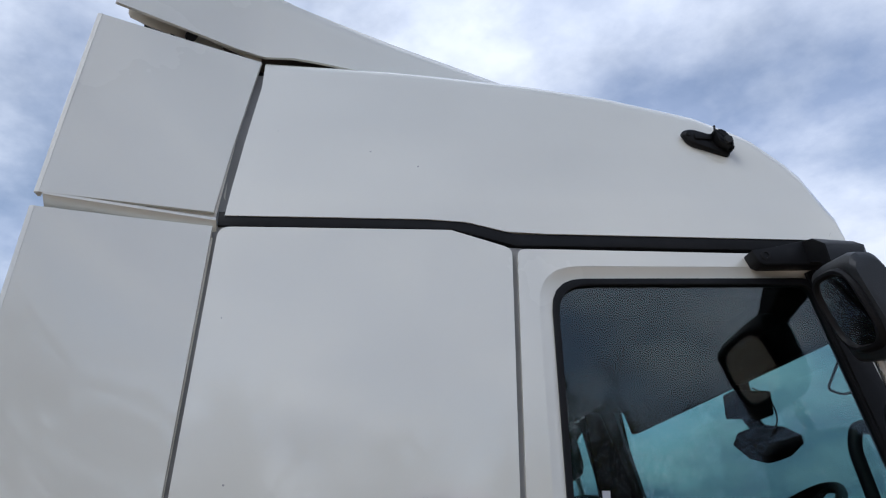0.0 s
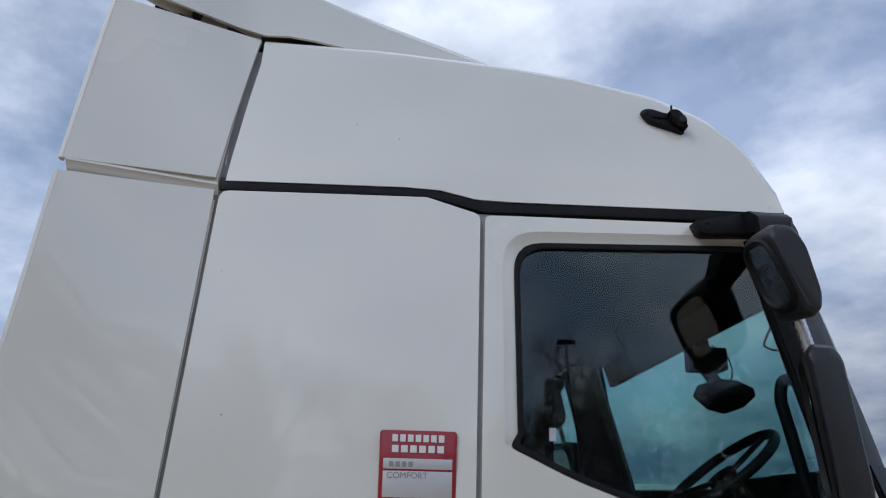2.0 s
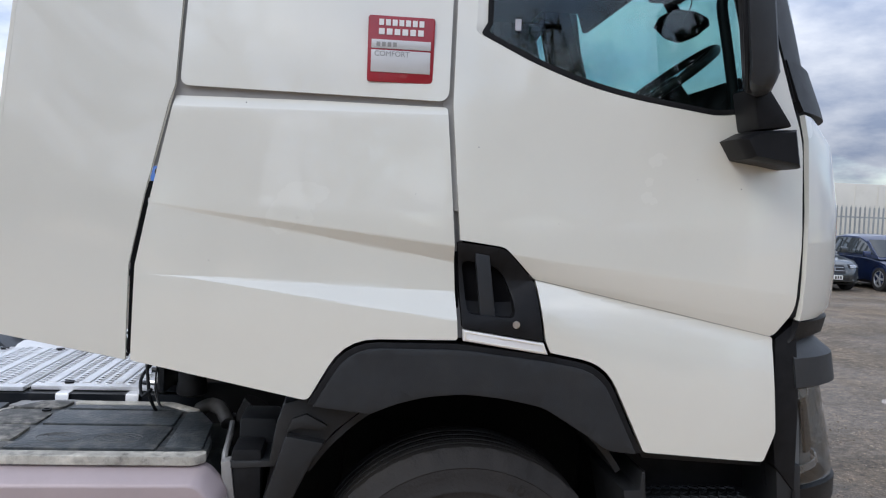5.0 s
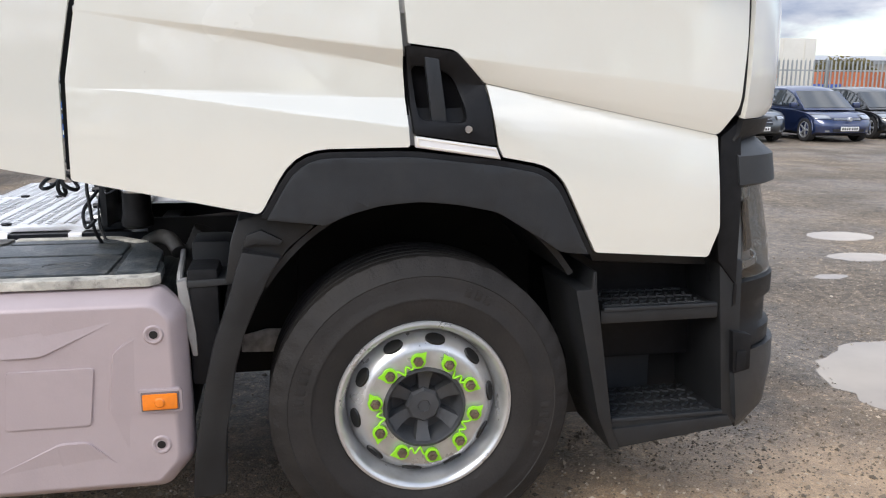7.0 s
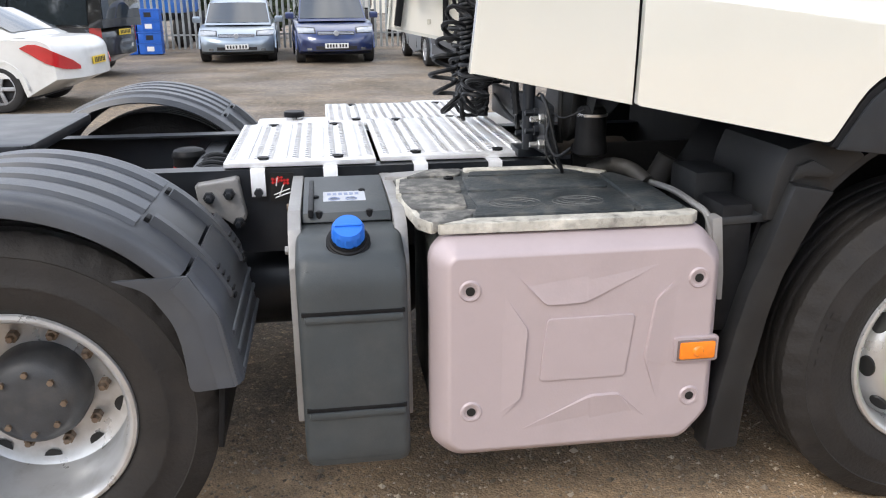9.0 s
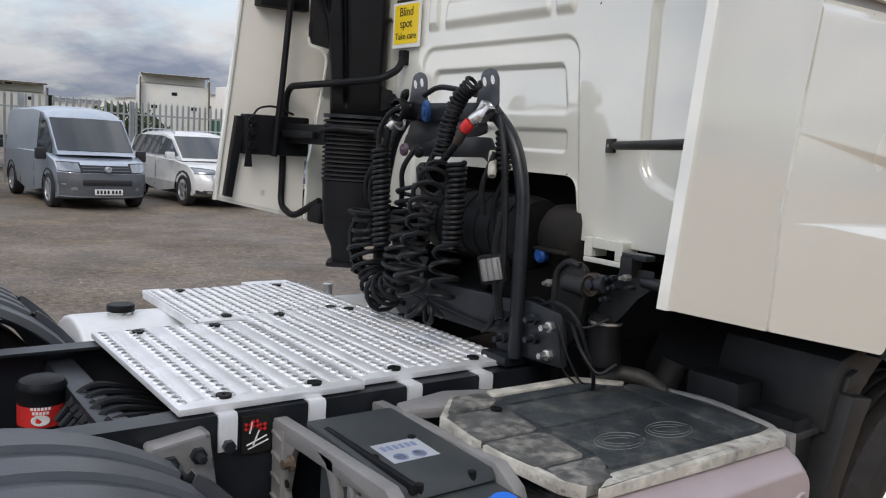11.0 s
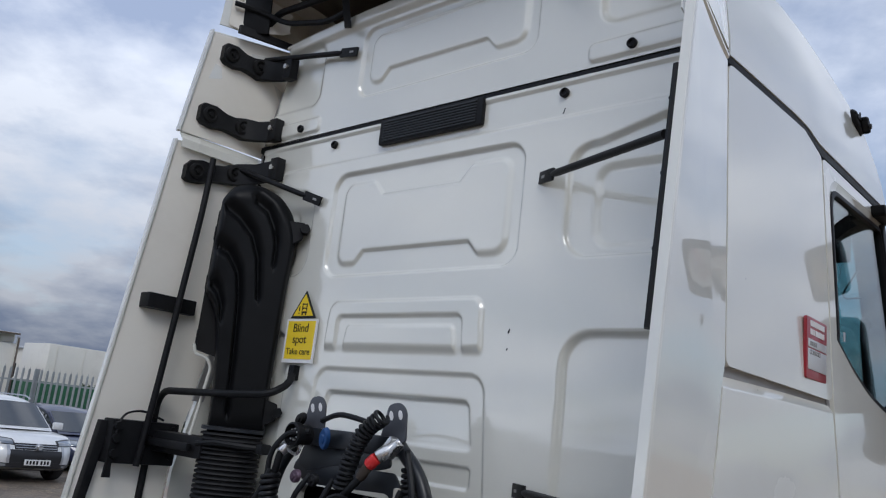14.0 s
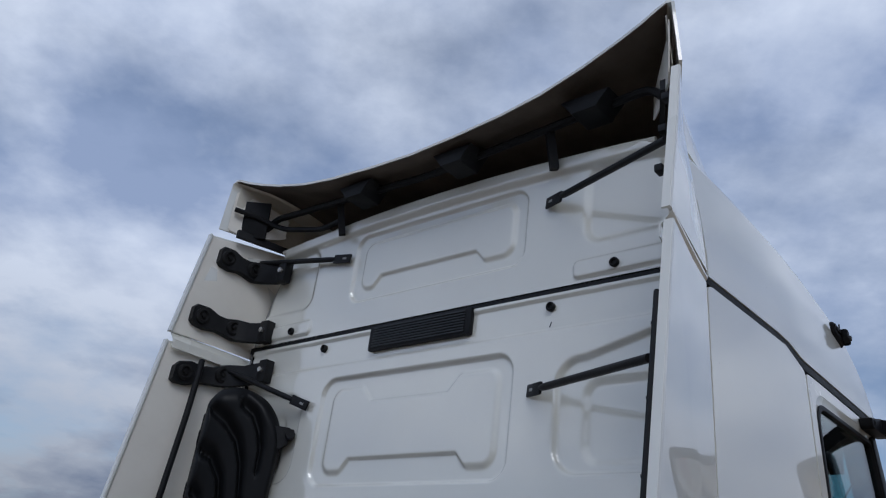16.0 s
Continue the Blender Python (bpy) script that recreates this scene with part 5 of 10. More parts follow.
# entry steps
for far in (False, True):
    flip = mirrored if far else (lambda bm: bm)
    steps = part("entry_step", flip(prismm([(0.500, 0.893), (0.556, 0.893), (0.558, 0.955), (0.572, 0.955), (0.576, 0.890), (0.652, 0.40), (0.685, 0.312), (0.650, 0.312), (0.598, 0.44)], "y", 0.040, 0.42, 0.008)), ROADP, truck, "black plastic entry steps")
    part("step_post", flip(prismm([(1.020, 0.97), (1.110, 0.97), (1.135, 0.365), (1.075, 0.362)], "y", 0.060, 0.42, 0.012)), ROADP, steps)
    part("step_back", flip(boxm(0.55, 0.93, 0.36, 0.40, 0.32, 1.04, 0.01)), GREYP, steps)
    part("step_back", flip(boxm(0.93, 1.12, 0.36, 0.40, 0.70, 1.04, 0.01)), GREYP, steps)
    # black sheet stands in for the dark hole beside the step back
    part("step_hole_fill", flip(boxm(0.925, 1.10, 0.41, 0.43, 0.32, 0.72, 0.01)), SHADEP, steps)
    part("step_head", flip(prismm([(0.56, 1.04), (1.05, 1.03), (1.05, 0.93), (0.60, 0.96)], "y", 0.16, 0.42, 0.01)), ROADP, steps)
    part("step_sill", flip(prismm([(0.655, 0.385), (1.095, 0.405), (1.12, 0.362), (0.680, 0.312)], "y", 0.052, 0.10, 0.008)), ROADP, steps)
    for x0, x1, z in ((0.600, 1.035, 0.812), (0.645, 1.085, 0.412)):
        tread = part("tread", flip(boxm(x0, x1, 0.066, 0.37, z - 0.05, z, 0.012)), ROADP, steps, "ribbed black plastic tread")
        part("tread_lip", flip(boxm(x0 + 0.01, x1 - 0.01, 0.058, 0.080, z - 0.004, z + 0.010, 0.004)), GREYP, tread)
        bm = bmesh.new()
        for i in range(11):
            for j in range(6):
                xx, yy = x0 + 0.03 + (x1 - x0 - 0.06) * (i + 0.5 * (j % 2)) / 11, 0.095 + 0.045 * j
                obox(bm, pose(xx + 0.011, yy + 0.014, z + 0.002, 0, 0, 35 if j % 2 else -35), 0.034, 0.011, 0.010, 0.002)
        tagged(part("grip_pad", flip(bm), GREYP, tread), kind="stuff")

# bumper and headlamp at the front corner


def bumper_ring(z, xc, xf, yin, n=40, p=10.0):
    out = []
    for i in range(n + 1):
        u = -1 + 2 * i / n
        v = math.sin(u * math.pi / 2)
        out.append((xc + (xf - xc) * (1 - abs(v) ** p), 1.25 + v * (1.25 - yin), z))
    return out


bumper = part("bumper", thicken(loftm([bumper_ring(z, xc, xf, yi) for z, xc, xf, yi in ((0.345, 1.14, 1.33, 0.08), (0.40, 1.12, 1.39, 0.045), (0.55, 1.10, 1.42, 0.04), (0.635, 1.095, 1.42, 0.045))], caps=False), 0.03),
              GREYP, truck, "dark grey plastic front bumper")
part("bumper_band", thicken(loftm([bumper_ring(z, xc, xf, yi) for z, xc, xf, yi in ((0.642, 1.09, 1.40, 0.055), (0.70, 1.09, 1.40, 0.055), (0.715, 1.085, 1.375, 0.06), (0.80, 1.08, 1.375, 0.06), (0.815, 1.08, 1.40, 0.055), (0.885, 1.08, 1.40, 0.055))], caps=False), 0.03), BLACKP, bumper)
part("brow", thicken(loftm([bumper_ring(z, xc, xf, yi) for z, xc, xf, yi in ((1.222, 1.075, 1.350, 0.060), (1.230, 1.065, 1.368, 0.044), (1.325, 1.052, 1.350, 0.044), (1.345, 1.045, 1.325, 0.060), (1.40, 1.035, 1.26, 0.10))], caps=False), 0.03), GREYP, bumper)
part("grille_infill", thicken(loftm([bumper_ring(z, xc, xf, yi) for z, xc, xf, yi in ((0.88, 1.03, 1.27, 0.12), (1.47, 1.03, 1.27, 0.12))], caps=False), 0.02), BLACKP, bumper)
for far in (False, True):
    flip = mirrored if far else (lambda bm: bm)
    part("corner_post", flip(prismm([(0.985, 1.39), (1.055, 1.45), (1.080, 1.20), (1.085, 0.88), (1.010, 0.97), (0.995, 1.09)], "y", 0.05, 0.16, 0.01)), BLACKP, truck)
    bm = loftm([[bumper_ring(z, xc, xf, yi)[k] for k in range(2, 14)] for z, xc, xf, yi in ((0.895, 1.085, 1.395, 0.070), (1.0, 1.085, 1.375, 0.070), (1.215, 1.08, 1.315, 0.078))], caps=False)
    lamp = part("headlamp", flip(thicken(bm, 0.006)), CLEAR, truck, "clear headlamp lens")
    lamp.visible_shadow = False
    bm = loftm([[(bumper_ring(z, xc, xf, yi)[k][0] - 0.045, bumper_ring(z, xc, xf, yi)[k][1] + 0.035, z) for k in range(3, 14)] for z, xc, xf, yi in ((0.90, 1.08, 1.390, 0.075), (1.21, 1.075, 1.310, 0.085))], caps=False)
    part("headlamp_reflector", flip(thicken(bm, 0.01)), CAST, lamp)
    for z, dz in ((0.925, 0.012), (1.185, 0.018)):
        bm = loftm([[(bumper_ring(zz, 1.08, 1.395 - 0.25 * (zz - 0.9), 0.08)[k][0] - 0.030, bumper_ring(zz, 1.08, 1.395 - 0.25 * (zz - 0.9), 0.08)[k][1] + 0.022, zz) for k in range(3, 14)] for zz in (z - dz, z + dz)], caps=False)
        part("lamp_strip", flip(thicken(bm, 0.006)), STEEL, lamp, "bright chrome strip")
    bm = loftm([[(bumper_ring(zz, 1.08, 1.385 - 0.25 * (zz - 0.9), 0.08)[k][0] - 0.034, bumper_ring(zz, 1.08, 1.385 - 0.25 * (zz - 0.9), 0.08)[k][1] + 0.026, zz) for k in range(5, 8)] for zz in (0.97, 1.15)], caps=False)
    part("lamp_module", flip(thicken(bm, 0.01)), BLACKP, lamp)
    part("lamp_recess", flip(prismm([(1.078, 0.722), (1.150, 0.705), (1.154, 0.580), (1.090, 0.565)], "y", 0.036, 0.075, 0.004)), BLACKP, bumper)
    part("fog_lamp", flip(boxm(1.096, 1.135, 0.030, 0.05, 0.575, 0.650, 0.008)), BLACKP, bumper)
    part("fog_bulb", flip(boxm(1.100, 1.131, 0.034, 0.05, 0.580, 0.640, 0.006)), CAST, bumper)
    part("nose_lip", flip(thicken(loftm([nose_ring(z, xc, xf, 72, p)[:30] for z, xc, xf, p in ((1.375, 1.03, 1.30, 5.5), (1.395, 1.045, 1.365, 6.2), (1.446, 1.052, 1.380, 6.0))], caps=False), 0.02)), BLACKP, truck)

# ---- mirrors ----
for far in (False, True):
    flip = mirrored if far else (lambda bm: bm)
    mir = new("mirror_assembly")
    mir.parent = truck
    mir["label"] = "black plastic door mirrors on arms"
    for nm, outline, ys, turn, lift, left, yr, zr in (
            ("main", [(0.657, 2.525), (0.672, 2.542), (0.727, 2.541), (0.748, 2.514), (0.787, 2.184), (0.770, 2.140), (0.725, 2.127), (0.700, 2.140)],
             (-0.275, -0.265, -0.24, -0.12, -0.06, -0.045), 0.45, 0.03, ((2.14, 0.700), (2.525, 0.657)), (-0.25, -0.06), (2.165, 2.505)),
            ("upper", [(0.578, 2.815), (0.592, 2.842), (0.640, 2.848), (0.678, 2.80), (0.708, 2.662), (0.702, 2.622), (0.685, 2.606), (0.662, 2.612)],
             (-0.29, -0.28, -0.25, -0.13, -0.075, -0.06), 0.16, 0.14, ((2.612, 0.662), (2.815, 0.578)), (-0.262, -0.078), (2.640, 2.800))):
        cx, cz = sum(p[0] for p in outline) / len(outline), sum(p[1] for p in outline) / len(outline)
        smooth_out = arc_outline(outline, 0.03 if nm == "main" else 0.055)
        bm = loftm([[(cx + (x - cx) * k + turn * (y + 0.25), y, cz + (z - cz) * k + lift * (y + 0.25)) for x, z in smooth_out] for y, k in zip(ys, (0.82, 0.94, 1.0, 1.0, 0.96, 0.86))], closed=True)
        part(nm + "_housing", flip(bm), GREYP, mir)

        y0, y1 = yr
        z0, z1 = zr

        def face(k, d):
            """An oval on the rear face of the housing, k wide and d off it."""
            row = []
            for i in range(32):
                c, s = math.cos(2 * math.pi * i / 32), math.sin(2 * math.pi * i / 32)
                y = (y0 + y1) / 2 + k * (y1 - y0) / 2 * math.copysign(abs(c) ** 0.62, c)
                z = (z0 + z1) / 2 + k * (z1 - z0) / 2 * math.copysign(abs(s) ** 0.62, s)
                row.append((lerp(left, z) + turn * (y + 0.25) + d, y, z + lift * (y + 0.25)))
            return row

        part(nm + "_glass", flip(loftm([face(0.97, 0.006), face(0.97, -0.004), face(0.02, -0.005)], closed=True)), MIRROR, mir, "mirror glass")
        part("mirror_bezel", flip(loftm([face(1.20, 0.024), face(1.17, -0.004), face(1.10, -0.012), face(1.02, -0.012), face(0.97, -0.003)], closed=True, caps=False)), BLACKP, mir)
    foot = part("arm_foot", flip(prismm([(0.517, 2.948), (0.590, 2.962), (0.660, 2.980), (0.770, 2.975), (0.782, 2.925), (0.700, 2.915), (0.548, 2.908), (0.532, 2.915)], "y", 0.012, 0.066, 0.006)), BLACKP, mir)
    part("foot_screw", flip(lathem([(0.013, 0.014), (0.013, 0.010), (0.008, 0.009), (0.007, 0.013), (0.0, 0.013)], "y", (0.552, 0, 2.934), 16)), SHADEP, foot)
    part("upper_arm", flip(loftm([[(0.655, 0.02, 2.976), (0.768, 0.02, 2.972), (0.778, 0.02, 2.928), (0.668, 0.02, 2.922)], [(0.660, -0.03, 2.968), (0.765, -0.04, 2.960), (0.772, -0.04, 2.912), (0.668, -0.03, 2.905)],
                                  [(0.655, -0.09, 2.930), (0.735, -0.12, 2.918), (0.742, -0.12, 2.868), (0.660, -0.09, 2.862)], [(0.640, -0.13, 2.850), (0.700, -0.16, 2.845), (0.706, -0.16, 2.800), (0.645, -0.13, 2.800)]], closed=True)), BLACKP, mir)
    part("mirror_post", flip(sweepm(rounded([(0.705, -0.13, 2.66), (0.735, -0.13, 2.55), (0.79, -0.12, 2.2), (0.85, -0.03, 2.04)], 0.05), 0.017, 10)), STEEL, mir, "bright steel tube")
    part("mirror_neck", flip(prismm([(0.775, 2.160), (0.835, 2.155), (0.910, 2.050), (0.800, 2.035)], "y", -0.12, 0.02, 0.012)), BLACKP, mir)
    bm = loftm([[(0.86 + (x - 0.86) * k, y, 1.99 + (z - 1.99) * k) for x, z in ((0.745, 2.008), (0.795, 2.035), (0.925, 2.045), (0.945, 1.928), (0.780, 1.950))]
                for y, k in ((-0.13, 0.80), (-0.115, 0.95), (-0.09, 1.0), (0.02, 1.0), (0.06, 0.95))], closed=True)
    part("mirror_foot", flip(bm), BLACKP, mir)
    part("window_cap", flip(sheet([(0.685, 2.91), (0.735, 2.93), (0.94, 2.24), (0.885, 2.12)], flush(-0.004), t=0.03, step=0.2, bevel=0.003)), BLACKP, mir)

# ---- roof camera ----
cammo = part("roof_camera_base", loftm([[(0.478 + (x - 0.478) * k, y + 0.02 * (z - 3.30), 3.308 + (z - 3.308) * k) for x, z in arc_outline([(0.407, 3.336), (0.435, 3.350), (0.515, 3.328), (0.546, 3.290), (0.538, 3.264), (0.43, 3.300)], 0.020)]
                                       for y, k in ((0.112, 1.04), (0.104, 1.04), (0.098, 0.94), (0.094, 0.80))], closed=True), BLACKP, truck, "black plastic camera mount")
part("camera_body", prismm(arc_outline([(0.490, 3.332), (0.516, 3.336), (0.544, 3.306), (0.542, 3.274), (0.500, 3.296)], 0.010), "y", 0.066, 0.106, 0.008), BLACKP, cammo)
part("camera_hood", boxm(0.440, 0.492, 0.088, 0.100, 3.312, 3.330, 0.004), BLACKP, cammo)
part("camera_lens", lathem([(0.013, 0.068), (0.011, 0.060), (0.0, 0.059)], "y", (0.526, 0, 3.300), 16), INK, cammo)
part("mount_screw", lathem([(0.007, 0.097), (0.006, 0.091), (0.0, 0.091)], "y", (0.425, 0, 3.330), 10), BLACKP, cammo)
part("camera_pin", sweepm([(0.507, 0.10, 3.335), (0.507, 0.10, 3.362)], 0.0035, 8), BLACKP, cammo)

# ---- badge on the side panel ----
by = side(-0.26, 2.23)
badge = part("badge", prismm(arc_outline([(-0.358, 2.333), (-0.158, 2.333), (-0.160, 2.137), (-0.357, 2.137)], 0.01), "y", by - 0.008, by + 0.004, 0.003), RED, truck, "dark red plastic badge with silver cards")
part("badge_card", boxm(-0.347, -0.170, by - 0.0105, by - 0.006, 2.236, 2.262, 0.001), SILVERC, badge, "silver card")
part("badge_card", boxm(-0.347, -0.170, by - 0.0105, by - 0.006, 2.166, 2.231, 0.001), SILVERC, badge, "silver card")
for z, n in ((2.313, 7), (2.286, 6)):
    for i in range(n):
        w = 0.140 / n
        part("badge_mark", boxm(-0.326 + i * w * (1.0), -0.326 + i * w + w * 0.72, by - 0.0102, by - 0.007, z - 0.009, z + 0.009), PRINT, badge)
text("badge_lettering", "COMFORT", 0.022, pose(-0.338, by - 0.0112, 2.220, 90), GAPGREY, badge, "LEFT")
for z, n in ((2.248, 4),):
    for i in range(n):
        part("badge_mark", boxm(-0.332 + i * 0.0165, -0.332 + i * 0.0165 + 0.011, by - 0.0118, by - 0.0095, z - 0.0065, z + 0.0065), GAPGREY, badge)

# ---- fuel tank ----
def tank_xz(px, py):
    return (-1.526 + (px - 500) * 0.001553, 0.971 - (py - 345) * 0.001735)


TANK_OUT = [(-1.538, 0.902), (-1.505, 0.943), (-0.810, 0.943), (-0.752, 0.877), (-0.743, 0.407), (-0.822, 0.314), (-1.490, 0.318), (-1.540, 0.364)]
TANKBODY = material("grimy_tank_metal", (0.050, 0.058, 0.054), 0.6, spread=0.35, scale=8, bump=0.2, bump_scale=60, dirt=(0.26, 0.25, 0.22), dirt_amount=0.6, dirt_scale=9)
part("tank_body", prismm(arc_outline(shrink(TANK_OUT, 0.012), 0.04), "y", 0.10, 0.66, 0.02, seg=3), TANKBODY, truck, "grimy dark metal tank body")
tank = part("fuel_tank", loftm([[(x, y, z) for x, z in arc_outline(shrink(TANK_OUT, d - 0.010), 0.025)] for y, d in ((0.020, 0.050), (0.0215, 0.044), (0.026, 0.036), (0.050, 0.018), (0.078, 0.005), (0.092, 0.0005), (0.100, 0.0), (0.128, 0.0), (0.130, 0.004))], closed=True), TANK, truck, "mauve grey fuel tank cover with pressed lines")
sq = [tank_xz(*p) for p in ((682, 484), (838, 484), (825, 588), (670, 588))]
part("raised_square", prismm(arc_outline(sq, 0.012), "y", 0.014, 0.03, 0.004), TANK, tank)
for line in (((625, 410), (680, 462), (745, 462), (885, 402)), ((910, 430), (872, 462), (858, 560), (890, 640)), ((605, 440), (650, 500), (640, 610), (605, 650)), ((630, 675), (765, 617), (815, 617), (870, 665))):
    pts = rounded([(tank_xz(*p)[0], 0.0215, tank_xz(*p)[1]) for p in line], 0.012)
    rows_ = []
    for i, p in enumerate(pts):
        k = min(1.0, 9.0 * min(i, len(pts) - 1 - i) / (len(pts) - 1)) ** 0.5
        out_ = Vector((p[0] + 1.140, 0, p[2] - 0.648)).normalized() * (0.1 + 0.9 * k)
        rows_.append([(p[0], 0.0225, p[2]), (p[0] + 0.005 * out_.x, 0.0205 - 0.0085 * k, p[2] + 0.005 * out_.z), (p[0] + 0.030 * out_.x, 0.0205 - 0.0055 * k, p[2] + 0.030 * out_.z), (p[0] + 0.062 * out_.x, 0.0205 - 0.0013 * k, p[2] + 0.062 * out_.z), (p[0] + 0.085 * out_.x, 0.0208, p[2] + 0.085 * out_.z)])
    part("pressed_line", loftm(rows_, caps=False), TANK, tank)
for x, z in ((-1.452, 0.820), (-0.828, 0.822), (-1.448, 0.471), (-0.826, 0.471)):
    part("fixing_dimple", lathem([(0.030, 0.020), (0.026, 0.015), (0.020, 0.016), (0.013, 0.030)], "y", (x, 0, z), 24, caps=False), TANK, tank)
    part("fixing_hole", lathem([(0.0125, 0.0175), (0.0, 0.0172)], "y", (x, 0, z), 16), INK, tank)
amber = part("marker_lamp", boxm(-0.871, -0.769, 0.000, 0.024, 0.590, 0.640, 0.006), ORANGE, truck, "amber side marker lamp on the tank")
# thin dark rim: the shadow round the lamp put into its colour
LAMPREC = material("shaded_lamp_recess", (0.16, 0.125, 0.12), 0.6, spread=0.2, scale=20)
part("lamp_gap", boxm(-0.875, -0.765, 0.006, 0.020, 0.586, 0.644, 0.003), LAMPREC, amber)
part("lamp_bulb", lathem([(0.017, 0.001), (0.012, -0.006), (0.0, -0.008)], "y", (-0.82, 0, 0.614), 16), ORANGE, amber)
part("lamp_surround", prismm(arc_outline([(-0.884, 0.652), (-0.756, 0.652), (-0.756, 0.577), (-0.884, 0.577)], 0.01), "y", 0.012, 0.03, 0.004), TANK, amber)
MAT_OUT = [(-1.530, 0.118), (-0.835, 0.098), (-0.812, 0.135), (-0.815, 0.25), (-0.862, 0.40), (-0.915, 0.56), (-1.03, 0.645), (-1.36, 0.652), (-1.470, 0.655), (-1.575, 0.55), (-1.592, 0.36), (-1.560, 0.150)]


def laid(bm):
    """Lays a mat mesh on the tank: it rises a little to the rail."""
    for v in bm.verts:
        v.co.z += -0.026 + 0.040 * (v.co.y - 0.1)
    return bm


mat = part("step_mat", laid(prismm(MAT_OUT, "z", 0.976, 1.006, 0.008)), MAT, truck, "worn black rubber step mat with dirty pale edges")
DUSTLINE = material("pale_scuff", (0.17, 0.17, 0.165), 0.8, spread=0.3, scale=40)


def mat_block(name, corners, top, skin, label=""):
    return part(name, laid(prismm(arc_outline(corners, 0.012), "z", 0.984, top, 0.004, seg=2)), skin, mat, label)


MATBLOCK = material("dirty_grey_mat_block", (0.11, 0.11, 0.105), 0.7, spread=0.4, scale=22, bump=0.4, bump_scale=60, dirt=(0.50, 0.47, 0.41), dirt_amount=0.75, dirt_scale=11)
for corners in ([(-1.540, 0.104), (-1.572, 0.150), (-1.604, 0.372), (-1.586, 0.372), (-1.555, 0.152), (-1.526, 0.112)], [(-1.606, 0.392), (-1.592, 0.556), (-1.476, 0.668), (-1.464, 0.656), (-1.572, 0.548), (-1.588, 0.392)]):
    part("mat_rim", laid(prismm(corners, "z", 0.978, 1.010, 0.004)), MATEDGE, mat, "pale dirty rim")
# worn blocks round the rim, parted by grooves
for k, corners in enumerate((
        [(-1.540, 0.106), (-1.450, 0.102), (-1.448, 0.140), (-1.350, 0.205), (-1.560, 0.208), (-1.566, 0.150)],
        [(-1.576, 0.224), (-1.425, 0.222), (-1.415, 0.345), (-1.440, 0.370), (-1.594, 0.372), (-1.590, 0.300)],
        [(-1.596, 0.392), (-1.412, 0.388), (-1.402, 0.500), (-1.425, 0.545), (-1.580, 0.550), (-1.592, 0.455)],
        [(-1.560, 0.566), (-1.420, 0.562), (-1.385, 0.580), (-1.372, 0.648), (-1.476, 0.654)],
        [(-1.530, 0.080), (-1.140, 0.072), (-0.836, 0.070), (-0.806, 0.104), (-0.816, 0.132), (-0.880, 0.120), (-1.140, 0.122), (-1.440, 0.128)],
        [(-1.365, 0.618), (-1.040, 0.612), (-0.930, 0.540), (-0.905, 0.556), (-1.024, 0.650), (-1.365, 0.656)])):
    mat_block("mat_edge", corners, 1.012 + 0.002 * (k % 2), MATEDGE if k > 3 else MATBLOCK, "dirty worn edge block")
# dark pads inside
for corners in ([(-1.425, 0.145), (-0.970, 0.136), (-0.960, 0.358), (-1.400, 0.365), (-1.395, 0.225)], [(-1.395, 0.384), (-0.965, 0.380), (-0.965, 0.535), (-1.385, 0.540)],
                [(-1.365, 0.556), (-0.985, 0.550), (-1.040, 0.600), (-1.350, 0.604)], [(-0.945, 0.150), (-0.828, 0.148), (-0.838, 0.400), (-0.900, 0.535), (-0.945, 0.530)]):
    mat_block("mat_tread", corners, 1.014, MAT)
for cx, cy in ((-1.105, 0.235), (-1.285, 0.240)):
    for k in range(3):
        loop = [(cx + (0.074 - 0.016 * k) * math.cos(0.3 * k + i * math.pi / 12), cy + (0.046 - 0.012 * k) * math.sin(i * math.pi / 12), 1.0145) for i in range(24 - 3 * k)]
        part("scuffed_ring", laid(sweepm(loop, 0.0009, 5)), DUSTLINE, mat)
part("mat_stud", laid(lathem([(0.016, 1.012), (0.016, 1.018), (0.009, 1.019), (0.008, 1.015), (0.0, 1.015)], "z", (-1.43, 0.53, 0), 16)), BLACKP, mat)
part("tank_bracket", prismm([(-0.765, 0.960), (-0.735, 0.965), (-0.715, 0.80), (-0.712, 0.72), (-0.728, 0.72), (-0.742, 0.80)], "y", 0.10, 0.15, 0.005), CAST, truck)
part("tank_bracket", sweepm(rounded([(-0.80, 0.62, 0.97), (-0.77, 0.35, 0.985), (-0.758, 0.13, 0.965), (-0.75, 0.11, 0.86)], 0.06), 0.010, 8), CAST, truck)
part("cast_lid", prismm([(-1.50, 0.655), (-1.30, 0.66), (-1.25, 0.72), (-1.42, 0.775), (-1.60, 0.74), (-1.62, 0.68)], "z", 0.955, 0.985, 0.008), CAST, truck, "grey cast cover plate")

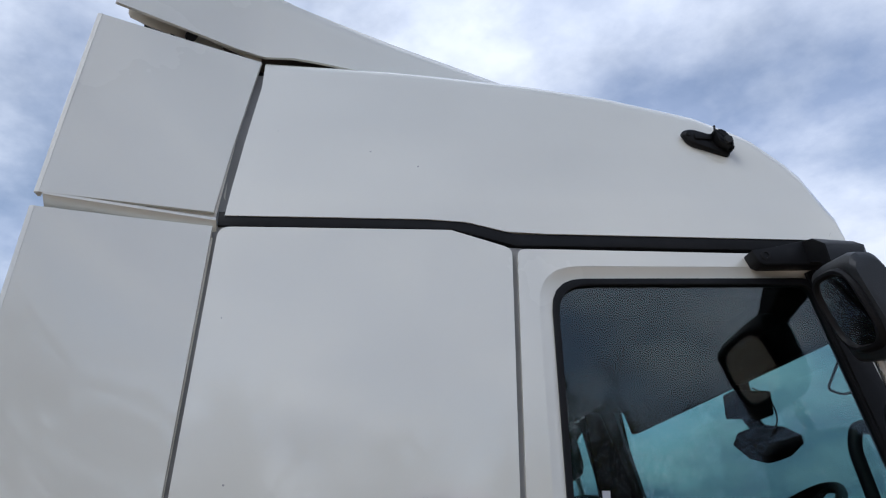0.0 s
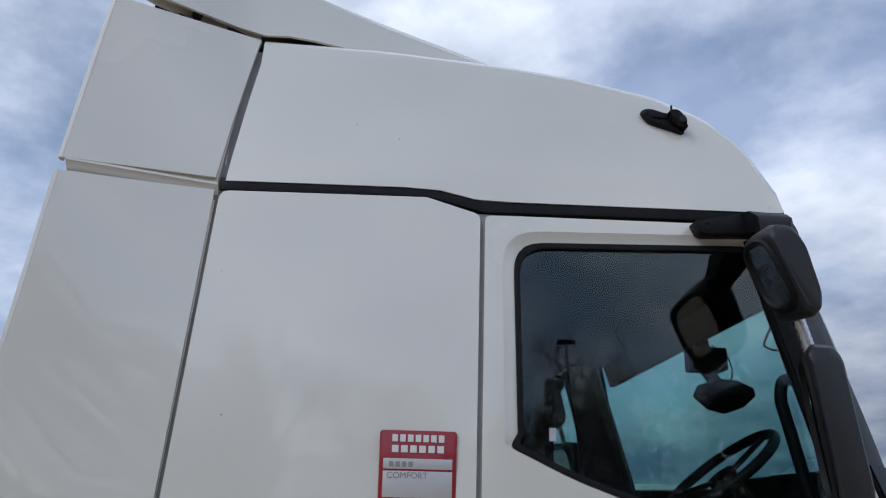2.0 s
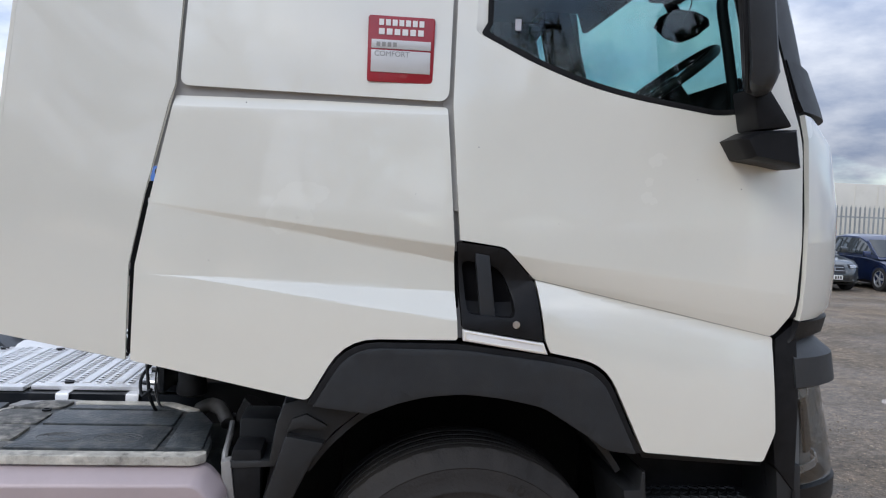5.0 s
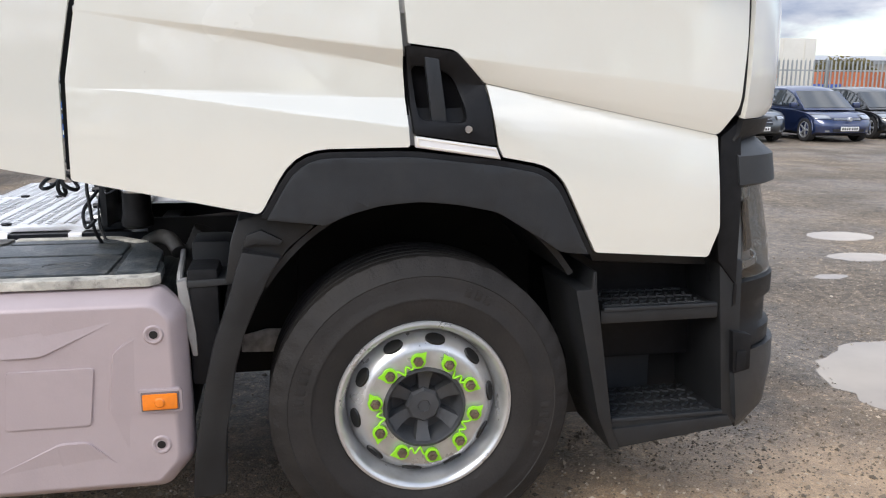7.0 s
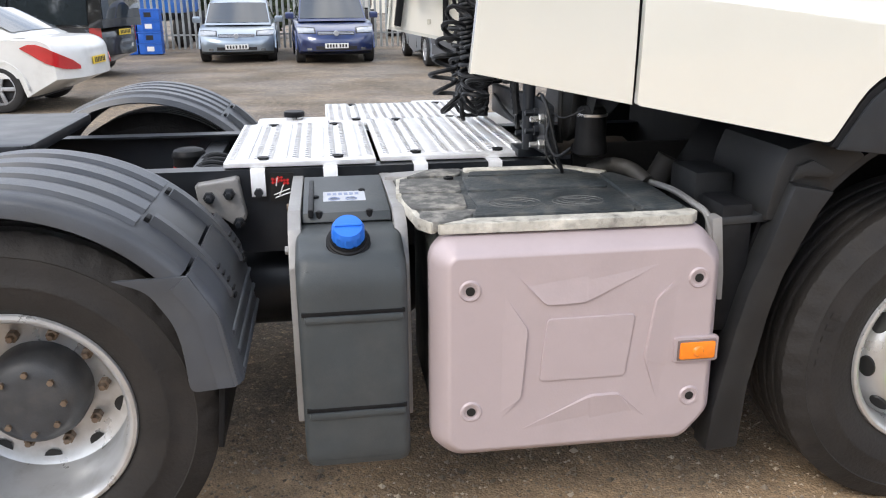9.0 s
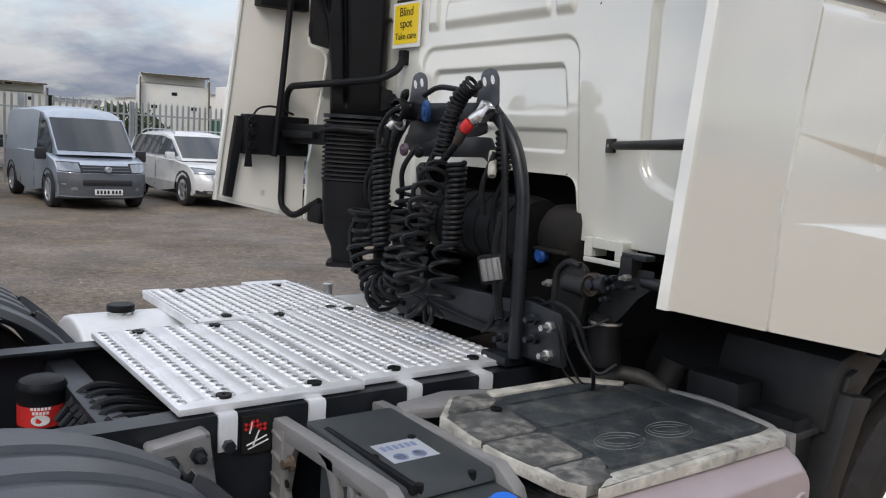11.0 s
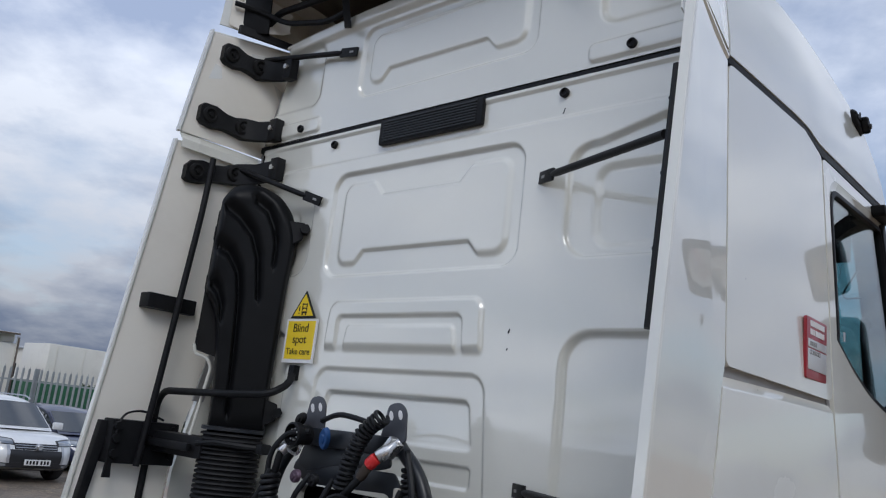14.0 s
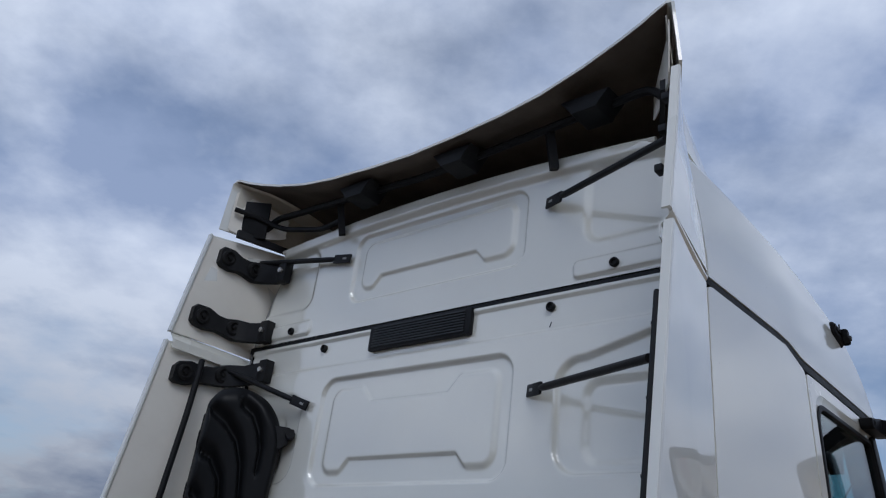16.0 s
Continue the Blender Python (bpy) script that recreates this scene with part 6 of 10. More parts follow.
# ---- additive tank with blue cap ----
FLUID = material("blue_grey_moulded_plastic", (0.046, 0.054, 0.058), 0.48, spread=0.12, scale=8, bump=0.1, bump_scale=240, dirt=(0.10, 0.10, 0.095), dirt_amount=0.35, dirt_scale=5)
addt = part("additive_tank", prismm([(0.070, 0.302), (0.052, 0.35), (0.052, 0.85), (0.085, 0.910), (0.19, 0.940), (0.62, 0.950), (0.62, 0.302)], "x", -1.896, -1.608, 0.036, seg=5), FLUID, truck, "dark grey plastic fluid tank with a blue cap")
# black strips put the grooves' shade on the face, above raised lips
for z in (0.768, 0.492):
    part("groove_strip", boxm(-1.886, -1.618, 0.0505, 0.062, z - 0.006, z + 0.005, 0.001), BLACKP, addt)
    part("tank_lip", boxm(-1.880, -1.622, 0.045, 0.062, z - 0.026, z - 0.006, 0.007), FLUID, addt)
capm = pose(-1.756, 0.128, 0.950, 34)
cap = lathem([(0.041, 0.0), (0.044, 0.006), (0.043, 0.034), (0.037, 0.045), (0.0, 0.047)], "z", (0, 0, 0), 40)
for v in cap.verts:
    if v.co.z < 0.040:
        a = math.atan2(v.co.y, v.co.x)
        v.co.xy *= 1 - 0.05 * max(0.0, math.cos(10 * a)) ** 2
cb = bmesh.new()
join(cb, cap, capm)
bluecap = part("filler_cap", cb, BLUECAP, addt, "bright blue plastic screw cap", angle=25)
cb = bmesh.new()
join(cb, lathem([(0.060, -0.060), (0.058, -0.014), (0.053, -0.012), (0.053, -0.008), (0.048, -0.006), (0.046, 0.0)], "z", (0, 0, 0), 24), capm)
part("filler_neck", cb, BLACKP, addt)
cb = bmesh.new()
join(cb, boxm(-0.034, 0.034, -0.004, 0.004, 0.044, 0.051, 0.002), capm)
part("cap_ridge", cb, BLUECAP, bluecap)
cover = part("tank_cover", prismm([(0.285, 0.948), (0.300, 0.972), (0.72, 0.984), (0.72, 0.962), (0.30, 0.943)], "x", -1.876, -1.630, 0.005), FLUID, truck, "black plastic cover over the fluid tank")
LABELG = material("faded_sticker", (0.44, 0.46, 0.50), 0.4, spread=0.12, scale=20)
tilt = pose(-1.755, 0.465, 0.9755, math.degrees(math.atan2(0.018, 0.49)))
lb = bmesh.new()
join(lb, boxm(-0.062, 0.062, -0.052, 0.052, -0.001, 0.0022), tilt)
label_plate = part("instruction_label", lb, LABELG, cover, "pale grey sticker with faint print")
BLUEINK = material("faded_blue_ink", (0.22, 0.27, 0.42), 0.5, spread=0.1)
cb = bmesh.new()
join(cb, boxm(-0.085, 0.085, -0.075, 0.072, -0.006, -0.0005, 0.003), tilt)
part("label_bezel", cb, FLUID, cover)
for i in range(6):
    lb = bmesh.new()
    join(lb, boxm(-0.050 + 0.0165 * i, -0.039 + 0.0165 * i, 0.012, 0.034, 0.0022, 0.003), tilt)
    part("label_mark", lb, BLUEINK, label_plate)
for sx in (-0.03, 0.02):
    lb = bmesh.new()
    join(lb, lathem([(0.018, 0.0022), (0.018, 0.0032), (0.013, 0.0032), (0.013, 0.0022)], "z", (sx, -0.028, 0), 20), tilt)
    part("label_mark", lb, BLUEINK, label_plate)
part("cover_rib", boxm(-1.86, -1.845, 0.28, 0.66, 0.962, 0.986, 0.004), BLACKP, cover)
for x, y in ((-1.83, 0.30), (-1.84, 0.46), (-1.69, 0.30), (-1.70, 0.52)):
    part("cover_bolt", lathem([(0.010, 0.950), (0.010, 0.978 + 0.037 * (y - 0.35)), (0.0, 0.982 + 0.037 * (y - 0.35))], "z", (x, y, 0), 8), BLACKP, cover)


def ladder_bracket(x, web):
    outer = [(0.82, 0.968), (0.66, 0.974), (0.30, 0.982), (0.235, 0.945), (0.185, 0.85), (0.165, 0.60), (0.165, 0.40)]
    inner = [(0.205, 0.40), (0.205, 0.60), (0.225, 0.83), (0.265, 0.905), (0.32, 0.938), (0.66, 0.930), (0.82, 0.925)]
    br = part("tank_carrier", prismm(outer + inner, "x", x - 0.018, x + 0.018, 0.005), CAST, truck, "grey cast aluminium carrier")
    if web:
        col = [(0.675, 0.965), (0.830, 0.955), (0.815, 0.42), (0.64, 0.42), (0.655, 0.60), (0.71, 0.70), (0.745, 0.80), (0.72, 0.90)]
        part("carrier_back", prismm(col, "x", x - 0.016, x + 0.004, 0.004), CAST, br)
        part("carrier_web", prismm([(0.600, 0.965), (0.545, 0.945), (0.515, 0.88), (0.508, 0.75), (0.490, 0.42), (0.468, 0.42), (0.482, 0.75), (0.490, 0.89), (0.515, 0.965)], "x", x - 0.018, x + 0.010, 0.003), CAST, br)
        part("carrier_web", prismm([(0.452, 0.965), (0.445, 0.42), (0.425, 0.42), (0.428, 0.965)], "x", x - 0.014, x + 0.010, 0.003), CAST, br)
        part("carrier_web", prismm([(0.480, 0.96), (0.430, 0.96), (0.430, 0.42), (0.480, 0.42)], "x", x + 0.004, x + 0.010, 0.001), CAST, br)
        for p, q, w in (((0.740, 0.690), (0.225, 0.840), 0.007), ((0.66, 0.648), (0.215, 0.800), 0.007), ((0.50, 0.942), (0.29, 0.945), 0.005), ((0.490, 0.925), (0.40, 0.960), 0.005), ((0.40, 0.925), (0.34, 0.965), 0.005), ((0.425, 0.905), (0.29, 0.925), 0.005),
                        ((0.61, 0.728), (0.58, 0.675), 0.005), ((0.40, 0.790), (0.35, 0.755), 0.005), ((0.35, 0.755), (0.30, 0.818), 0.005), ((0.69, 0.54), (0.20, 0.66), 0.007)):
            d = Vector((0, q[0] - p[0], q[1] - p[1]))
            m = Matrix.Translation((x - 0.004, (p[0] + q[0]) / 2, (p[1] + q[1]) / 2)) @ d.to_track_quat("Y", "X").to_matrix().to_4x4()
            part("carrier_rib", obox(bmesh.new(), m, 0.026, d.length, w * 2, 0.003), CAST, br)
        for k in range(7):
            part("carrier_rib", obox(bmesh.new(), pose(x - 0.018, 0.79, 0.93 - 0.055 * k, 12), 0.012, 0.055, 0.008, 0.002), CAST, br)
        part("carrier_rib", boxm(x - 0.022, x - 0.012, 0.758, 0.768, 0.46, 0.95, 0.003), CAST, br)
        for y, z in ((0.715, 0.885), (0.715, 0.762), (0.452, 0.820)):
            part("carrier_bolt", lathem([(0.022, x - 0.014), (0.022, x - 0.020), (0.014, x - 0.022), (0.013, x - 0.040), (0.0, x - 0.041)], "x", (0, y, z), 8), NUT if y > 0.6 else CAST, br)
        part("carrier_hole", lathem([(0.011, x - 0.0175), (0.011, x - 0.0150)], "x", (0, 0.735, 0.825), 12), SHADEP, br)
    return br


ladder_bracket(-1.898, True)
ladder_bracket(-1.608, False)

# ---- chassis ----
for y, s in ((0.835, 1), (1.665, -1)):
    prof = [(y, 0.70), (y + s * 0.075, 0.70), (y + s * 0.075, 0.708), (y + s * 0.008, 0.708), (y + s * 0.008, 0.982), (y + s * 0.075, 0.982), (y + s * 0.075, 0.990), (y, 0.990)]
    part("chassis_rail", prismm(prof, "x", -5.6, -0.2), FRAME, truck, "dark grey painted steel chassis rail")
for x in (-0.95, -2.25, -3.2, -4.4, -5.4):
    part("cross_member", boxm(x - 0.04, x + 0.04, 0.85, 1.65, 0.72, 0.95, 0.01), FRAME, truck)
part("rear_axle", boxm(-2.70, -2.54, 0.36, 2.14, 0.43, 0.59, 0.03), FRAME, truck)
part("prop_shaft", sweepm([(-0.9, 1.25, 0.70), (-4.2, 1.25, 0.62)], 0.055, 14), FRAME, truck)
part("fifth_wheel", prismm(arc_outline([(-2.75, 0.86), (-2.75, 1.64), (-3.5, 1.66), (-3.8, 1.40), (-3.45, 1.28), (-3.45, 1.22), (-3.8, 1.10), (-3.5, 0.84)], 0.05), "z", 1.05, 1.09, 0.01), FRAME, truck, "dark greasy fifth wheel plate")
part("fifth_wheel_mount", boxm(-3.3, -3.0, 0.86, 1.64, 0.985, 1.05, 0.01), FRAME, truck)
# catwalk plates with raised grips


def catwalk(x0, x1, y0, y1, z, ribs, name="catwalk_plate", holes=False):
    pl = part(name, boxm(x0, x1, y0, y1, z - 0.018, z, 0.004), ALU, truck, "silver aluminium tread plate with raised grips")
    n = int((x1 - x0) / 0.040)
    bv, bf = [], []
    for i in range(n):
        x = x0 + (x1 - x0) * (i + 0.5) / n
        if ribs and i % 3 == 1:
            part("plate_rib", boxm(x - 0.016, x + 0.016, y0 + 0.05, y1 - 0.03, z - 0.002, z + 0.006, 0.004), ALU, pl)
            continue
        m = int((y1 - y0 - 0.05) / 0.036)
        for j in range(m):
            y = y0 + 0.03 + (y1 - y0 - 0.05) * (j + 0.5 + 0.25 * (i % 2)) / m
            base = len(bv)
            for r, h in ((0.0150, 0.0), (0.0125, 0.0048), (0.0100, 0.0050)):
                for k in range(10):
                    a = 2 * math.pi * k / 10
                    bv.append((x + r * math.cos(a), y + r * math.sin(a), z + h))
            for ring in range(2):
                for k in range(10):
                    a, b = base + ring * 10 + k, base + ring * 10 + (k + 1) % 10
                    bf.append((a, b, b + 10, a + 10))
            if not holes:
                bf.append(tuple(base + 20 + k for k in range(10)))
    me = bpy.data.meshes.new("grip_relief")
    me.from_pydata(bv, [], bf)
    for p in me.polygons:
        p.use_smooth = True
    me.materials.append(ALU)
    gb = new("grip_relief", me)
    gb.parent = pl
    tagged(gb, kind="stuff")
    if holes:
        me2 = bpy.data.meshes.new("perforation")
        v2, f2 = [], []
        for base in range(0, len(bv), 30):
            c = Vector(bv[base + 25]).lerp(Vector(bv[base + 20]), 0.5)
            o = len(v2)
            v2 += [(c.x + 0.0108 * math.cos(2 * math.pi * k / 8), c.y + 0.0108 * math.sin(2 * math.pi * k / 8), z + 0.0008) for k in range(8)]
            f2.append(tuple(range(o, o + 8)))
        me2.from_pydata(v2, [], f2)
        me2.materials.append(FRAME)
        gh = new("perforation", me2)
        gh.parent = pl
        tagged(gh, kind="stuff")
    for x in (x0 + 0.13, x1 - 0.13):
        for y in (y0 + 0.05, y1 - 0.06):
            part("plate_clip", lathem([(0.020, z), (0.020, z + 0.008), (0.006, z + 0.008), (0.006, z + 0.003)], "z", (x, y, 0), 12), BLACKP, pl, "black rubber plug")
    return pl


catwalk(-2.146, -1.632, 0.850, 1.690, 1.012, True, holes=True)
catwalk(-1.616, -1.060, 0.880, 1.770, 1.012, True, holes=True)
far_plate = catwalk(-1.790, -1.100, 1.735, 2.345, 1.006, False, holes=True)
part("plate_fold", boxm(-1.795, -1.775, 1.735, 2.345, 0.975, 1.006, 0.004), ALU, far_plate)
part("plate_tab", boxm(-1.34, -1.12, 2.34, 2.42, 0.988, 1.006, 0.004), ALU, far_plate)
part("plate_tab", boxm(-1.79, -1.68, 2.34, 2.37, 0.988, 1.006, 0.004), ALU, far_plate)
for x in (-2.033, -1.79, -1.48, -1.218):
    st = part("plate_strap", prismm([(0.90, 0.994), (0.828, 0.994), (0.822, 0.985), (0.822, 0.900), (0.829, 0.900), (0.830, 0.986), (0.90, 0.9905)], "x", x - 0.024, x + 0.024), ALU, truck, "bent silver metal strap")
    part("strap_bolt", lathem([(0.016, 0.805), (0.016, 0.832)], "y", (x, 0, 0.915), 6), FRAME, st)
# warning sticker on the rail
stk = part("warning_sticker", boxm(-1.995, -1.915, 0.8275, 0.836, 0.880, 0.978), INK, truck, "black warning sticker with red and white pictogram")
for dx, dz, s in ((0.016, 0.068, 0.016), (0.034, 0.074, 0.016), (0.054, 0.064, 0.016)):
    for r in (45, -45):
        part("pictogram_cross", obox(bmesh.new(), Matrix.Translation((-1.995 + dx, 0.8265, 0.883 + dz)) @ Matrix.Rotation(radians(r), 4, "Y"), s * 1.5, 0.001, s * 0.5), REDP, stk)
for a, b in (((0.012, 0.02), (0.066, 0.040)), ((0.016, 0.010), (0.070, 0.028)), ((0.030, 0.018), (0.045, 0.055)), ((0.020, 0.05), (0.026, 0.08))):
    part("pictogram_line", sweepm([(-1.995 + a[0], 0.8268, 0.883 + a[1]), (-1.995 + b[0], 0.8268, 0.883 + b[1])], 0.0022, 5), PRINT, stk)
# cast bracket and bolts beside the guard
brk = part("guard_bracket", prismm(arc_outline([(-2.235, 0.955), (-2.095, 0.975), (-2.085, 0.90), (-2.075, 0.84), (-2.10, 0.80), (-2.15, 0.84), (-2.225, 0.88)], 0.012), "y", 0.775, 0.834, 0.008), CAST, truck, "grey cast bracket with bolts")
for x, z in ((-2.19, 0.915), (-2.125, 0.925), (-2.10, 0.825)):
    part("bracket_bolt", lathem([(0.020, 0.776), (0.020, 0.762), (0.012, 0.760), (0.010, 0.735), (0.0, 0.733)], "y", (x, 0, z), 6), FRAME, brk)
part("guard_tube", sweepm([(-2.16, 0.80, 0.80), (-2.16, 0.20, 0.80)], 0.025, 10), FRAME, brk)
# added drum keeps the space below the rail dark
part("rail_filler", lathem([(0.05, -2.46), (0.13, -2.43), (0.165, -2.38), (0.165, -1.52), (0.13, -1.47), (0.05, -1.44)], "x", (0, 1.06, 0.52), 28), FRAME, truck, "added dark drum hiding the ground under the chassis")
# oil filter and hoses between the rails
FC = (-2.342, 1.395, 0)
filt = part("oil_filter", lathem([(0.058, 0.74), (0.063, 0.75), (0.063, 0.845)], "z", FC, 32), BLACKP, truck, "black and red oil filter canister")
part("filter_band", lathem([(0.0635, 0.845), (0.0635, 0.902)], "z", FC, 32), REDP, filt, "red printed band")
part("filter_top", lathem([(0.063, 0.902), (0.063, 0.935), (0.066, 0.940), (0.066, 0.948), (0.058, 0.964), (0.045, 0.970), (0.0, 0.971)], "z", FC, 32), BLACKP, filt)


def on_filter(turn, z, out=0.0634):
    return Matrix.Translation(FC) @ Matrix.Rotation(radians(turn), 4, "Z") @ Matrix.Translation((out, 0, z))


for k, n in enumerate((6, 5)):
    for j in range(n):
        part("filter_mark", obox(bmesh.new(), on_filter(-104 + (j - n / 2 + 0.5) * 8, 0.898 - 0.012 * k), 0.0016, 0.0065, 0.008), PRINT, filt)
mk = bmesh.new()
ring = lathem([(0.024, 0.0), (0.024, 0.0022), (0.018, 0.0022), (0.018, 0.0)], "x", (0, 0, 0), 28)
for v in ring.verts:
    v.co.z *= 0.62
    v.co.x -= 7.0 * v.co.y ** 2
join(mk, ring, on_filter(-104, 0.866, 0.0638))
part("filter_mark", mk, PRINT, filt)
part("filter_base", boxm(-2.45, -2.24, 1.20, 1.50, 0.70, 0.765, 0.02), BLACKP, truck)
for k in range(6):
    y = 1.02 + 0.05 * k
    pts = rounded([(-2.33, y, 0.88), (-2.25, y + 0.02, 0.95 + 0.01 * (k % 3)), (-2.12, y + 0.05, 0.93), (-2.0, y + 0.1, 0.86)], 0.05)
    part("valve_hose", sweepm(pts, 0.011, 8), HOSE, truck)
    part("hose_fitting", sweepm([(-2.30, y, 0.91), (-2.25, y + 0.012, 0.945)], 0.017, 8), BLACKP, truck)
part("corrugated_hose", sweepm([(-2.34 + 0.03 * math.sin(i * 0.15) + 0.0085 * i, 0.94 + 0.002 * i, 0.90 + 0.03 * math.sin(i * 0.08)) for i in range(40)], [0.018 + 0.003 * (i % 2) for i in range(40)], 10), HOSE, truck)
part("valve_block", boxm(-2.16, -2.02, 0.92, 1.05, 0.90, 0.945, 0.01), STEEL, truck)
# far side tank and its cap
TANKALU = material("pale_brushed_aluminium", (0.80, 0.81, 0.82), 0.5, metal=0.3, spread=0.05, scale=6, dirt=(0.45, 0.43, 0.40), dirt_amount=0.3, dirt_scale=5)
drum = [(2.10 + 0.36 * math.cos(math.pi * i / 16) , 0.66 + 0.315 * math.sin(math.pi * i / 16)) for i in range(17)] + [(1.74, 0.45), (1.80, 0.38), (2.40, 0.38), (2.46, 0.45)]
ft = part("far_tank", prismm(drum, "x", -2.12, -0.80, 0.02, seg=3), TANKALU, truck, "pale aluminium drum tank on the far rail")
part("filler_neck", lathem([(0.040, 0.95), (0.040, 0.985)], "z", (-1.945, 2.10, 0), 24), STEEL, ft)
part("filler_cap", lathem([(0.050, 0.985), (0.050, 1.006), (0.046, 1.010), (0.0, 1.010)], "z", (-1.945, 2.10, 0), 24), BLACKP, ft)
part("filler_cap", lathem([(0.022, 0.94), (0.022, 1.02), (0.0, 1.022)], "z", (-1.02, 2.20, 0), 16), STEEL, ft)
# rear mudguards: a ribbed arch, and a front piece with straps, ridges and a side skirt
def guard_point(s, out=0.0):
    """s runs from the rear foot (degrees of the arch) to 28, then down the straight front, 1 a centimetre."""
    if s >= 28:
        return -2.62 + (0.600 + out) * math.cos(radians(s)), 0.525 + (0.600 + out) * math.sin(radians(s))
    k = (28 - s) / 21.0
    return -2.090 + out * 0.95 + 0.036 * k, 0.807 + 0.28 * out * (1 - k) - 0.208 * k


def guard_sheet(s0, s1, n, across):
    return loftm([[(guard_point(s0 + (s1 - s0) * i / n, d)[0], y, guard_point(s0 + (s1 - s0) * i / n, d)[1]) for i in range(n + 1)] for y, d in across], caps=False)


for far in (False, True):
    flip = mirrored if far else (lambda bm: bm)
    g = new("rear_mudguard")
    g.parent = truck
    g["label"] = "ribbed dark grey plastic mudguard"
    edge = ((0.020, -0.055), (0.021, -0.022), (0.030, -0.008), (0.050, 0.0), (0.57, 0.0), (0.605, -0.006), (0.62, -0.03))
    part("guard_shell", flip(thicken(guard_sheet(39.8, 172, 40, edge), 0.010)), GUARD, g)
    front = part("front_piece", flip(thicken(guard_sheet(39.0, 7, 24, [(y, d + 0.003) for y, d in edge]), 0.010)), GUARD, g)
    for ya, yb in ((0.085, 0.150), (0.205, 0.275), (0.335, 0.405), (0.465, 0.530)):
        bm = guard_sheet(55, 168, 34, ((ya - 0.010, -0.004), (ya, 0.011), (yb, 0.011), (yb + 0.010, -0.004)))
        bm.edges.ensure_lookup_table()
        bmesh.ops.holes_fill(bm, edges=[ed for ed in bm.edges if ed.is_boundary], sides=4)
        part("guard_rib", flip(bm), GUARD, g)
    for ya in (0.175, 0.475):
        bm = guard_sheet(52.5, 26, 14, ((ya - 0.021, -0.002), (ya - 0.016, 0.024), (ya + 0.016, 0.024), (ya + 0.021, -0.002)))
        strap = part("guard_strap", flip(thicken(bm, 0.004)), GUARD, front)
        x, z = guard_point(53.5, 0.004)
        part("strap_pocket", flip(obox(bmesh.new(), Matrix.Translation((x, ya, z)) @ Matrix.Rotation(radians(-53), 4, "Y"), 0.016, 0.040, 0.014, 0.004)), BLACKP, strap)
        for k in range(5):
            x, z = guard_point(33.5 - 2.0 * k, 0.026)
            part("strap_slot", flip(obox(bmesh.new(), Matrix.Translation((x, ya + 0.006, z)) @ Matrix.Rotation(radians(-30), 4, "Y"), 0.008, 0.036, 0.007, 0.002)), BLACKP, strap)
    for z in (0.728, 0.675, 0.622):
        k = 28 - 21 * (0.807 - z) / 0.208
        x = guard_point(k, 0.016)[0]
        part("front_ridge", flip(prismm([(x - 0.018, z - 0.022), (x + 0.002, z - 0.014), (x + 0.006, z - 0.002), (x + 0.002, z + 0.003), (x - 0.018, z + 0.005)], "y", 0.075, 0.585)), GUARD, front)
    skirt = arc_outline([(-2.330, 0.898), (-2.150, 0.902), (-2.096, 0.812), (-2.083, 0.785), (-2.052, 0.598), (-2.173, 0.588), (-2.180, 0.711), (-2.196, 0.779), (-2.250, 0.866)], [0, 0, 0.03, 0.02, 0.012, 0.025, 0.03, 0.03, 0.03])
    part("side_skirt", flip(prismm(skirt, "y", 0.016, 0.026, 0.003)), GUARD, front)
    part("guard_flap", flip(prismm([(-2.105, 0.61), (-2.090, 0.61), (-2.11, 0.40), (-2.125, 0.40)], "y", 0.06, 0.60, 0.003)), BLACKP, g)

# ---- airline bridge behind the cab ----
XB = -1.10
bridge = new("airline_bridge")
bridge.parent = truck
bridge["label"] = "dark grey steel airline bridge with couplings"
for pts in ([(XB, 0.835, 1.03), (XB, 0.850, 1.55), (XB, 0.905, 1.70), (XB, 1.03, 1.80)], [(XB, 1.66, 1.03), (XB, 1.645, 1.50), (XB, 1.60, 1.68), (XB, 1.48, 1.79)]):
    part("bridge_post", sweepm(rounded(pts, 0.10, 8), 0.023, 12), FRAME, bridge)
part("bridge_bar", boxm(XB - 0.02, XB + 0.02, 1.02, 1.50, 1.755, 1.815, 0.006), FRAME, bridge)
part("bridge_plate", prismm(arc_outline([(1.06, 1.77), (1.47, 1.76), (1.50, 1.69), (1.44, 1.665), (1.30, 1.70), (1.10, 1.705), (1.04, 1.72)], 0.02), "x", XB - 0.006, XB + 0.006, 0.002), FRAME, bridge)
EARG = material("blue_grey_steel", (0.065, 0.070, 0.085), 0.4, spread=0.15, scale=14, dirt=(0.12, 0.11, 0.10), dirt_amount=0.3, dirt_scale=8)
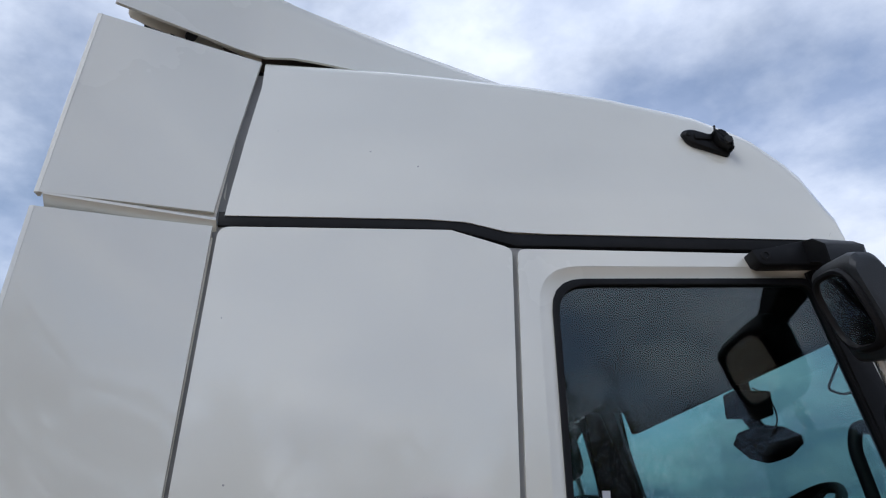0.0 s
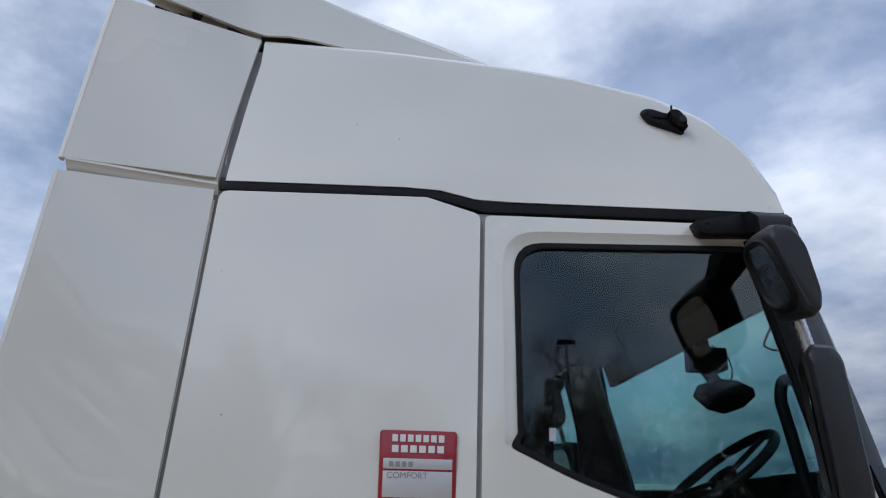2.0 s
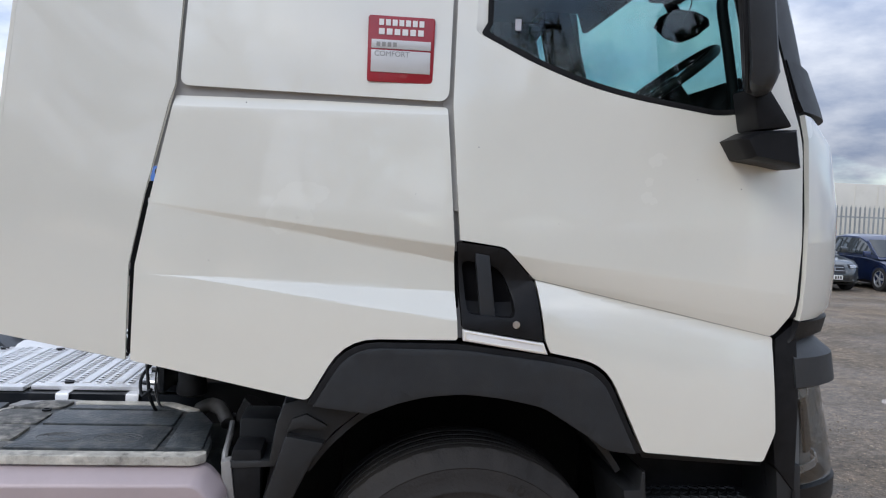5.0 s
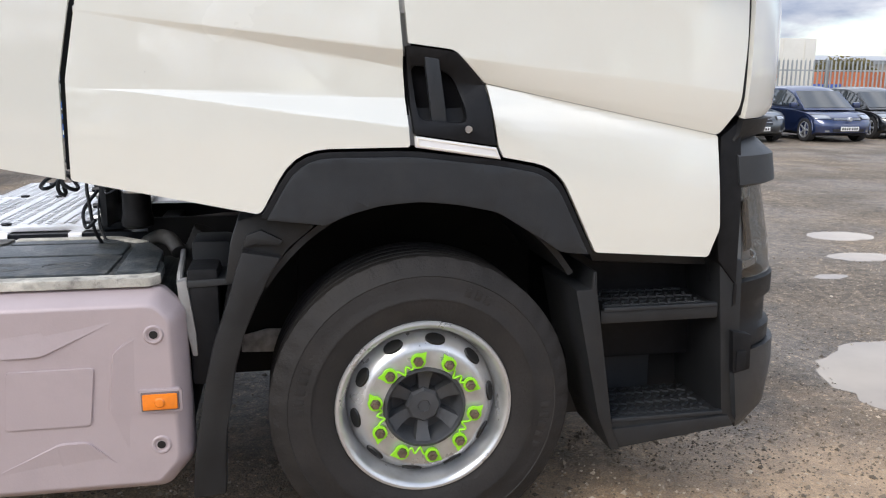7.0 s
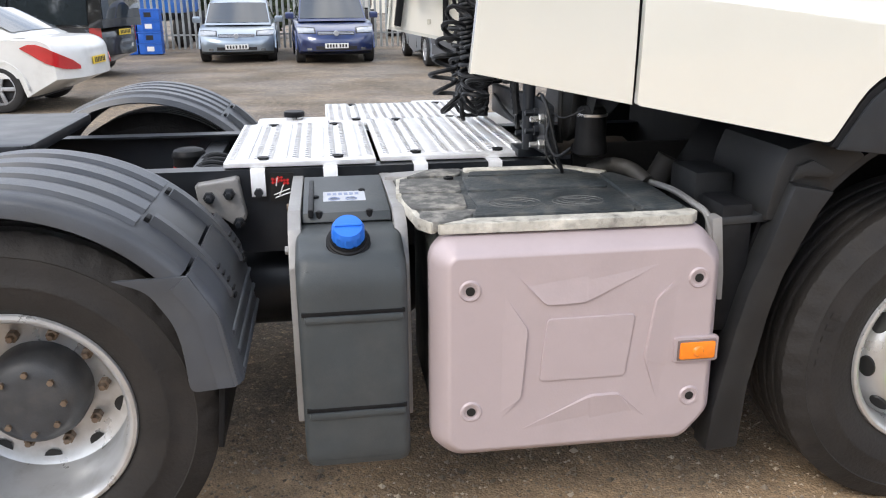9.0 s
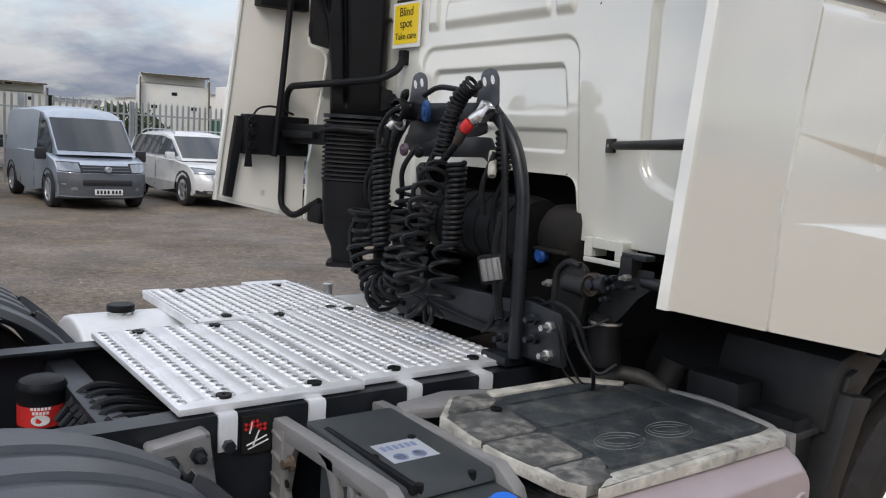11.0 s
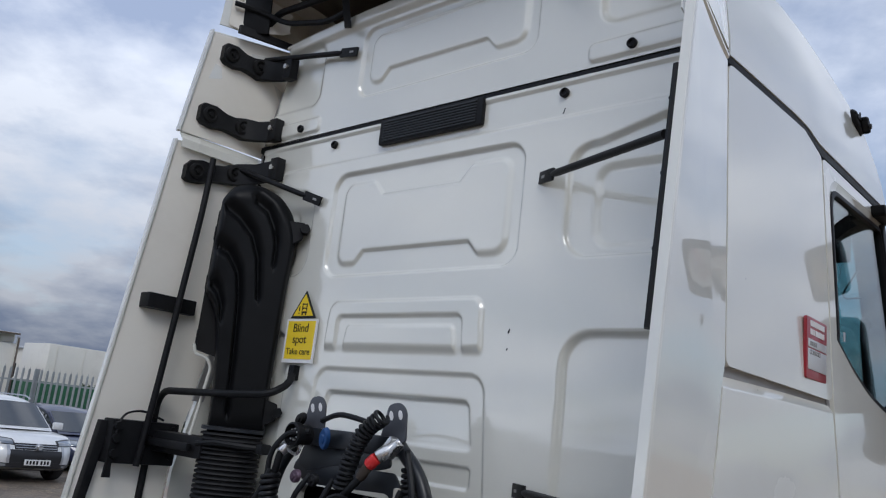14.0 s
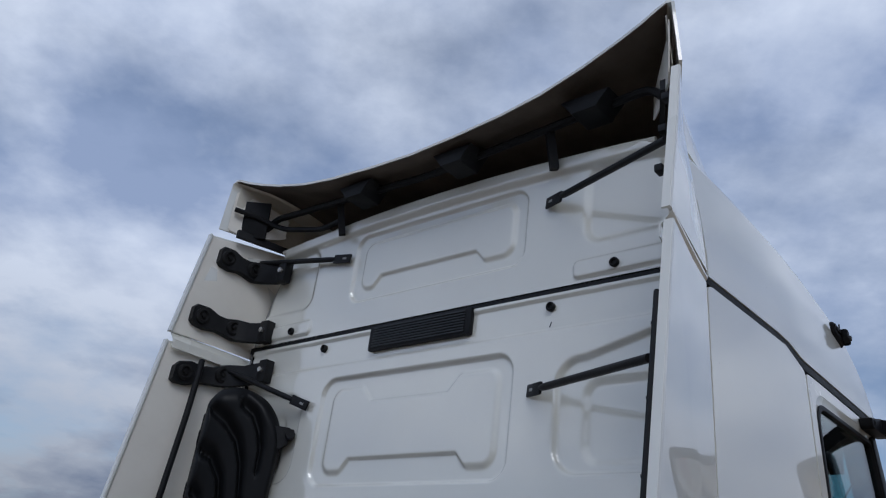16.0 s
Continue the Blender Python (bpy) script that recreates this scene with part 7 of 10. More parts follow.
for y, w in ((1.035, 1), (1.425, -1)):
    ear = prismm(arc_outline([(y - 0.055, 1.80), (y - 0.045, 1.90), (y - 0.015, 1.925), (y + 0.035, 1.915), (y + 0.058, 1.80)], 0.02), "x", XB - 0.016, XB - 0.008, 0.001)
    ea = part("bridge_ear", ear, EARG, bridge, "grey steel lug with two holes")
    for dy, dz in ((-0.022, 0.885), (0.018, 0.880)):
        hole = lathem([(0.011, XB - 0.0175), (0.011, XB - 0.0155)], "x", (0, 0, 0), 16)
        for v in hole.verts:
            v.co.y, v.co.z = y + dy + 0.8 * v.co.y + 0.35 * v.co.z, 1.0 + dz + 1.35 * v.co.z
        part("ear_hole", hole, PRINT, ea)
part("cross_beam", prismm([(1.66, 1.17), (0.86, 1.20), (0.86, 1.10), (1.05, 1.06), (1.66, 1.05)], "x", -1.06, -1.03, 0.006), FRAME, bridge)
part("base_plate", prismm(arc_outline([(0.945, 1.20), (0.80, 1.215), (0.66, 1.20), (0.645, 1.04), (0.945, 1.03)], 0.015), "x", -1.085, -1.06, 0.004), FRAME, bridge, "black base plate with bolts")
part("base_foot", boxm(-1.135, -1.03, 0.84, 0.96, 1.0, 1.030, 0.006), FRAME, bridge)
for y, z in ((0.905, 1.145), (0.905, 1.075), (0.77, 1.165), (0.70, 1.155), (0.765, 1.105), (0.70, 1.07)):
    part("base_bolt", lathem([(0.018, -1.085), (0.018, -1.100), (0.011, -1.102), (0.010, -1.130), (0.0, -1.131)], "x", (0, y, z), 6), STEEL if y < 0.75 else FRAME, bridge)
# couplings
XC = XB - 0.08
for p, q, r, mt, nm in (((XB - 0.03, 0.985, 1.800), (XC, 1.030, 1.750), 0.021, STEEL, "silver coupling"), ((XC, 1.030, 1.750), (XC - 0.005, 1.058, 1.722), 0.020, REDP, "red coupling collar"),
                        ((XC - 0.005, 1.058, 1.722), (XC - 0.01, 1.085, 1.680), 0.016, RUST, "brass coupling"), ((XC - 0.01, 1.085, 1.680), (XC - 0.012, 1.155, 1.615), 0.012, HOSE, "hose end"),
                        ((XB - 0.03, 1.48, 1.790), (XC, 1.505, 1.720), 0.021, STEEL, "silver coupling"), ((XC, 1.505, 1.720), (XC, 1.520, 1.650), 0.013, HOSE, "hose end"),
                        ((XB - 0.02, 0.985, 1.66), (XB - 0.05, 0.945, 1.585), 0.014, MATEDGE, "dusty brown plug")):
    p, q = Vector(p), Vector(q)
    part("coupling", sweepm([p, p.lerp(q, 0.15), p.lerp(q, 0.85), q], [r * 0.85, r, r, r * 0.85], 12), mt, bridge, nm)
BLUELID = material("faded_blue_plastic", (0.02, 0.075, 0.22), 0.45, spread=0.12, scale=14)
MAUVEL = material("faded_mauve_plastic", (0.13, 0.085, 0.12), 0.5, spread=0.15, scale=14)
for yy, zz, tl in ((0.985, 1.775, 40), (1.01, 1.79, 40), (1.495, 1.765, -20)):
    part("coupling_clip", obox(bmesh.new(), pose(XB - 0.055, yy, zz, tl), 0.03, 0.016, 0.06, 0.003), STEEL, bridge, "bright steel clip")
sock = part("socket", lathem([(0.034, XB - 0.02), (0.034, XB - 0.060), (0.041, XB - 0.064), (0.041, XB - 0.090), (0.034, XB - 0.094), (0.032, XB - 0.070), (0.0, XB - 0.068)], "x", (0, 1.445, 1.785), 24), BLACKP, bridge, "black electrical socket")
for k in range(7):
    part("socket_pin", sweepm([(XB - 0.066, 1.445 + 0.019 * math.cos(k * 0.9), 1.785 + 0.019 * math.sin(k * 0.9)), (XB - 0.084, 1.445 + 0.019 * math.cos(k * 0.9), 1.785 + 0.019 * math.sin(k * 0.9))], 0.003, 6), STEEL, sock)
part("socket_ring", sweepm([(XB - 0.075 + 0.01 * math.sin(i * 0.5), 1.445 + 0.046 * math.cos(i * math.pi / 10), 1.765 + 0.046 * math.sin(i * math.pi / 10)) for i in range(11, 22)], 0.006, 6), STEEL, sock)
def coupling_lid(name, y, z, tilt, rx, rz, skin_mat, label):
    lid_ = lathem([(1.0, 0.0), (1.0, -0.008), (0.86, -0.014), (0.45, -0.015), (0.40, -0.019), (0.0, -0.020)], "x", (0, 0, 0), 24)
    for v in lid_.verts:
        v.co.y, v.co.z = v.co.y * rx, v.co.z * rz
    bm_ = bmesh.new()
    join(bm_, lid_, Matrix.Translation((XB - 0.045, y, z)) @ Matrix.Rotation(radians(tilt), 4, "X") @ Matrix.Rotation(radians(-18), 4, "Y"))
    part(name, bm_, skin_mat, bridge, label)


coupling_lid("socket_lid", 1.455, 1.838, 70, 0.020, 0.042, BLACKP, "")
coupling_lid("blue_lid", 1.318, 1.785, 30, 0.024, 0.042, BLUELID, "blue coupling cover")
coupling_lid("grey_lid", 1.440, 1.648, 75, 0.022, 0.038, MAUVEL, "mauve coupling cover")
coupling_lid("grey_lid", 1.345, 1.645, 70, 0.020, 0.036, BLACKP, "")
part("lower_plate", prismm(arc_outline([(1.50, 1.705), (1.02, 1.705), (0.985, 1.66), (0.95, 1.615), (0.975, 1.595), (1.05, 1.64), (1.44, 1.625), (1.52, 1.67)], 0.012), "x", XB - 0.004, XB + 0.003, 0.001), FRAME, bridge)
part("plate_hole", lathem([(0.010, XB - 0.0055), (0.010, XB - 0.0035)], "x", (0, 0.985, 1.630), 12), PRINT, bridge)
# coiled airlines
X2 = XB - 0.09
coils = (
    # bent path, radius, turns, thickness, wobble
    ([(-1.19, 1.165, 1.600), (-1.285, 1.10, 1.52), (-1.350, 1.055, 1.40), (-1.375, 1.038, 1.27), (-1.350, 1.036, 1.165), (-1.300, 1.036, 1.135), (-1.255, 1.042, 1.175), (-1.228, 1.055, 1.27), (-1.205, 1.085, 1.36)], 0.041, 15, 0.0080, 0.12),
    ([(X2 + 0.02, 1.035, 1.875), (X2 + 0.01, 1.10, 1.825), (X2, 1.135, 1.74), (X2, 1.165, 1.635)], 0.023, 17, 0.0066, 0.05),
    ([(X2 + 0.02, 1.100, 1.62), (X2 + 0.02, 1.100, 1.48), (X2 + 0.02, 1.105, 1.33)], 0.027, 17, 0.0080, 0.05),
    ([(X2 - 0.01, 1.517, 1.645), (X2 - 0.01, 1.500, 1.48), (X2 - 0.01, 1.480, 1.29)], 0.027, 19, 0.0080, 0.06),
    ([(X2, 1.600, 1.425), (X2, 1.612, 1.29), (X2, 1.560, 1.165), (X2, 1.475, 1.120), (X2, 1.390, 1.165), (X2, 1.350, 1.26), (X2, 1.365, 1.36)], 0.056, 19, 0.0086, 0.20),
    ([(X2 + 0.05, 1.43, 1.52), (X2 + 0.05, 1.42, 1.36), (X2 + 0.05, 1.43, 1.22)], 0.042, 8, 0.0082, 0.22),
    ([(X2 + 0.04, 1.32, 1.50), (X2 + 0.04, 1.31, 1.38), (X2 + 0.04, 1.33, 1.28)], 0.034, 7, 0.0080, 0.20),
    ([(X2 + 0.09, 0.960, 1.73), (X2 + 0.09, 0.952, 1.60)], 0.022, 8, 0.0070, 0.05),
)
for k, (path, r, turns, thick, wob) in enumerate(coils):
    part("coiled_airline", sweepm(coil_along(path, r, turns, 12, k, wob), thick, 7), HOSE, bridge, "coiled black airline")
lines = (
    [(X2, 1.155, 1.615), (X2 - 0.03, 1.19, 1.585), (X2 - 0.05, 1.22, 1.60), (X2 - 0.05, 1.20, 1.545)],
    [(XB - 0.05, 1.40, 1.80), (XB - 0.09, 1.47, 1.79), (XB - 0.10, 1.535, 1.72), (XB - 0.10, 1.535, 1.60), (X2 - 0.02, 1.575, 1.50), (X2, 1.56, 1.40)],
    [(X2 - 0.01, 1.52, 1.66), (X2 - 0.02, 1.535, 1.60), (X2 - 0.03, 1.59, 1.52), (X2, 1.61, 1.44)],
    [(XB - 0.02, 1.38, 1.84), (XB - 0.02, 1.30, 1.87), (XB - 0.02, 1.20, 1.86), (XB - 0.01, 1.10, 1.84)],
    [(XB - 0.04, 1.38, 1.66), (XB - 0.08, 1.41, 1.58), (XB - 0.05, 1.44, 1.50), (X2 + 0.05, 1.46, 1.44)],
    [(XB - 0.04, 1.26, 1.66), (XB - 0.07, 1.28, 1.58), (X2 + 0.04, 1.31, 1.50), (X2 + 0.02, 1.28, 1.42), (X2 + 0.03, 1.32, 1.36)],
    [(XB - 0.03, 0.95, 1.77), (XB - 0.05, 0.89, 1.66), (XB - 0.04, 0.875, 1.45), (XB - 0.04, 0.87, 1.25), (XB - 0.02, 0.93, 1.12), (XB, 1.0, 1.08)],
    [(XB - 0.02, 0.96, 1.78), (XB - 0.035, 0.905, 1.64), (XB - 0.035, 0.89, 1.40), (XB - 0.035, 0.89, 1.2), (XB, 0.96, 1.12)],
    [(XB + 0.01, 0.945, 1.585), (XB - 0.01, 0.98, 1.50), (XB, 0.98, 1.40), (XB + 0.03, 0.95, 1.36)],
    [(XB - 0.03, 0.96, 1.66), (XB - 0.06, 0.985, 1.55), (XB - 0.05, 0.975, 1.46)],
    [(X2, 1.66, 1.40), (X2 - 0.02, 1.70, 1.32), (X2 - 0.02, 1.68, 1.22), (X2 - 0.01, 1.60, 1.16)],
    [(X2 + 0.03, 1.62, 1.36), (X2 + 0.02, 1.69, 1.26), (X2 + 0.02, 1.66, 1.16), (X2 + 0.03, 1.55, 1.10), (X2 + 0.06, 1.42, 1.09)],
    [(-1.06, 0.79, 1.20), (-1.10, 0.68, 1.24), (-1.11, 0.58, 1.22), (-1.08, 0.52, 1.05), (-1.05, 0.55, 0.98)],
    [(-1.08, 0.62, 1.18), (-1.12, 0.54, 1.12), (-1.10, 0.49, 1.06), (-1.06, 0.46, 1.10)],
    [(-1.06, 1.60, 1.13), (-1.08, 1.30, 1.10), (-1.08, 1.05, 1.08), (-1.05, 0.92, 1.12)],
)
for k, pts in enumerate(lines):
    part("airline", sweepm(rounded(pts, 0.08, 6), 0.0095 if k < 12 else 0.006, 8), HOSE, bridge)
part("cable_conduit", sweepm([(XB - 0.035 - 0.01 * math.sin(i * 0.1), 0.895 + 0.012 * math.sin(i * 0.12), 1.48 - 0.0095 * i) for i in range(36)], [0.013 + 0.003 * (i % 2) for i in range(36)], 9), HOSE, bridge)
# work lamp
wl = part("work_lamp", obox(bmesh.new(), pose(-1.14, 0.915, 1.300, -14, 0, 28), 0.05, 0.095, 0.095, 0.014), BLACKP, bridge, "black work lamp with clear lens")
lens = part("lamp_lens", obox(bmesh.new(), pose(-1.164, 0.902, 1.300, -14, 0, 28), 0.012, 0.070, 0.070, 0.006), CAST, wl, "frosted lens")
for k in range(4):
    part("lens_rib", obox(bmesh.new(), pose(-1.164, 0.902, 1.300, -14, 0, 28) @ Matrix.Translation((-0.006, -0.028 + 0.019 * k, 0)), 0.004, 0.006, 0.068, 0.001), CLEAR, lens)
GRIMEM = material("grimy_metal", (0.09, 0.085, 0.078), 0.55, metal=0.3, spread=0.3, scale=14, dirt=(0.03, 0.028, 0.025), dirt_amount=0.6, dirt_scale=8)
PLUGBLUE = material("dusty_blue_plastic", (0.012, 0.085, 0.36), 0.55, spread=0.2, scale=30)
BROWND = material("dusty_brown_metal", (0.016, 0.014, 0.013), 0.7, spread=0.35, scale=10, bump=0.15, bump_scale=50, dirt=(0.05, 0.042, 0.035), dirt_amount=0.35, dirt_scale=6)
# air filter canister and duct inside the opening
can = part("air_canister", lathem([(0.09, 1.52), (0.115, 1.50), (0.122, 1.48), (0.122, 0.99), (0.116, 0.97), (0.09, 0.965)], "y", (-0.90, 0, 1.395), 48), BLACKP, truck, "ribbed black plastic air filter canister")
for k in range(6):
    part("canister_rib", lathem([(0.121, 1.02 + 0.075 * k), (0.127, 1.023 + 0.075 * k), (0.127, 1.033 + 0.075 * k), (0.121, 1.036 + 0.075 * k)], "y", (-0.90, 0, 1.395), 48), BLACKP, can)
duct = part("turbo_duct", lathem([(0.07, 0.965), (0.105, 0.950), (0.112, 0.90), (0.106, 0.845), (0.112, 0.838), (0.112, 0.800), (0.09, 0.79)], "y", (-0.83, 0, 1.395), 14), BROWND, truck, "brown dusty cast duct")
part("duct_rib", boxm(-0.95, -0.80, 0.795, 0.95, 1.350, 1.362, 0.004), BROWND, duct)
part("blue_plug", lathem([(0.012, -0.905), (0.024, -0.920), (0.026, -0.942), (0.018, -0.950), (0.0, -0.951)], "x", (0, 0.925, 1.334), 10), PLUGBLUE, truck, "dull blue plastic plug")
# cab suspension at the near corner
susp = new("cab_suspension")
susp.parent = truck
susp["label"] = "black cab suspension bracket with spring damper"
plate = prismm(arc_outline([(0.785, 1.17), (0.790, 1.29), (0.765, 1.338), (0.715, 1.352), (0.665, 1.335), (0.655, 1.24), (0.690, 1.10), (0.76, 1.06)], 0.03), "x", -1.00, -0.975, 0.006)
part("susp_bracket", plate, ROADP, susp)
part("bracket_rim", sweepm(rounded([(-1.004, 0.770, 1.06), (-1.004, 0.782, 1.20), (-1.004, 0.778, 1.31), (-1.004, 0.735, 1.348), (-1.004, 0.68, 1.340)], 0.04), 0.010, 8), ROADP, susp)
part("damper", lathem([(0.020, 0.72), (0.028, 0.715), (0.028, 0.650), (0.032, 0.648), (0.032, 0.628), (0.016, 0.625)], "y", (-1.02, 0, 1.284), 20), ROADP, susp)
part("damper_eye", lathem([(0.034, -1.015), (0.034, -1.040), (0.026, -1.043), (0.024, -1.036), (0.014, -1.036)], "x", (0, 0.602, 1.298), 24), RUST, susp, "rusty steel eye")
part("eye_bolt", lathem([(0.016, -1.034), (0.016, -1.050), (0.009, -1.052), (0.0, -1.052)], "x", (0, 0.602, 1.298), 6), FRAME, susp)
part("eye_bush", lathem([(0.022, 0.60), (0.028, 0.585), (0.028, 0.560), (0.020, 0.555)], "y", (-1.02, 0, 1.303), 16), FRAME, susp)
part("susp_arm", loftm([[(x, y - h, z - w), (x, y - h, z + w), (x, y + h, z + w), (x, y + h, z - w)] for x, y, z, h, w in ((-0.96, 0.61, 1.19, 0.028, 0.020), (-0.97, 0.565, 1.245, 0.034, 0.030), (-0.975, 0.515, 1.31, 0.036, 0.036), (-0.97, 0.455, 1.335, 0.022, 0.024))], closed=True), ROADP, susp)
part("arm_pin", lathem([(0.016, 0.47), (0.016, 0.40), (0.010, 0.395)], "y", (-0.97, 0, 1.325), 12), FRAME, susp)
part("levelling_valve", boxm(-1.0, -0.95, 0.490, 0.535, 1.335, 1.392, 0.006), ROADP, susp)
part("valve_cap", boxm(-0.995, -0.955, 0.445, 0.535, 1.385, 1.402, 0.004), FRAME, susp)
spring = part("air_spring", lathem([(0.034, 1.205), (0.046, 1.195), (0.049, 1.17), (0.050, 1.10), (0.056, 1.075), (0.055, 1.055), (0.040, 1.045)], "z", (-0.95, 0.612, 0), 24), BLACKP, susp, "black rubber air spring")
part("spring_clamp", lathem([(0.0495, 1.184), (0.0515, 1.182), (0.0515, 1.176), (0.0495, 1.174)], "z", (-0.95, 0.612, 0), 24, caps=False), STEEL, spring)
for k, (yy, zz, r) in enumerate(((0.797, 1.268, 0.012), (0.535, 1.300, 0.011), (0.560, 1.262, 0.010), (0.495, 1.335, 0.010), (0.545, 1.325, 0.009), (0.475, 1.310, 0.008))):
    part("susp_bolt", lathem([(r, -1.0), (r, -1.022), (r * 0.6, -1.024), (r * 0.55, -1.040), (0.0, -1.041)], "x", (0, yy, zz), 6), CAST if k in (0, 3) else FRAME, susp)
part("elbow_pipe", sweepm(rounded([(-0.93, 0.66, 0.98), (-0.88, 0.62, 1.012), (-0.83, 0.55, 1.010), (-0.80, 0.49, 0.975)], 0.05), 0.026, 14), GRIMEM, susp, "grimy metal elbow pipe")
for pts in ([(-1.07, 0.84, 1.215), (-1.08, 0.76, 1.235), (-1.07, 0.68, 1.185), (-1.05, 0.60, 1.165), (-0.99, 0.565, 1.20)], [(-1.08, 0.70, 1.20), (-1.09, 0.655, 1.12), (-1.09, 0.64, 1.04), (-1.06, 0.60, 1.0)], [(-1.08, 0.68, 1.20), (-1.09, 0.635, 1.10), (-1.06, 0.59, 1.01), (-1.03, 0.57, 1.0)]):
    part("sensor_cable", sweepm(rounded(pts, 0.05), 0.0034, 6), HOSE, susp)
part("exhaust_flex", sweepm([(-0.80 + 0.004 * i, 0.55 - 0.001 * i, 0.85 + 0.0085 * i) for i in range(24)], [0.042 + 0.003 * (i % 2) for i in range(24)], 14), BROWND, truck, "ribbed rusty exhaust pipe")
part("housing_box", boxm(-0.735, -0.61, 0.285, 0.465, 0.80, 1.050, 0.018), ROADP, truck)
part("guard_shelf", prismm([(-0.735, 0.962), (-0.60, 0.966), (-0.60, 0.945), (-0.735, 0.940)], "y", 0.10, 0.30, 0.004), GREYP, truck)
part("housing_box", boxm(-0.735, -0.64, 0.105, 0.262, 0.62, 0.998, 0.018), BLACKP, truck)
part("rear_liner", thicken(loftm([[(x, y, z) for y in (0.13, 0.40, 0.72)] for x, z in ((-0.68, 0.40), (-0.655, 0.75), (-0.60, 1.0), (-0.52, 1.13), (-0.42, 1.20))], caps=False), 0.012), BLACKP, truck, "black wheel housing liner")

# ---- intake stack behind the far side ----
def slant(y, z, out=0.0):
    """The stack stands askew: a point of its rear face from a height and a width across, moved out of the face by out."""
    k = (y + 0.806) / 1.814
    x = -1.15 + 0.2 * (1.6 - k) / 0.23
    f = (x + 2.964) / 1.814
    return Vector((x - 0.581 * out, -0.806 + k * (x + 2.964) - 0.813 * out, 1.764 + (z - 1.764) * f))


STACKP = material("smooth_black_moulding", (0.006, 0.0065, 0.0075), 0.40, spread=0.2, scale=10, dirt=(0.010, 0.010, 0.010), dirt_amount=0.3, dirt_scale=4, ior=1.24)
STACK_OUT = [(2.205, 2.735), (2.132, 2.782), (2.007, 2.775), (1.883, 2.736), (1.763, 2.675), (1.681, 2.599), (1.640, 2.523), (1.634, 2.446), (1.647, 2.307), (1.653, 2.093), (1.655, 1.923), (1.650, 1.745),
             (2.025, 1.735), (2.034, 1.917), (2.056, 2.044), (2.080, 2.15), (2.120, 2.24), (2.215, 2.33), (2.210, 2.55)]
STACK_GROOVES = (([(1.933, 2.679), (1.848, 2.628), (1.789, 2.552), (1.76, 2.482), (1.758, 2.40)], 0.022), ([(2.149, 2.682), (2.044, 2.624), (1.93, 2.535), (1.869, 2.437), (1.827, 2.27)], 0.024),
                 ([(2.172, 2.514), (2.082, 2.476), (1.994, 2.39), (1.957, 2.283), (1.929, 2.054), (1.909, 1.82)], 0.022), ([(2.165, 2.345), (2.118, 2.317), (2.072, 2.254), (2.064, 2.195)], 0.022))


def stack_relief(y, z):
    """How deep the curved grooves lie: each begins as a wide pocket and runs out to a point, with its lower lip the sharper."""
    deep = 0.0
    for pts, w in STACK_GROOVES:
        total = sum(math.dist(p, q) for p, q in zip(pts, pts[1:]))
        gone, best = 0.0, (9.0, 0.0, 1.0)
        for p, q in zip(pts, pts[1:]):
            dy, dz = q[0] - p[0], q[1] - p[1]
            ln = math.hypot(dy, dz)
            s = min(1.0, max(0.0, ((y - p[0]) * dy + (z - p[1]) * dz) / ln ** 2))
            oy, oz = y - p[0] - s * dy, z - p[1] - s * dz
            d = math.hypot(oy, oz)
            if d < best[0]:
                best = (d, (gone + s * ln) / total, oy * dz - oz * dy)
            gone += ln
        d, s, turn = best
        width = w * (1.15 - 0.55 * s) * (1.35 if turn > 0 else 0.6)
        deep = max(deep, 0.034 * (1 - 0.45 * s) * math.exp(-(d / width) ** 2))
    return deep


so = arc_outline(STACK_OUT, [0.02, 0.05, 0.06, 0.06, 0.06, 0.06, 0.05, 0.05, 0.06, 0.06, 0.06, 0.01, 0.01, 0.05, 0.05, 0.05, 0.05, 0.02, 0.05])
loop = []
for p, q in zip(so, so[1:] + so[:1]):
    n = max(1, int(math.dist(p, q) / 0.011))
    loop += [(p[0] + (q[0] - p[0]) * i / n, p[1] + (q[1] - p[1]) * i / n) for i in range(n)]
cy, cz = 1.87, 2.26
rings = [[slant(y, z, -0.12) for y, z in loop]]
for k in [1.0] + [1 - 0.012 * i for i in range(1, 5)] + [0.94 - 0.92 * i / 44 for i in range(45)]:
    row = []
    for y, z in loop:
        yy, zz = cy + (y - cy) * k, cz + (z - cz) * k
        row.append(slant(yy, zz, -0.040 * max(0.0, (k - 0.84) / 0.16) ** 2.2 - stack_relief(yy, zz)))
    rings.append(row)
stack = part("intake_duct", loftm(rings, closed=True), STACKP, truck, "black plastic air intake stack with curved grooves", angle=60)
# solid black block in place of the open, dark mouth
part("stack_mouth_fill", loftm([[slant(y, z, o) for y, z in ((2.05, 2.045), (2.225, 2.080), (2.222, 2.69), (2.10, 2.74))] for o in (-0.075, -0.14)], closed=True), SHADEP, stack)
for z0, z1 in ((2.10, 2.16), (2.34, 2.40), (2.56, 2.62)):
    part("mouth_clip", loftm([[slant(y, z, o) for y, z in ((2.205, z0), (2.228, z0), (2.228, z1), (2.205, z1))] for o in (-0.065, -0.11)], closed=True), BLACKP, stack)
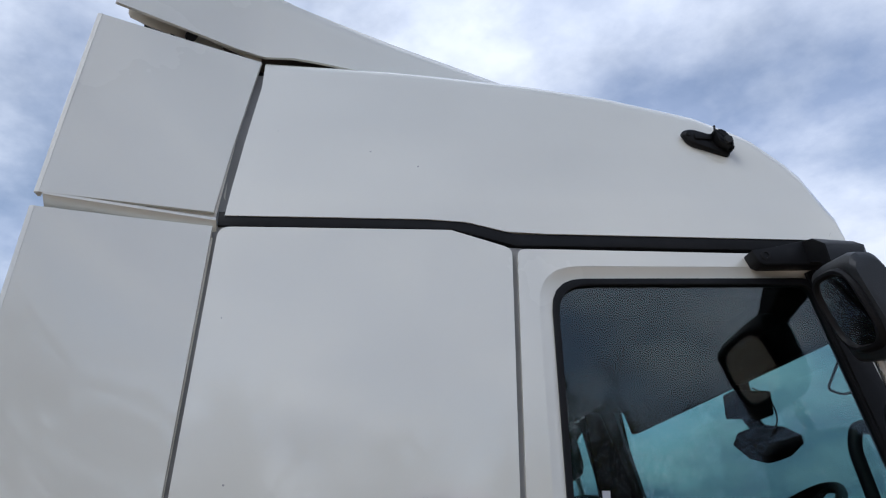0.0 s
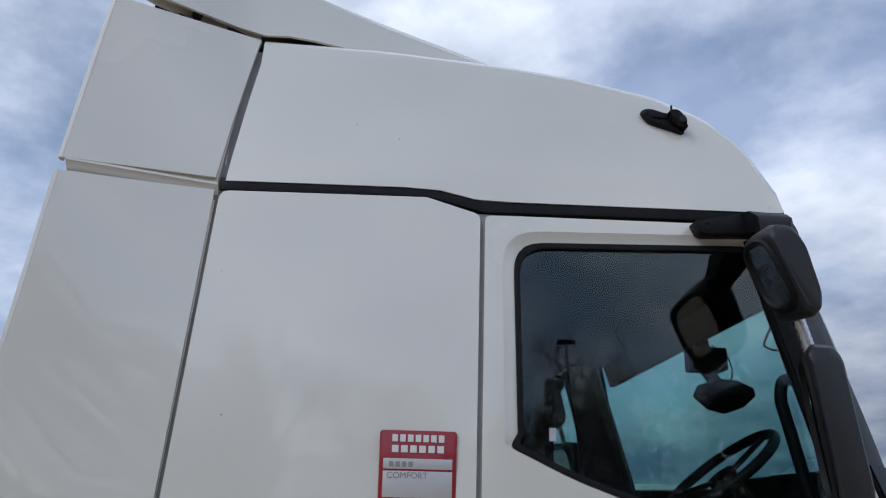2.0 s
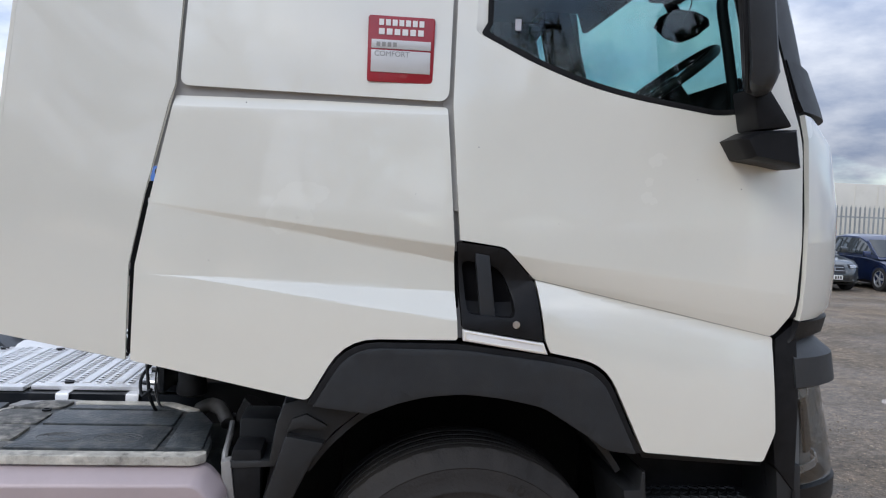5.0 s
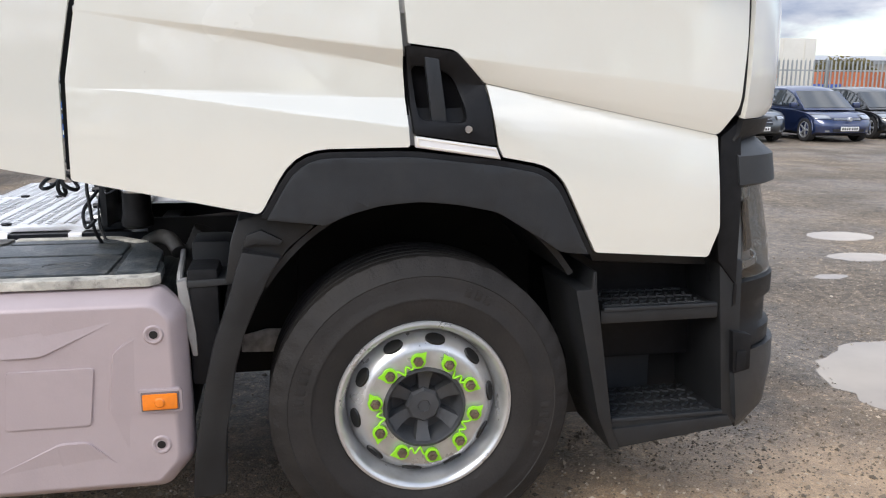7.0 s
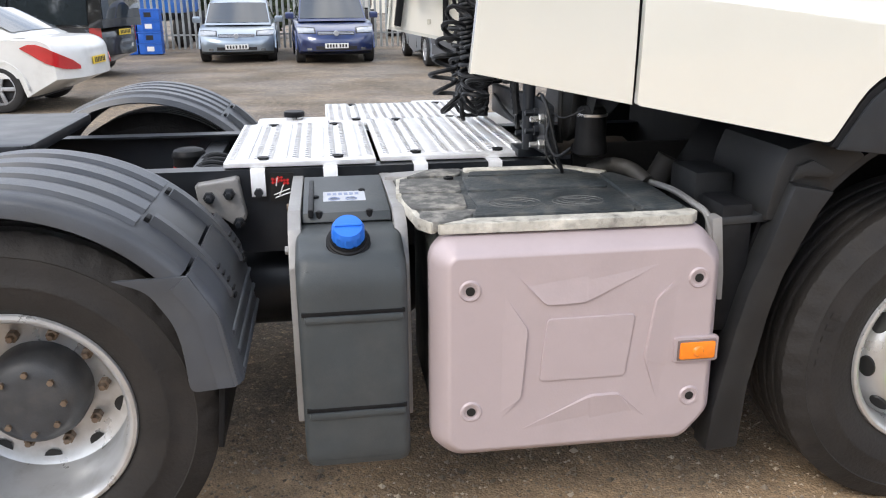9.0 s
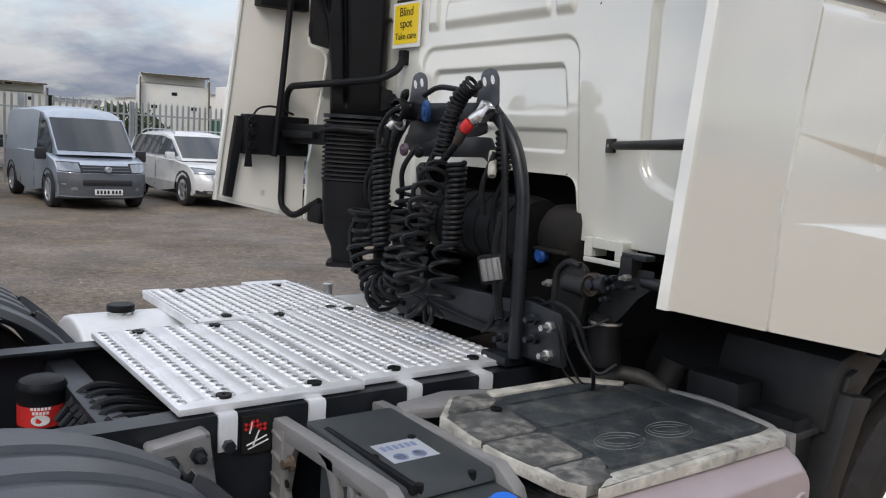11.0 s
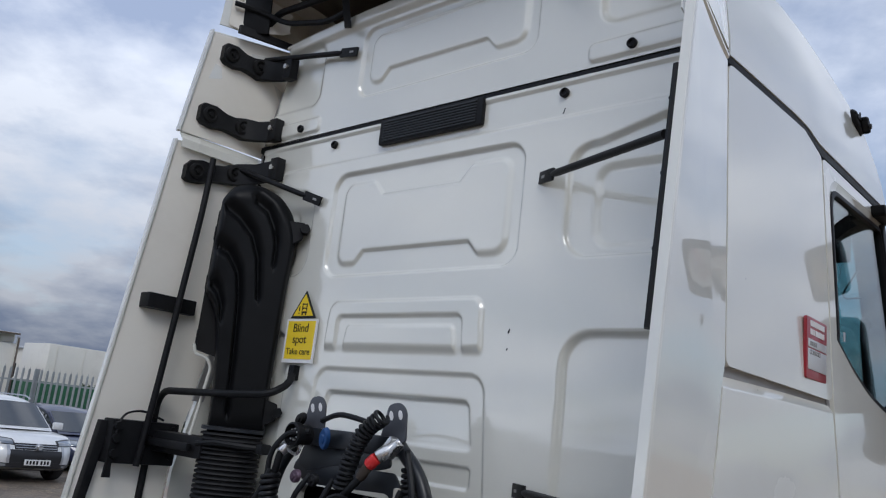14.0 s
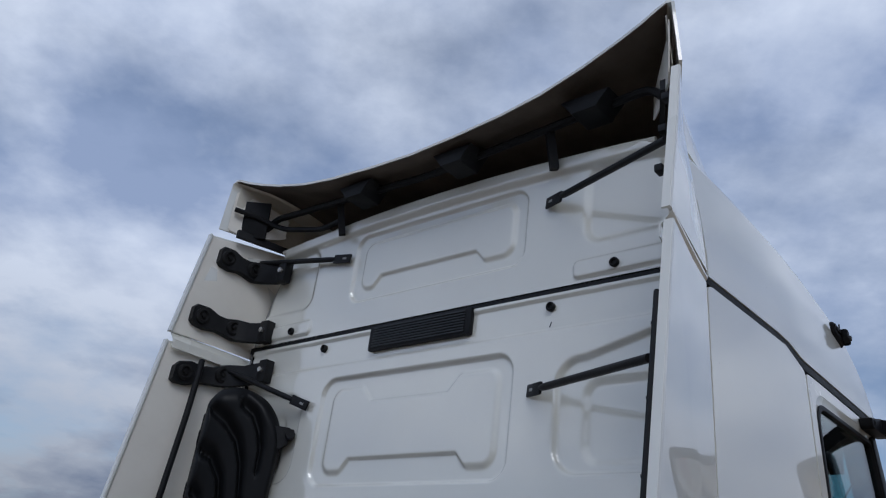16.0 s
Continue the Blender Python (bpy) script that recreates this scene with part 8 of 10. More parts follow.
for z in (2.52, 1.84):
    part("stack_lug", loftm([[slant(y, zz, o) for y, zz in ((1.70, z + 0.05), (1.60, z + 0.030), (1.585, z), (1.60, z - 0.03), (1.71, z - 0.06))] for o in (-0.01, -0.07)], closed=True), BLACKP, stack)
    c = slant(1.592, z, -0.02)
    part("lug_bolt", sweepm([c, c + Vector((-0.03, -0.04, 0))], 0.022, 6), BLACKP, stack)
turn_s = math.atan2(-0.581, 0.813)


def oval(z, half_w, half_d, n=36, p=3.0, cx=-1.03, cy=2.02):
    out = []
    for i in range(n):
        a = 2 * math.pi * i / n
        c, s = math.cos(a), math.sin(a)
        u, v = half_w * math.copysign(abs(c) ** (2 / p), c), half_d * math.copysign(abs(s) ** (2 / p), s)
        out.append((cx + u * math.cos(turn_s) - v * math.sin(turn_s), cy + u * math.sin(turn_s) + v * math.cos(turn_s), z))
    return out


secs = []
for k in range(14):
    z = 1.750 - 0.0185 * k
    for dz, dr in ((0.0, -0.006), (-0.003, 0.004), (-0.010, 0.006), (-0.014, -0.006)):
        secs.append(oval(z + dz, 0.118 + dr, 0.085 + dr))
part("bellows", loftm(secs, closed=True), BLACKP, stack, "ribbed rubber bellows", angle=70)
part("bellows_clamp", loftm([oval(z, 0.124, 0.091) for z in (1.772, 1.758)], closed=True), FRAME, stack)
part("recess_lip", sweepm(rounded([slant(2.232, 2.10, -0.070), slant(2.215, 2.062, -0.070), slant(2.11, 2.038, -0.072), slant(2.075, 2.00, -0.08), slant(2.15, 1.70, -0.09)], 0.03), 0.007, 8), WHITE, stack, "white rolled edge of the recess")
part("clamp_rod", sweepm([(-1.16, 2.06, 1.700), (-1.14, 1.98, 1.712), (-1.00, 1.86, 1.705)], 0.012, 8), BLACKP, stack)
part("clamp_lug", boxm(-1.02, -0.97, 1.83, 1.87, 1.685, 1.725, 0.008), BLACKP, stack)
part("lower_trunk", loftm([oval(z, a, b) for z, a, b in ((1.495, 0.118, 0.085), (1.38, 0.114, 0.085), (1.29, 0.104, 0.08), (1.22, 0.072, 0.07), (1.15, 0.064, 0.065))], closed=True), BLACKP, stack)
part("trunk_flange", loftm([oval(z, 0.085, 0.085, p=6) for z in (1.135, 1.152)], closed=True), BLACKP, stack)
part("trunk_box", boxm(-1.13, -1.03, 2.10, 2.22, 1.30, 1.39, 0.015), BLACKP, stack)
rail = rounded([(-0.912, 1.842, 2.015), (-0.945, 1.82, 1.965), (-1.02, 1.83, 1.918), (-1.10, 2.00, 1.902), (-1.15, 2.380, 1.890), (-1.15, 2.425, 1.84), (-1.15, 2.437, 1.46), (-1.15, 2.442, 1.35), (-1.15, 2.31, 1.312), (-1.11, 2.14, 1.40)], 0.05, 6)
part("grab_rail", sweepm(rail, 0.015, 10), BLACKP, truck, "bent black steel grab rail")
part("rail_foot", boxm(-0.925, -0.893, 1.825, 1.862, 1.985, 2.045, 0.006), BLACKP, truck)

# ---- fixings on the inner faces of the deflectors ----
part("carrier_box", boxm(-1.345, -1.045, 2.39, 2.478, 1.580, 1.755, 0.008), BLACKP, truck, "black steel carrier box")
part("carrier_arm", boxm(-1.16, -1.06, 2.03, 2.42, 1.640, 1.725, 0.008), BLACKP, truck)
part("carrier_arm", boxm(-1.19, -1.17, 2.08, 2.42, 1.665, 1.695, 0.004), BLACKP, truck)
part("carrier_bar", prismm([(-1.372, 1.745), (-1.330, 1.745), (-1.385, 1.385), (-1.418, 1.392)], "y", 2.435, 2.482, 0.003), BLACKP, truck)
for z in (1.62, 1.68, 1.73):
    part("bracket_stud", lathem([(0.018, 2.37), (0.018, 2.40)], "y", (-1.325, 0, z), 8), BLACKP, truck)
    part("bracket_stud", lathem([(0.014, 2.375), (0.014, 2.40)], "y", (-1.075, 0, z), 8), BLACKP, truck)
part("hanging_tag", prismm([(-1.345, 1.60), (-1.325, 1.60), (-1.318, 1.525), (-1.352, 1.525)], "y", 2.385, 2.395), BLACKP, truck)
part("cable_loop", sweepm(rounded([(-1.33, 2.38, 1.70), (-1.31, 2.39, 1.78), (-1.22, 2.40, 1.80), (-1.12, 2.40, 1.765)], 0.08), 0.005, 6), HOSE, truck)
part("support_rod", sweepm(rounded([(-1.222, 2.375, 1.575), (-1.20, 2.36, 1.90), (-1.14, 2.36, 2.70), (-1.128, 2.37, 2.935)], 0.1), 0.014, 10), BLACKP, truck, "long black support rod")
part("rod_bracket", boxm(-1.295, -1.065, 2.395, 2.478, 2.225, 2.29, 0.006), BLACKP, truck)
part("small_cleat", boxm(-1.245, -1.225, 2.455, 2.475, 1.395, 1.42, 0.003), CREAM, truck)


def cushion_bracket(x0, z0, z1, y0, tail_y):
    """A pressed black bracket with two rubber bosses, from the inner face of the far deflector to the corner of the wall."""
    secs = []
    for s_, top, foot in ((0.0, 0.028, -0.030), (0.06, 0.048, -0.046), (0.22, 0.052, -0.052), (0.38, 0.034, -0.040), (0.52, 0.034, -0.044), (0.66, 0.046, -0.052), (0.80, 0.040, -0.050), (1.0, 0.046, -0.050)):
        x = x0 + (-0.915 - x0) * min(1.0, s_ / 0.9)
        y = y0 - (y0 - tail_y) * max(0.0, (s_ - 0.45) / 0.55) ** 1.3
        z = z0 + (z1 - z0) * s_
        y = min(y, 2.5 - (flare if z > 3.03 else wing)(x, z) - 0.030)
        secs.append([(x, y - 0.018, z + top), (x, y, z + top + 0.006), (x + 0.004, y + 0.034, z + top), (x + 0.004, y + 0.034, z + foot), (x, y, z + foot - 0.006), (x, y - 0.018, z + foot)])
    ob = part("deflector_bracket", loftm(secs, closed=True), BLACKP, truck, "pressed black steel bracket with rubber bosses")
    for s_ in (0.14, 0.62):
        x, z = x0 + (-0.915 - x0) * s_ / 0.9, z0 + (z1 - z0) * s_
        y = y0 - (y0 - tail_y) * max(0.0, (s_ - 0.45) / 0.55) ** 1.3
        y = min(y, 2.5 - (flare if z > 3.03 else wing)(x, z) - 0.030)
        part("rubber_boss", lathem([(0.036, y - 0.012), (0.036, y - 0.030), (0.026, y - 0.034), (0.020, y - 0.024), (0.010, y - 0.024), (0.009, y - 0.034), (0.0, y - 0.035)], "y", (x, 0, z), 20), SHADEP, ob)
    part("bracket_tail", boxm(-0.945, -0.897, tail_y - 0.045, tail_y + 0.01, z1 - 0.055, z1 + 0.05, 0.006), BLACKP, ob)
    part("tail_bolt", lathem([(0.013, -0.945), (0.013, -0.96)], "x", (0, tail_y - 0.02, z1), 6), STEEL, ob)
    return ob


cushion_bracket(-1.150, 3.470, 3.425, 2.425, 2.205)
cushion_bracket(-1.205, 3.150, 3.125, 2.440, 2.245)
cushion_bracket(-1.220, 2.860, 2.925, 2.440, 2.185)
part("bracket_plate", obox(bmesh.new(), pose(-1.055, 2.335, 3.685, 0, -8, 38), 0.012, 0.13, 0.19, 0.005), BLACKP, truck)
part("stay_tube", sweepm(rounded([(-1.15, 2.390, 3.715), (-1.06, 2.325, 3.700), (-0.98, 2.20, 3.635), (-0.93, 1.95, 3.60), (-0.93, 1.82, 3.62)], 0.06), 0.013, 8), BLACKP, truck)
# struts from the wall to the deflectors
for a, b in (((-0.915, 0.690, 1.700), (-1.37, 0.055, 1.705)), ((-0.915, 0.690, 2.697), (-1.285, 0.07, 2.612)), ((-0.912, 0.668, 3.410), (-1.195, 0.07, 3.316)),
             ((-0.912, 1.755, 3.412), (-0.95, 2.40, 3.505)), ((-0.915, 1.852, 2.745), (-0.99, 2.38, 2.935))):
    a, b = Vector(a), Vector(b)
    d = (b - a)
    u = d.normalized()
    strut = part("strut", sweepm([a + u * 0.075, a + u * 0.10, a + u * 0.13, b], [0.008, 0.012, 0.0125, 0.0125], 10), BLACKP, truck, "black steel strut")
    m = Matrix.Translation(a + u * 0.030) @ d.to_track_quat("X", "Z").to_matrix().to_4x4()
    foot = part("strut_foot", obox(bmesh.new(), m, 0.105, 0.010, 0.042, 0.003), BLACKP, strut)
    part("foot_slot", obox(bmesh.new(), m @ Matrix.Translation((-0.018, 0.0, 0.0)), 0.024, 0.0125, 0.010, 0.002), CAST, foot)
part("edge_bar", sweepm([(-1.446 + 0.1106 * (z - 1.372) + 0.004, 0.046, z) for z in (2.79, 2.55, 2.30, 2.12)], 0.012, 8), BLACKP, truck)
for z in (2.70, 2.50, 2.31):
    part("edge_clip", boxm(-1.420 + 0.1106 * (z - 1.6), -1.400 + 0.1106 * (z - 1.6), 0.035, 0.060, z - 0.004, z + 0.004, 0.001), BLACKP, truck)
for z in (3.20, 3.35, 3.48):
    part("edge_clip", boxm(-1.225 + 0.15 * (z - 3.3), -1.190 + 0.15 * (z - 3.3), 0.06, 0.085, z - 0.014, z + 0.010, 0.004), BLACKP, truck)
# frame under the roof deflector
part("deflector_tube", sweepm(rounded([(-0.99, 0.15, 3.60), (-0.985, 0.22, 3.705), (-0.98, 1.25, 3.66), (-0.985, 2.28, 3.705), (-0.99, 2.35, 3.60)], 0.10), 0.016, 8), BLACKP, truck)
for y, z in ((0.45, 3.70), (1.06, 3.67), (1.62, 3.675)):
    part("deflector_cradle", prismm([(y - 0.10, z + 0.015), (y + 0.10, z + 0.015), (y + 0.07, z - 0.02), (y + 0.05, z - 0.05), (y - 0.05, z - 0.05), (y - 0.07, z - 0.02)], "x", -1.06, -0.94, 0.006), BLACKP, truck)
for y in (0.645, 1.80):
    part("deflector_leg", sweepm([(-0.93, y, 3.535), (-0.97, y + 0.01, 3.70)], 0.022, 4), BLACKP, truck)

# ---- blind spot sign ----
XS = -0.9125
sign = part("warning_sign", boxm(XS, XS + 0.006, 1.735, 1.930, 2.055, 2.235, 0.0), PRINT, truck, "yellow blind spot warning sticker with black print")
part("sign_field", boxm(XS - 0.0012, XS, 1.745, 1.918, 2.070, 2.226), YELLOW, sign)
for s, mt, dx in ((1.0, INK, 0.0), (0.80, YELLOW, 0.0012)):
    c = Vector((1.8315, 2.283))
    tri = [(c.x + (y - c.x) * s, c.y + (z - c.y) * s) for y, z in ((1.752, 2.238), (1.911, 2.238), (1.8315, 2.352))]
    part("sign_triangle", prismm(tri, "x", XS - 0.0008 - dx, XS + 0.004 - dx), mt, sign)
for y, z, w, h in ((1.826, 2.296, 0.026, 0.0045), (1.826, 2.279, 0.030, 0.0045), (1.826, 2.262, 0.034, 0.007), (1.8125, 2.284, 0.0045, 0.030), (1.8395, 2.284, 0.0045, 0.030), (1.815, 2.254, 0.007, 0.008), (1.837, 2.254, 0.007, 0.008), (1.858, 2.277, 0.005, 0.020), (1.858, 2.258, 0.005, 0.006)):
    part("sign_pictogram", boxm(XS - 0.0034, XS - 0.0022, y - w / 2, y + w / 2, z - h / 2, z + h / 2), INK, sign)
facing = Matrix(((0, 0, -1, 0), (-1, 0, 0, 0), (0, 1, 0, 0), (0, 0, 0, 1)))
for body, z, size in (("Blind", 2.196, 0.050), ("spot", 2.150, 0.050), ("Take care", 2.100, 0.038)):
    text("sign_text", body, size, Matrix.Translation((XS - 0.0022, 1.8315, z)) @ facing, INK, sign)

# ---- inside the cab ----
def seat(y):
    s = new("driver_seat")
    s.parent = truck
    part("seat_cushion", boxm(-0.30, 0.22, y - 0.25, y + 0.25, 1.80, 1.95, 0.05), SEATM, s)
    part("seat_base", boxm(-0.25, 0.15, y - 0.20, y + 0.20, 1.42, 1.80, 0.02), LINING, s)
    part("seat_back", prismm(arc_outline([(-0.36, 1.90), (-0.22, 1.90), (-0.30, 2.50), (-0.42, 2.50)], 0.05), "y", y - 0.24, y + 0.24, 0.03), SEATM, s)
    part("head_rest", boxm(-0.43, -0.32, y - 0.13, y + 0.13, 2.50, 2.68, 0.04), SEATM, s)


seat(0.60)
seat(1.92)
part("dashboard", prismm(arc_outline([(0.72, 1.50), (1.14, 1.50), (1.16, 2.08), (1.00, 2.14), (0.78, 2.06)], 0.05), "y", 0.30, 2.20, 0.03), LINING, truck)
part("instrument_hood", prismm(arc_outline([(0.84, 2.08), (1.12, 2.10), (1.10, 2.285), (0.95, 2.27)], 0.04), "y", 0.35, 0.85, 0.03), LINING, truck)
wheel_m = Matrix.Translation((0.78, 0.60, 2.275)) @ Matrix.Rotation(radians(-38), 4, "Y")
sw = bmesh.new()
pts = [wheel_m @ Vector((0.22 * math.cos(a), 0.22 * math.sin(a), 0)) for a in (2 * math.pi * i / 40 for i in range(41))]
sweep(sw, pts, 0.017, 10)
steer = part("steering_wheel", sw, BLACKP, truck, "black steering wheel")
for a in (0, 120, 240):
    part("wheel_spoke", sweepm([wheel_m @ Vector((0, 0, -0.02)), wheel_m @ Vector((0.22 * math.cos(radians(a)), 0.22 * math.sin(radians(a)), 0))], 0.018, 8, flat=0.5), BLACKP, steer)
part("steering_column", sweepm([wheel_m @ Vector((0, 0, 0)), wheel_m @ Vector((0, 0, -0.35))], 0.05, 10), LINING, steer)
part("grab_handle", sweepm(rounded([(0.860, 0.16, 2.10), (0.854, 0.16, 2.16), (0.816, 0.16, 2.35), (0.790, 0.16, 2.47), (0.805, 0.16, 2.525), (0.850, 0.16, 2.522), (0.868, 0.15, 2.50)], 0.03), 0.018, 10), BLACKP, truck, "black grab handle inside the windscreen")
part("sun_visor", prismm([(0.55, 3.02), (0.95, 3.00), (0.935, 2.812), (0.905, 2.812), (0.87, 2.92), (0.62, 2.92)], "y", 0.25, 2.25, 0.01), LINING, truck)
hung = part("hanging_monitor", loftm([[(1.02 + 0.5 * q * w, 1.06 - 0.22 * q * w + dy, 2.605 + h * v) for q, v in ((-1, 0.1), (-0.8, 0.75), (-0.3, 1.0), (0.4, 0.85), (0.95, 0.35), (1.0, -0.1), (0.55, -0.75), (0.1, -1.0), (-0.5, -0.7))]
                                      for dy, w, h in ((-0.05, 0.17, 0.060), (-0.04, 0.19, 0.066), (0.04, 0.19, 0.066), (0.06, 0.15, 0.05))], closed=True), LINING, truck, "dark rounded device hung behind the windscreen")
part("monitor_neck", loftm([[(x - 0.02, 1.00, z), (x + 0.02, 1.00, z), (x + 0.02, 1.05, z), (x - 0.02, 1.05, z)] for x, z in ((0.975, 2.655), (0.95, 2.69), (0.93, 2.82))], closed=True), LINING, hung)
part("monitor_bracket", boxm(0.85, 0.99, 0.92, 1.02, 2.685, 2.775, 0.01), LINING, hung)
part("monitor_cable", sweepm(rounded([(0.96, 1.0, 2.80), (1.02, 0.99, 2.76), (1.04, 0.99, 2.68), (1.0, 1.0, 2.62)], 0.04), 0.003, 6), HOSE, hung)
# added sheet keeps the far window dark behind the seats
part("window_blocker", thicken(loftm([[(x, 2.33 + 0.02 * math.sin(x * 60), z) for x in np.linspace(-0.20, 0.60, 40)] for z in (2.02, 2.95)], caps=False), 0.004), LINING, truck, "added dark folded sheet that closes off the far window")
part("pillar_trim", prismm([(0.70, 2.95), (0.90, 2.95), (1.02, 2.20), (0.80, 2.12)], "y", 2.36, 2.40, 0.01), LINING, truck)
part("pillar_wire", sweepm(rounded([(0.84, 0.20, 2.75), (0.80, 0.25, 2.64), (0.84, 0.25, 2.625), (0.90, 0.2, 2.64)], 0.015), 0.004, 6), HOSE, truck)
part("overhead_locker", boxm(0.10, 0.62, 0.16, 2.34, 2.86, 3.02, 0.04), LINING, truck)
part("window_sticker", boxm(0.088, 0.106, side(0.1, 2.35) + 0.010, side(0.1, 2.35) + 0.0125, 2.318, 2.352), LABELG, truck, "small faded sticker in the window")

# ---- parked vehicles ----
CARGLASS = material("dark_car_glass", (0.020, 0.026, 0.030), 0.05, spread=0.1, scale=2, rough_spread=0.02, coat=0.5)
CARBLACK = material("car_black_trim", (0.02, 0.02, 0.022), 0.5, spread=0.15)
LAMPW = material("headlamp_glass", (0.26, 0.28, 0.30), 0.10, metal=0.4, spread=0.12, scale=18, coat=0.8)
LAMPR = material("red_lamp", (0.50, 0.015, 0.02), 0.2, spread=0.1, coat=0.6)
PLATEW = material("number_plate_white", (0.78, 0.78, 0.76), 0.4, spread=0.03)
PLATEY = material("number_plate_yellow", (0.80, 0.56, 0.06), 0.4, spread=0.03)
CARTYRE = material("car_tyre", (0.025, 0.024, 0.024), 0.8, spread=0.2)
ALLOY = material("alloy_wheel", (0.45, 0.46, 0.48), 0.35, metal=0.6, spread=0.1)


def car_paint(name, c, metal=0.3):
    return material(name, c, 0.32, metal=metal, spread=0.05, scale=4, coat=0.7, dirt=(0.16, 0.14, 0.11), dirt_amount=0.15, dirt_scale=3)


SHAPES = {
    # belt line, then greenhouse; fractions of length from the middle (front +) and of height
    "hatch": dict(belt=[(-0.495, 0.30), (-0.49, 0.56), (-0.47, 0.62), (-0.2, 0.60), (0.15, 0.585), (0.36, 0.53), (0.455, 0.45), (0.495, 0.33), (0.49, 0.18)],
                  house=[(-0.475, 0.61), (-0.40, 0.93), (-0.22, 1.0), (-0.02, 0.995), (0.08, 0.93), (0.27, 0.565)], wheels=(-0.30, 0.315), clear=0.13),
    "sedan": dict(belt=[(-0.495, 0.30), (-0.49, 0.60), (-0.45, 0.67), (-0.30, 0.68), (0.05, 0.635), (0.20, 0.62), (0.40, 0.54), (0.47, 0.46), (0.497, 0.33), (0.49, 0.18)],
                  house=[(-0.36, 0.67), (-0.20, 0.95), (-0.08, 1.0), (0.03, 0.99), (0.10, 0.93), (0.25, 0.60)], wheels=(-0.29, 0.32), clear=0.12),
    "suv": dict(belt=[(-0.495, 0.30), (-0.49, 0.58), (-0.475, 0.64), (-0.2, 0.63), (0.16, 0.615), (0.38, 0.57), (0.46, 0.49), (0.495, 0.35), (0.49, 0.19)],
                house=[(-0.475, 0.63), (-0.42, 0.93), (-0.30, 0.99), (-0.02, 1.0), (0.07, 0.95), (0.25, 0.60)], wheels=(-0.29, 0.31), clear=0.14),
    "van": dict(belt=[(-0.495, 0.22), (-0.492, 0.50), (-0.2, 0.53), (0.20, 0.535), (0.30, 0.53), (0.44, 0.47), (0.48, 0.38), (0.497, 0.28), (0.49, 0.13)],
                house=[(-0.492, 0.49), (-0.485, 0.93), (-0.46, 0.985), (0.0, 1.0), (0.14, 0.97), (0.19, 0.90), (0.36, 0.52)], wheels=(-0.30, 0.32), clear=0.10),
}


def car(name, label, at, turn, kind, length, width, height, paint, plate="front", rails=False, low_trim=False, grille=True, rear_windows=True, trim_grey=None):
    sh = SHAPES[kind]
    e = group(name, label, "van" if kind == "van" else "car", at, turn)
    hw = width / 2
    rw = 0.325 if kind in ("hatch", "sedan") else 0.345
    bottom, front_x, rear_x = sh["clear"] * height, sh["wheels"][1] * length, sh["wheels"][0] * length
    out = arc_outline([(a * length, b * height) for a, b in sh["belt"]], [0.0] + [0.22] * (len(sh["belt"]) - 2) + [0.0])
    out.append((front_x + rw + 0.07, bottom))
    for cx in (front_x, rear_x):
        for i in range(9):
            a = math.pi * i / 8
            out.append((cx + (rw + 0.05) * math.cos(a), max(bottom, rw + (rw + 0.05) * math.sin(a) * 0.98)))
        if cx == front_x:
            out.append((0.0, bottom))
    out.append((rear_x - rw - 0.10, bottom + 0.03))
    secs = []

    def skin(x, s, z, off=0.0):
        """A point of the body: the side outline carried across the width, with corners rounded in plan."""
        q = abs(s)
        nose = max(0.0, (abs(x) / length - 0.30) / 0.20)
        x -= math.copysign((0.055 + 0.020 * (x > 0)) * length * q ** 4 * nose ** 1.3, x)
        zz = z - (0.02 + 0.05 * max(0, z / height - 0.45)) * q ** 5 if z > 0.42 * height else z
        return (x + math.copysign(off, x), s * (hw + off) * (1.0 if z > 0.25 * height else 0.97) * (1 - (0.065 if x > 0 else 0.03) * min(1.0, nose) ** 1.5), zz)

    def patch(nm, end, s0, s1, z0, z1, skin_mat, label="", off=0.008, slant=0.0, parent=None):
        """A piece that follows the front (end 1) or the rear (end -1) of the body."""
        edge = sorted((b * height, a * length) for a, b in sh["belt"] if a * end > 0.2)
        rows_ = []
        for i in range(6):
            row = []
            for j in range(11):
                s_ = s0 + (s1 - s0) * j / 10
                z_ = (z0 + (z1 - z0) * i / 5 + slant * (abs(s_) - min(abs(s0), abs(s1))) * (0.4 + 0.6 * i / 5)) * height
                row.append(skin(float(np.interp(z_, [p[0] for p in edge], [p[1] for p in edge])), s_, z_, off))
            rows_.append(row)
        return part(nm, thicken(loftm(rows_, caps=False), 0.014), skin_mat, parent or e, label)

    for s in (-1, -0.985, -0.95, -0.88, -0.78, -0.6, -0.4, -0.2, 0, 0.2, 0.4, 0.6, 0.78, 0.88, 0.95, 0.985, 1):
        secs.append([skin(x, s, z) for x, z in out])
    bm = bmesh.new()
    rows = [[bm.verts.new(p) for p in r] for r in secs]
    for ra, rb in zip(rows, rows[1:]):
        for k in range(len(ra)):
            j = (k + 1) % len(ra)
            bm.faces.new((ra[k], ra[j], rb[j], rb[k]))
    caps = [bm.faces.new(rows[0][::-1]), bm.faces.new(rows[-1])]
    bmesh.ops.triangulate(bm, faces=caps)
    body = part("body", bm, paint, e, angle=30)
    part("underbody", boxm(rear_x - 0.35, front_x + 0.35, -hw * 0.80, hw * 0.80, bottom - 0.02, 0.42 * height, 0.02), CARBLACK, e)
    # greenhouse
    hs = [(a * length, b * height) for a, b in sh["house"]]
    zb, zt = hs[0][1], max(z for _, z in hs)
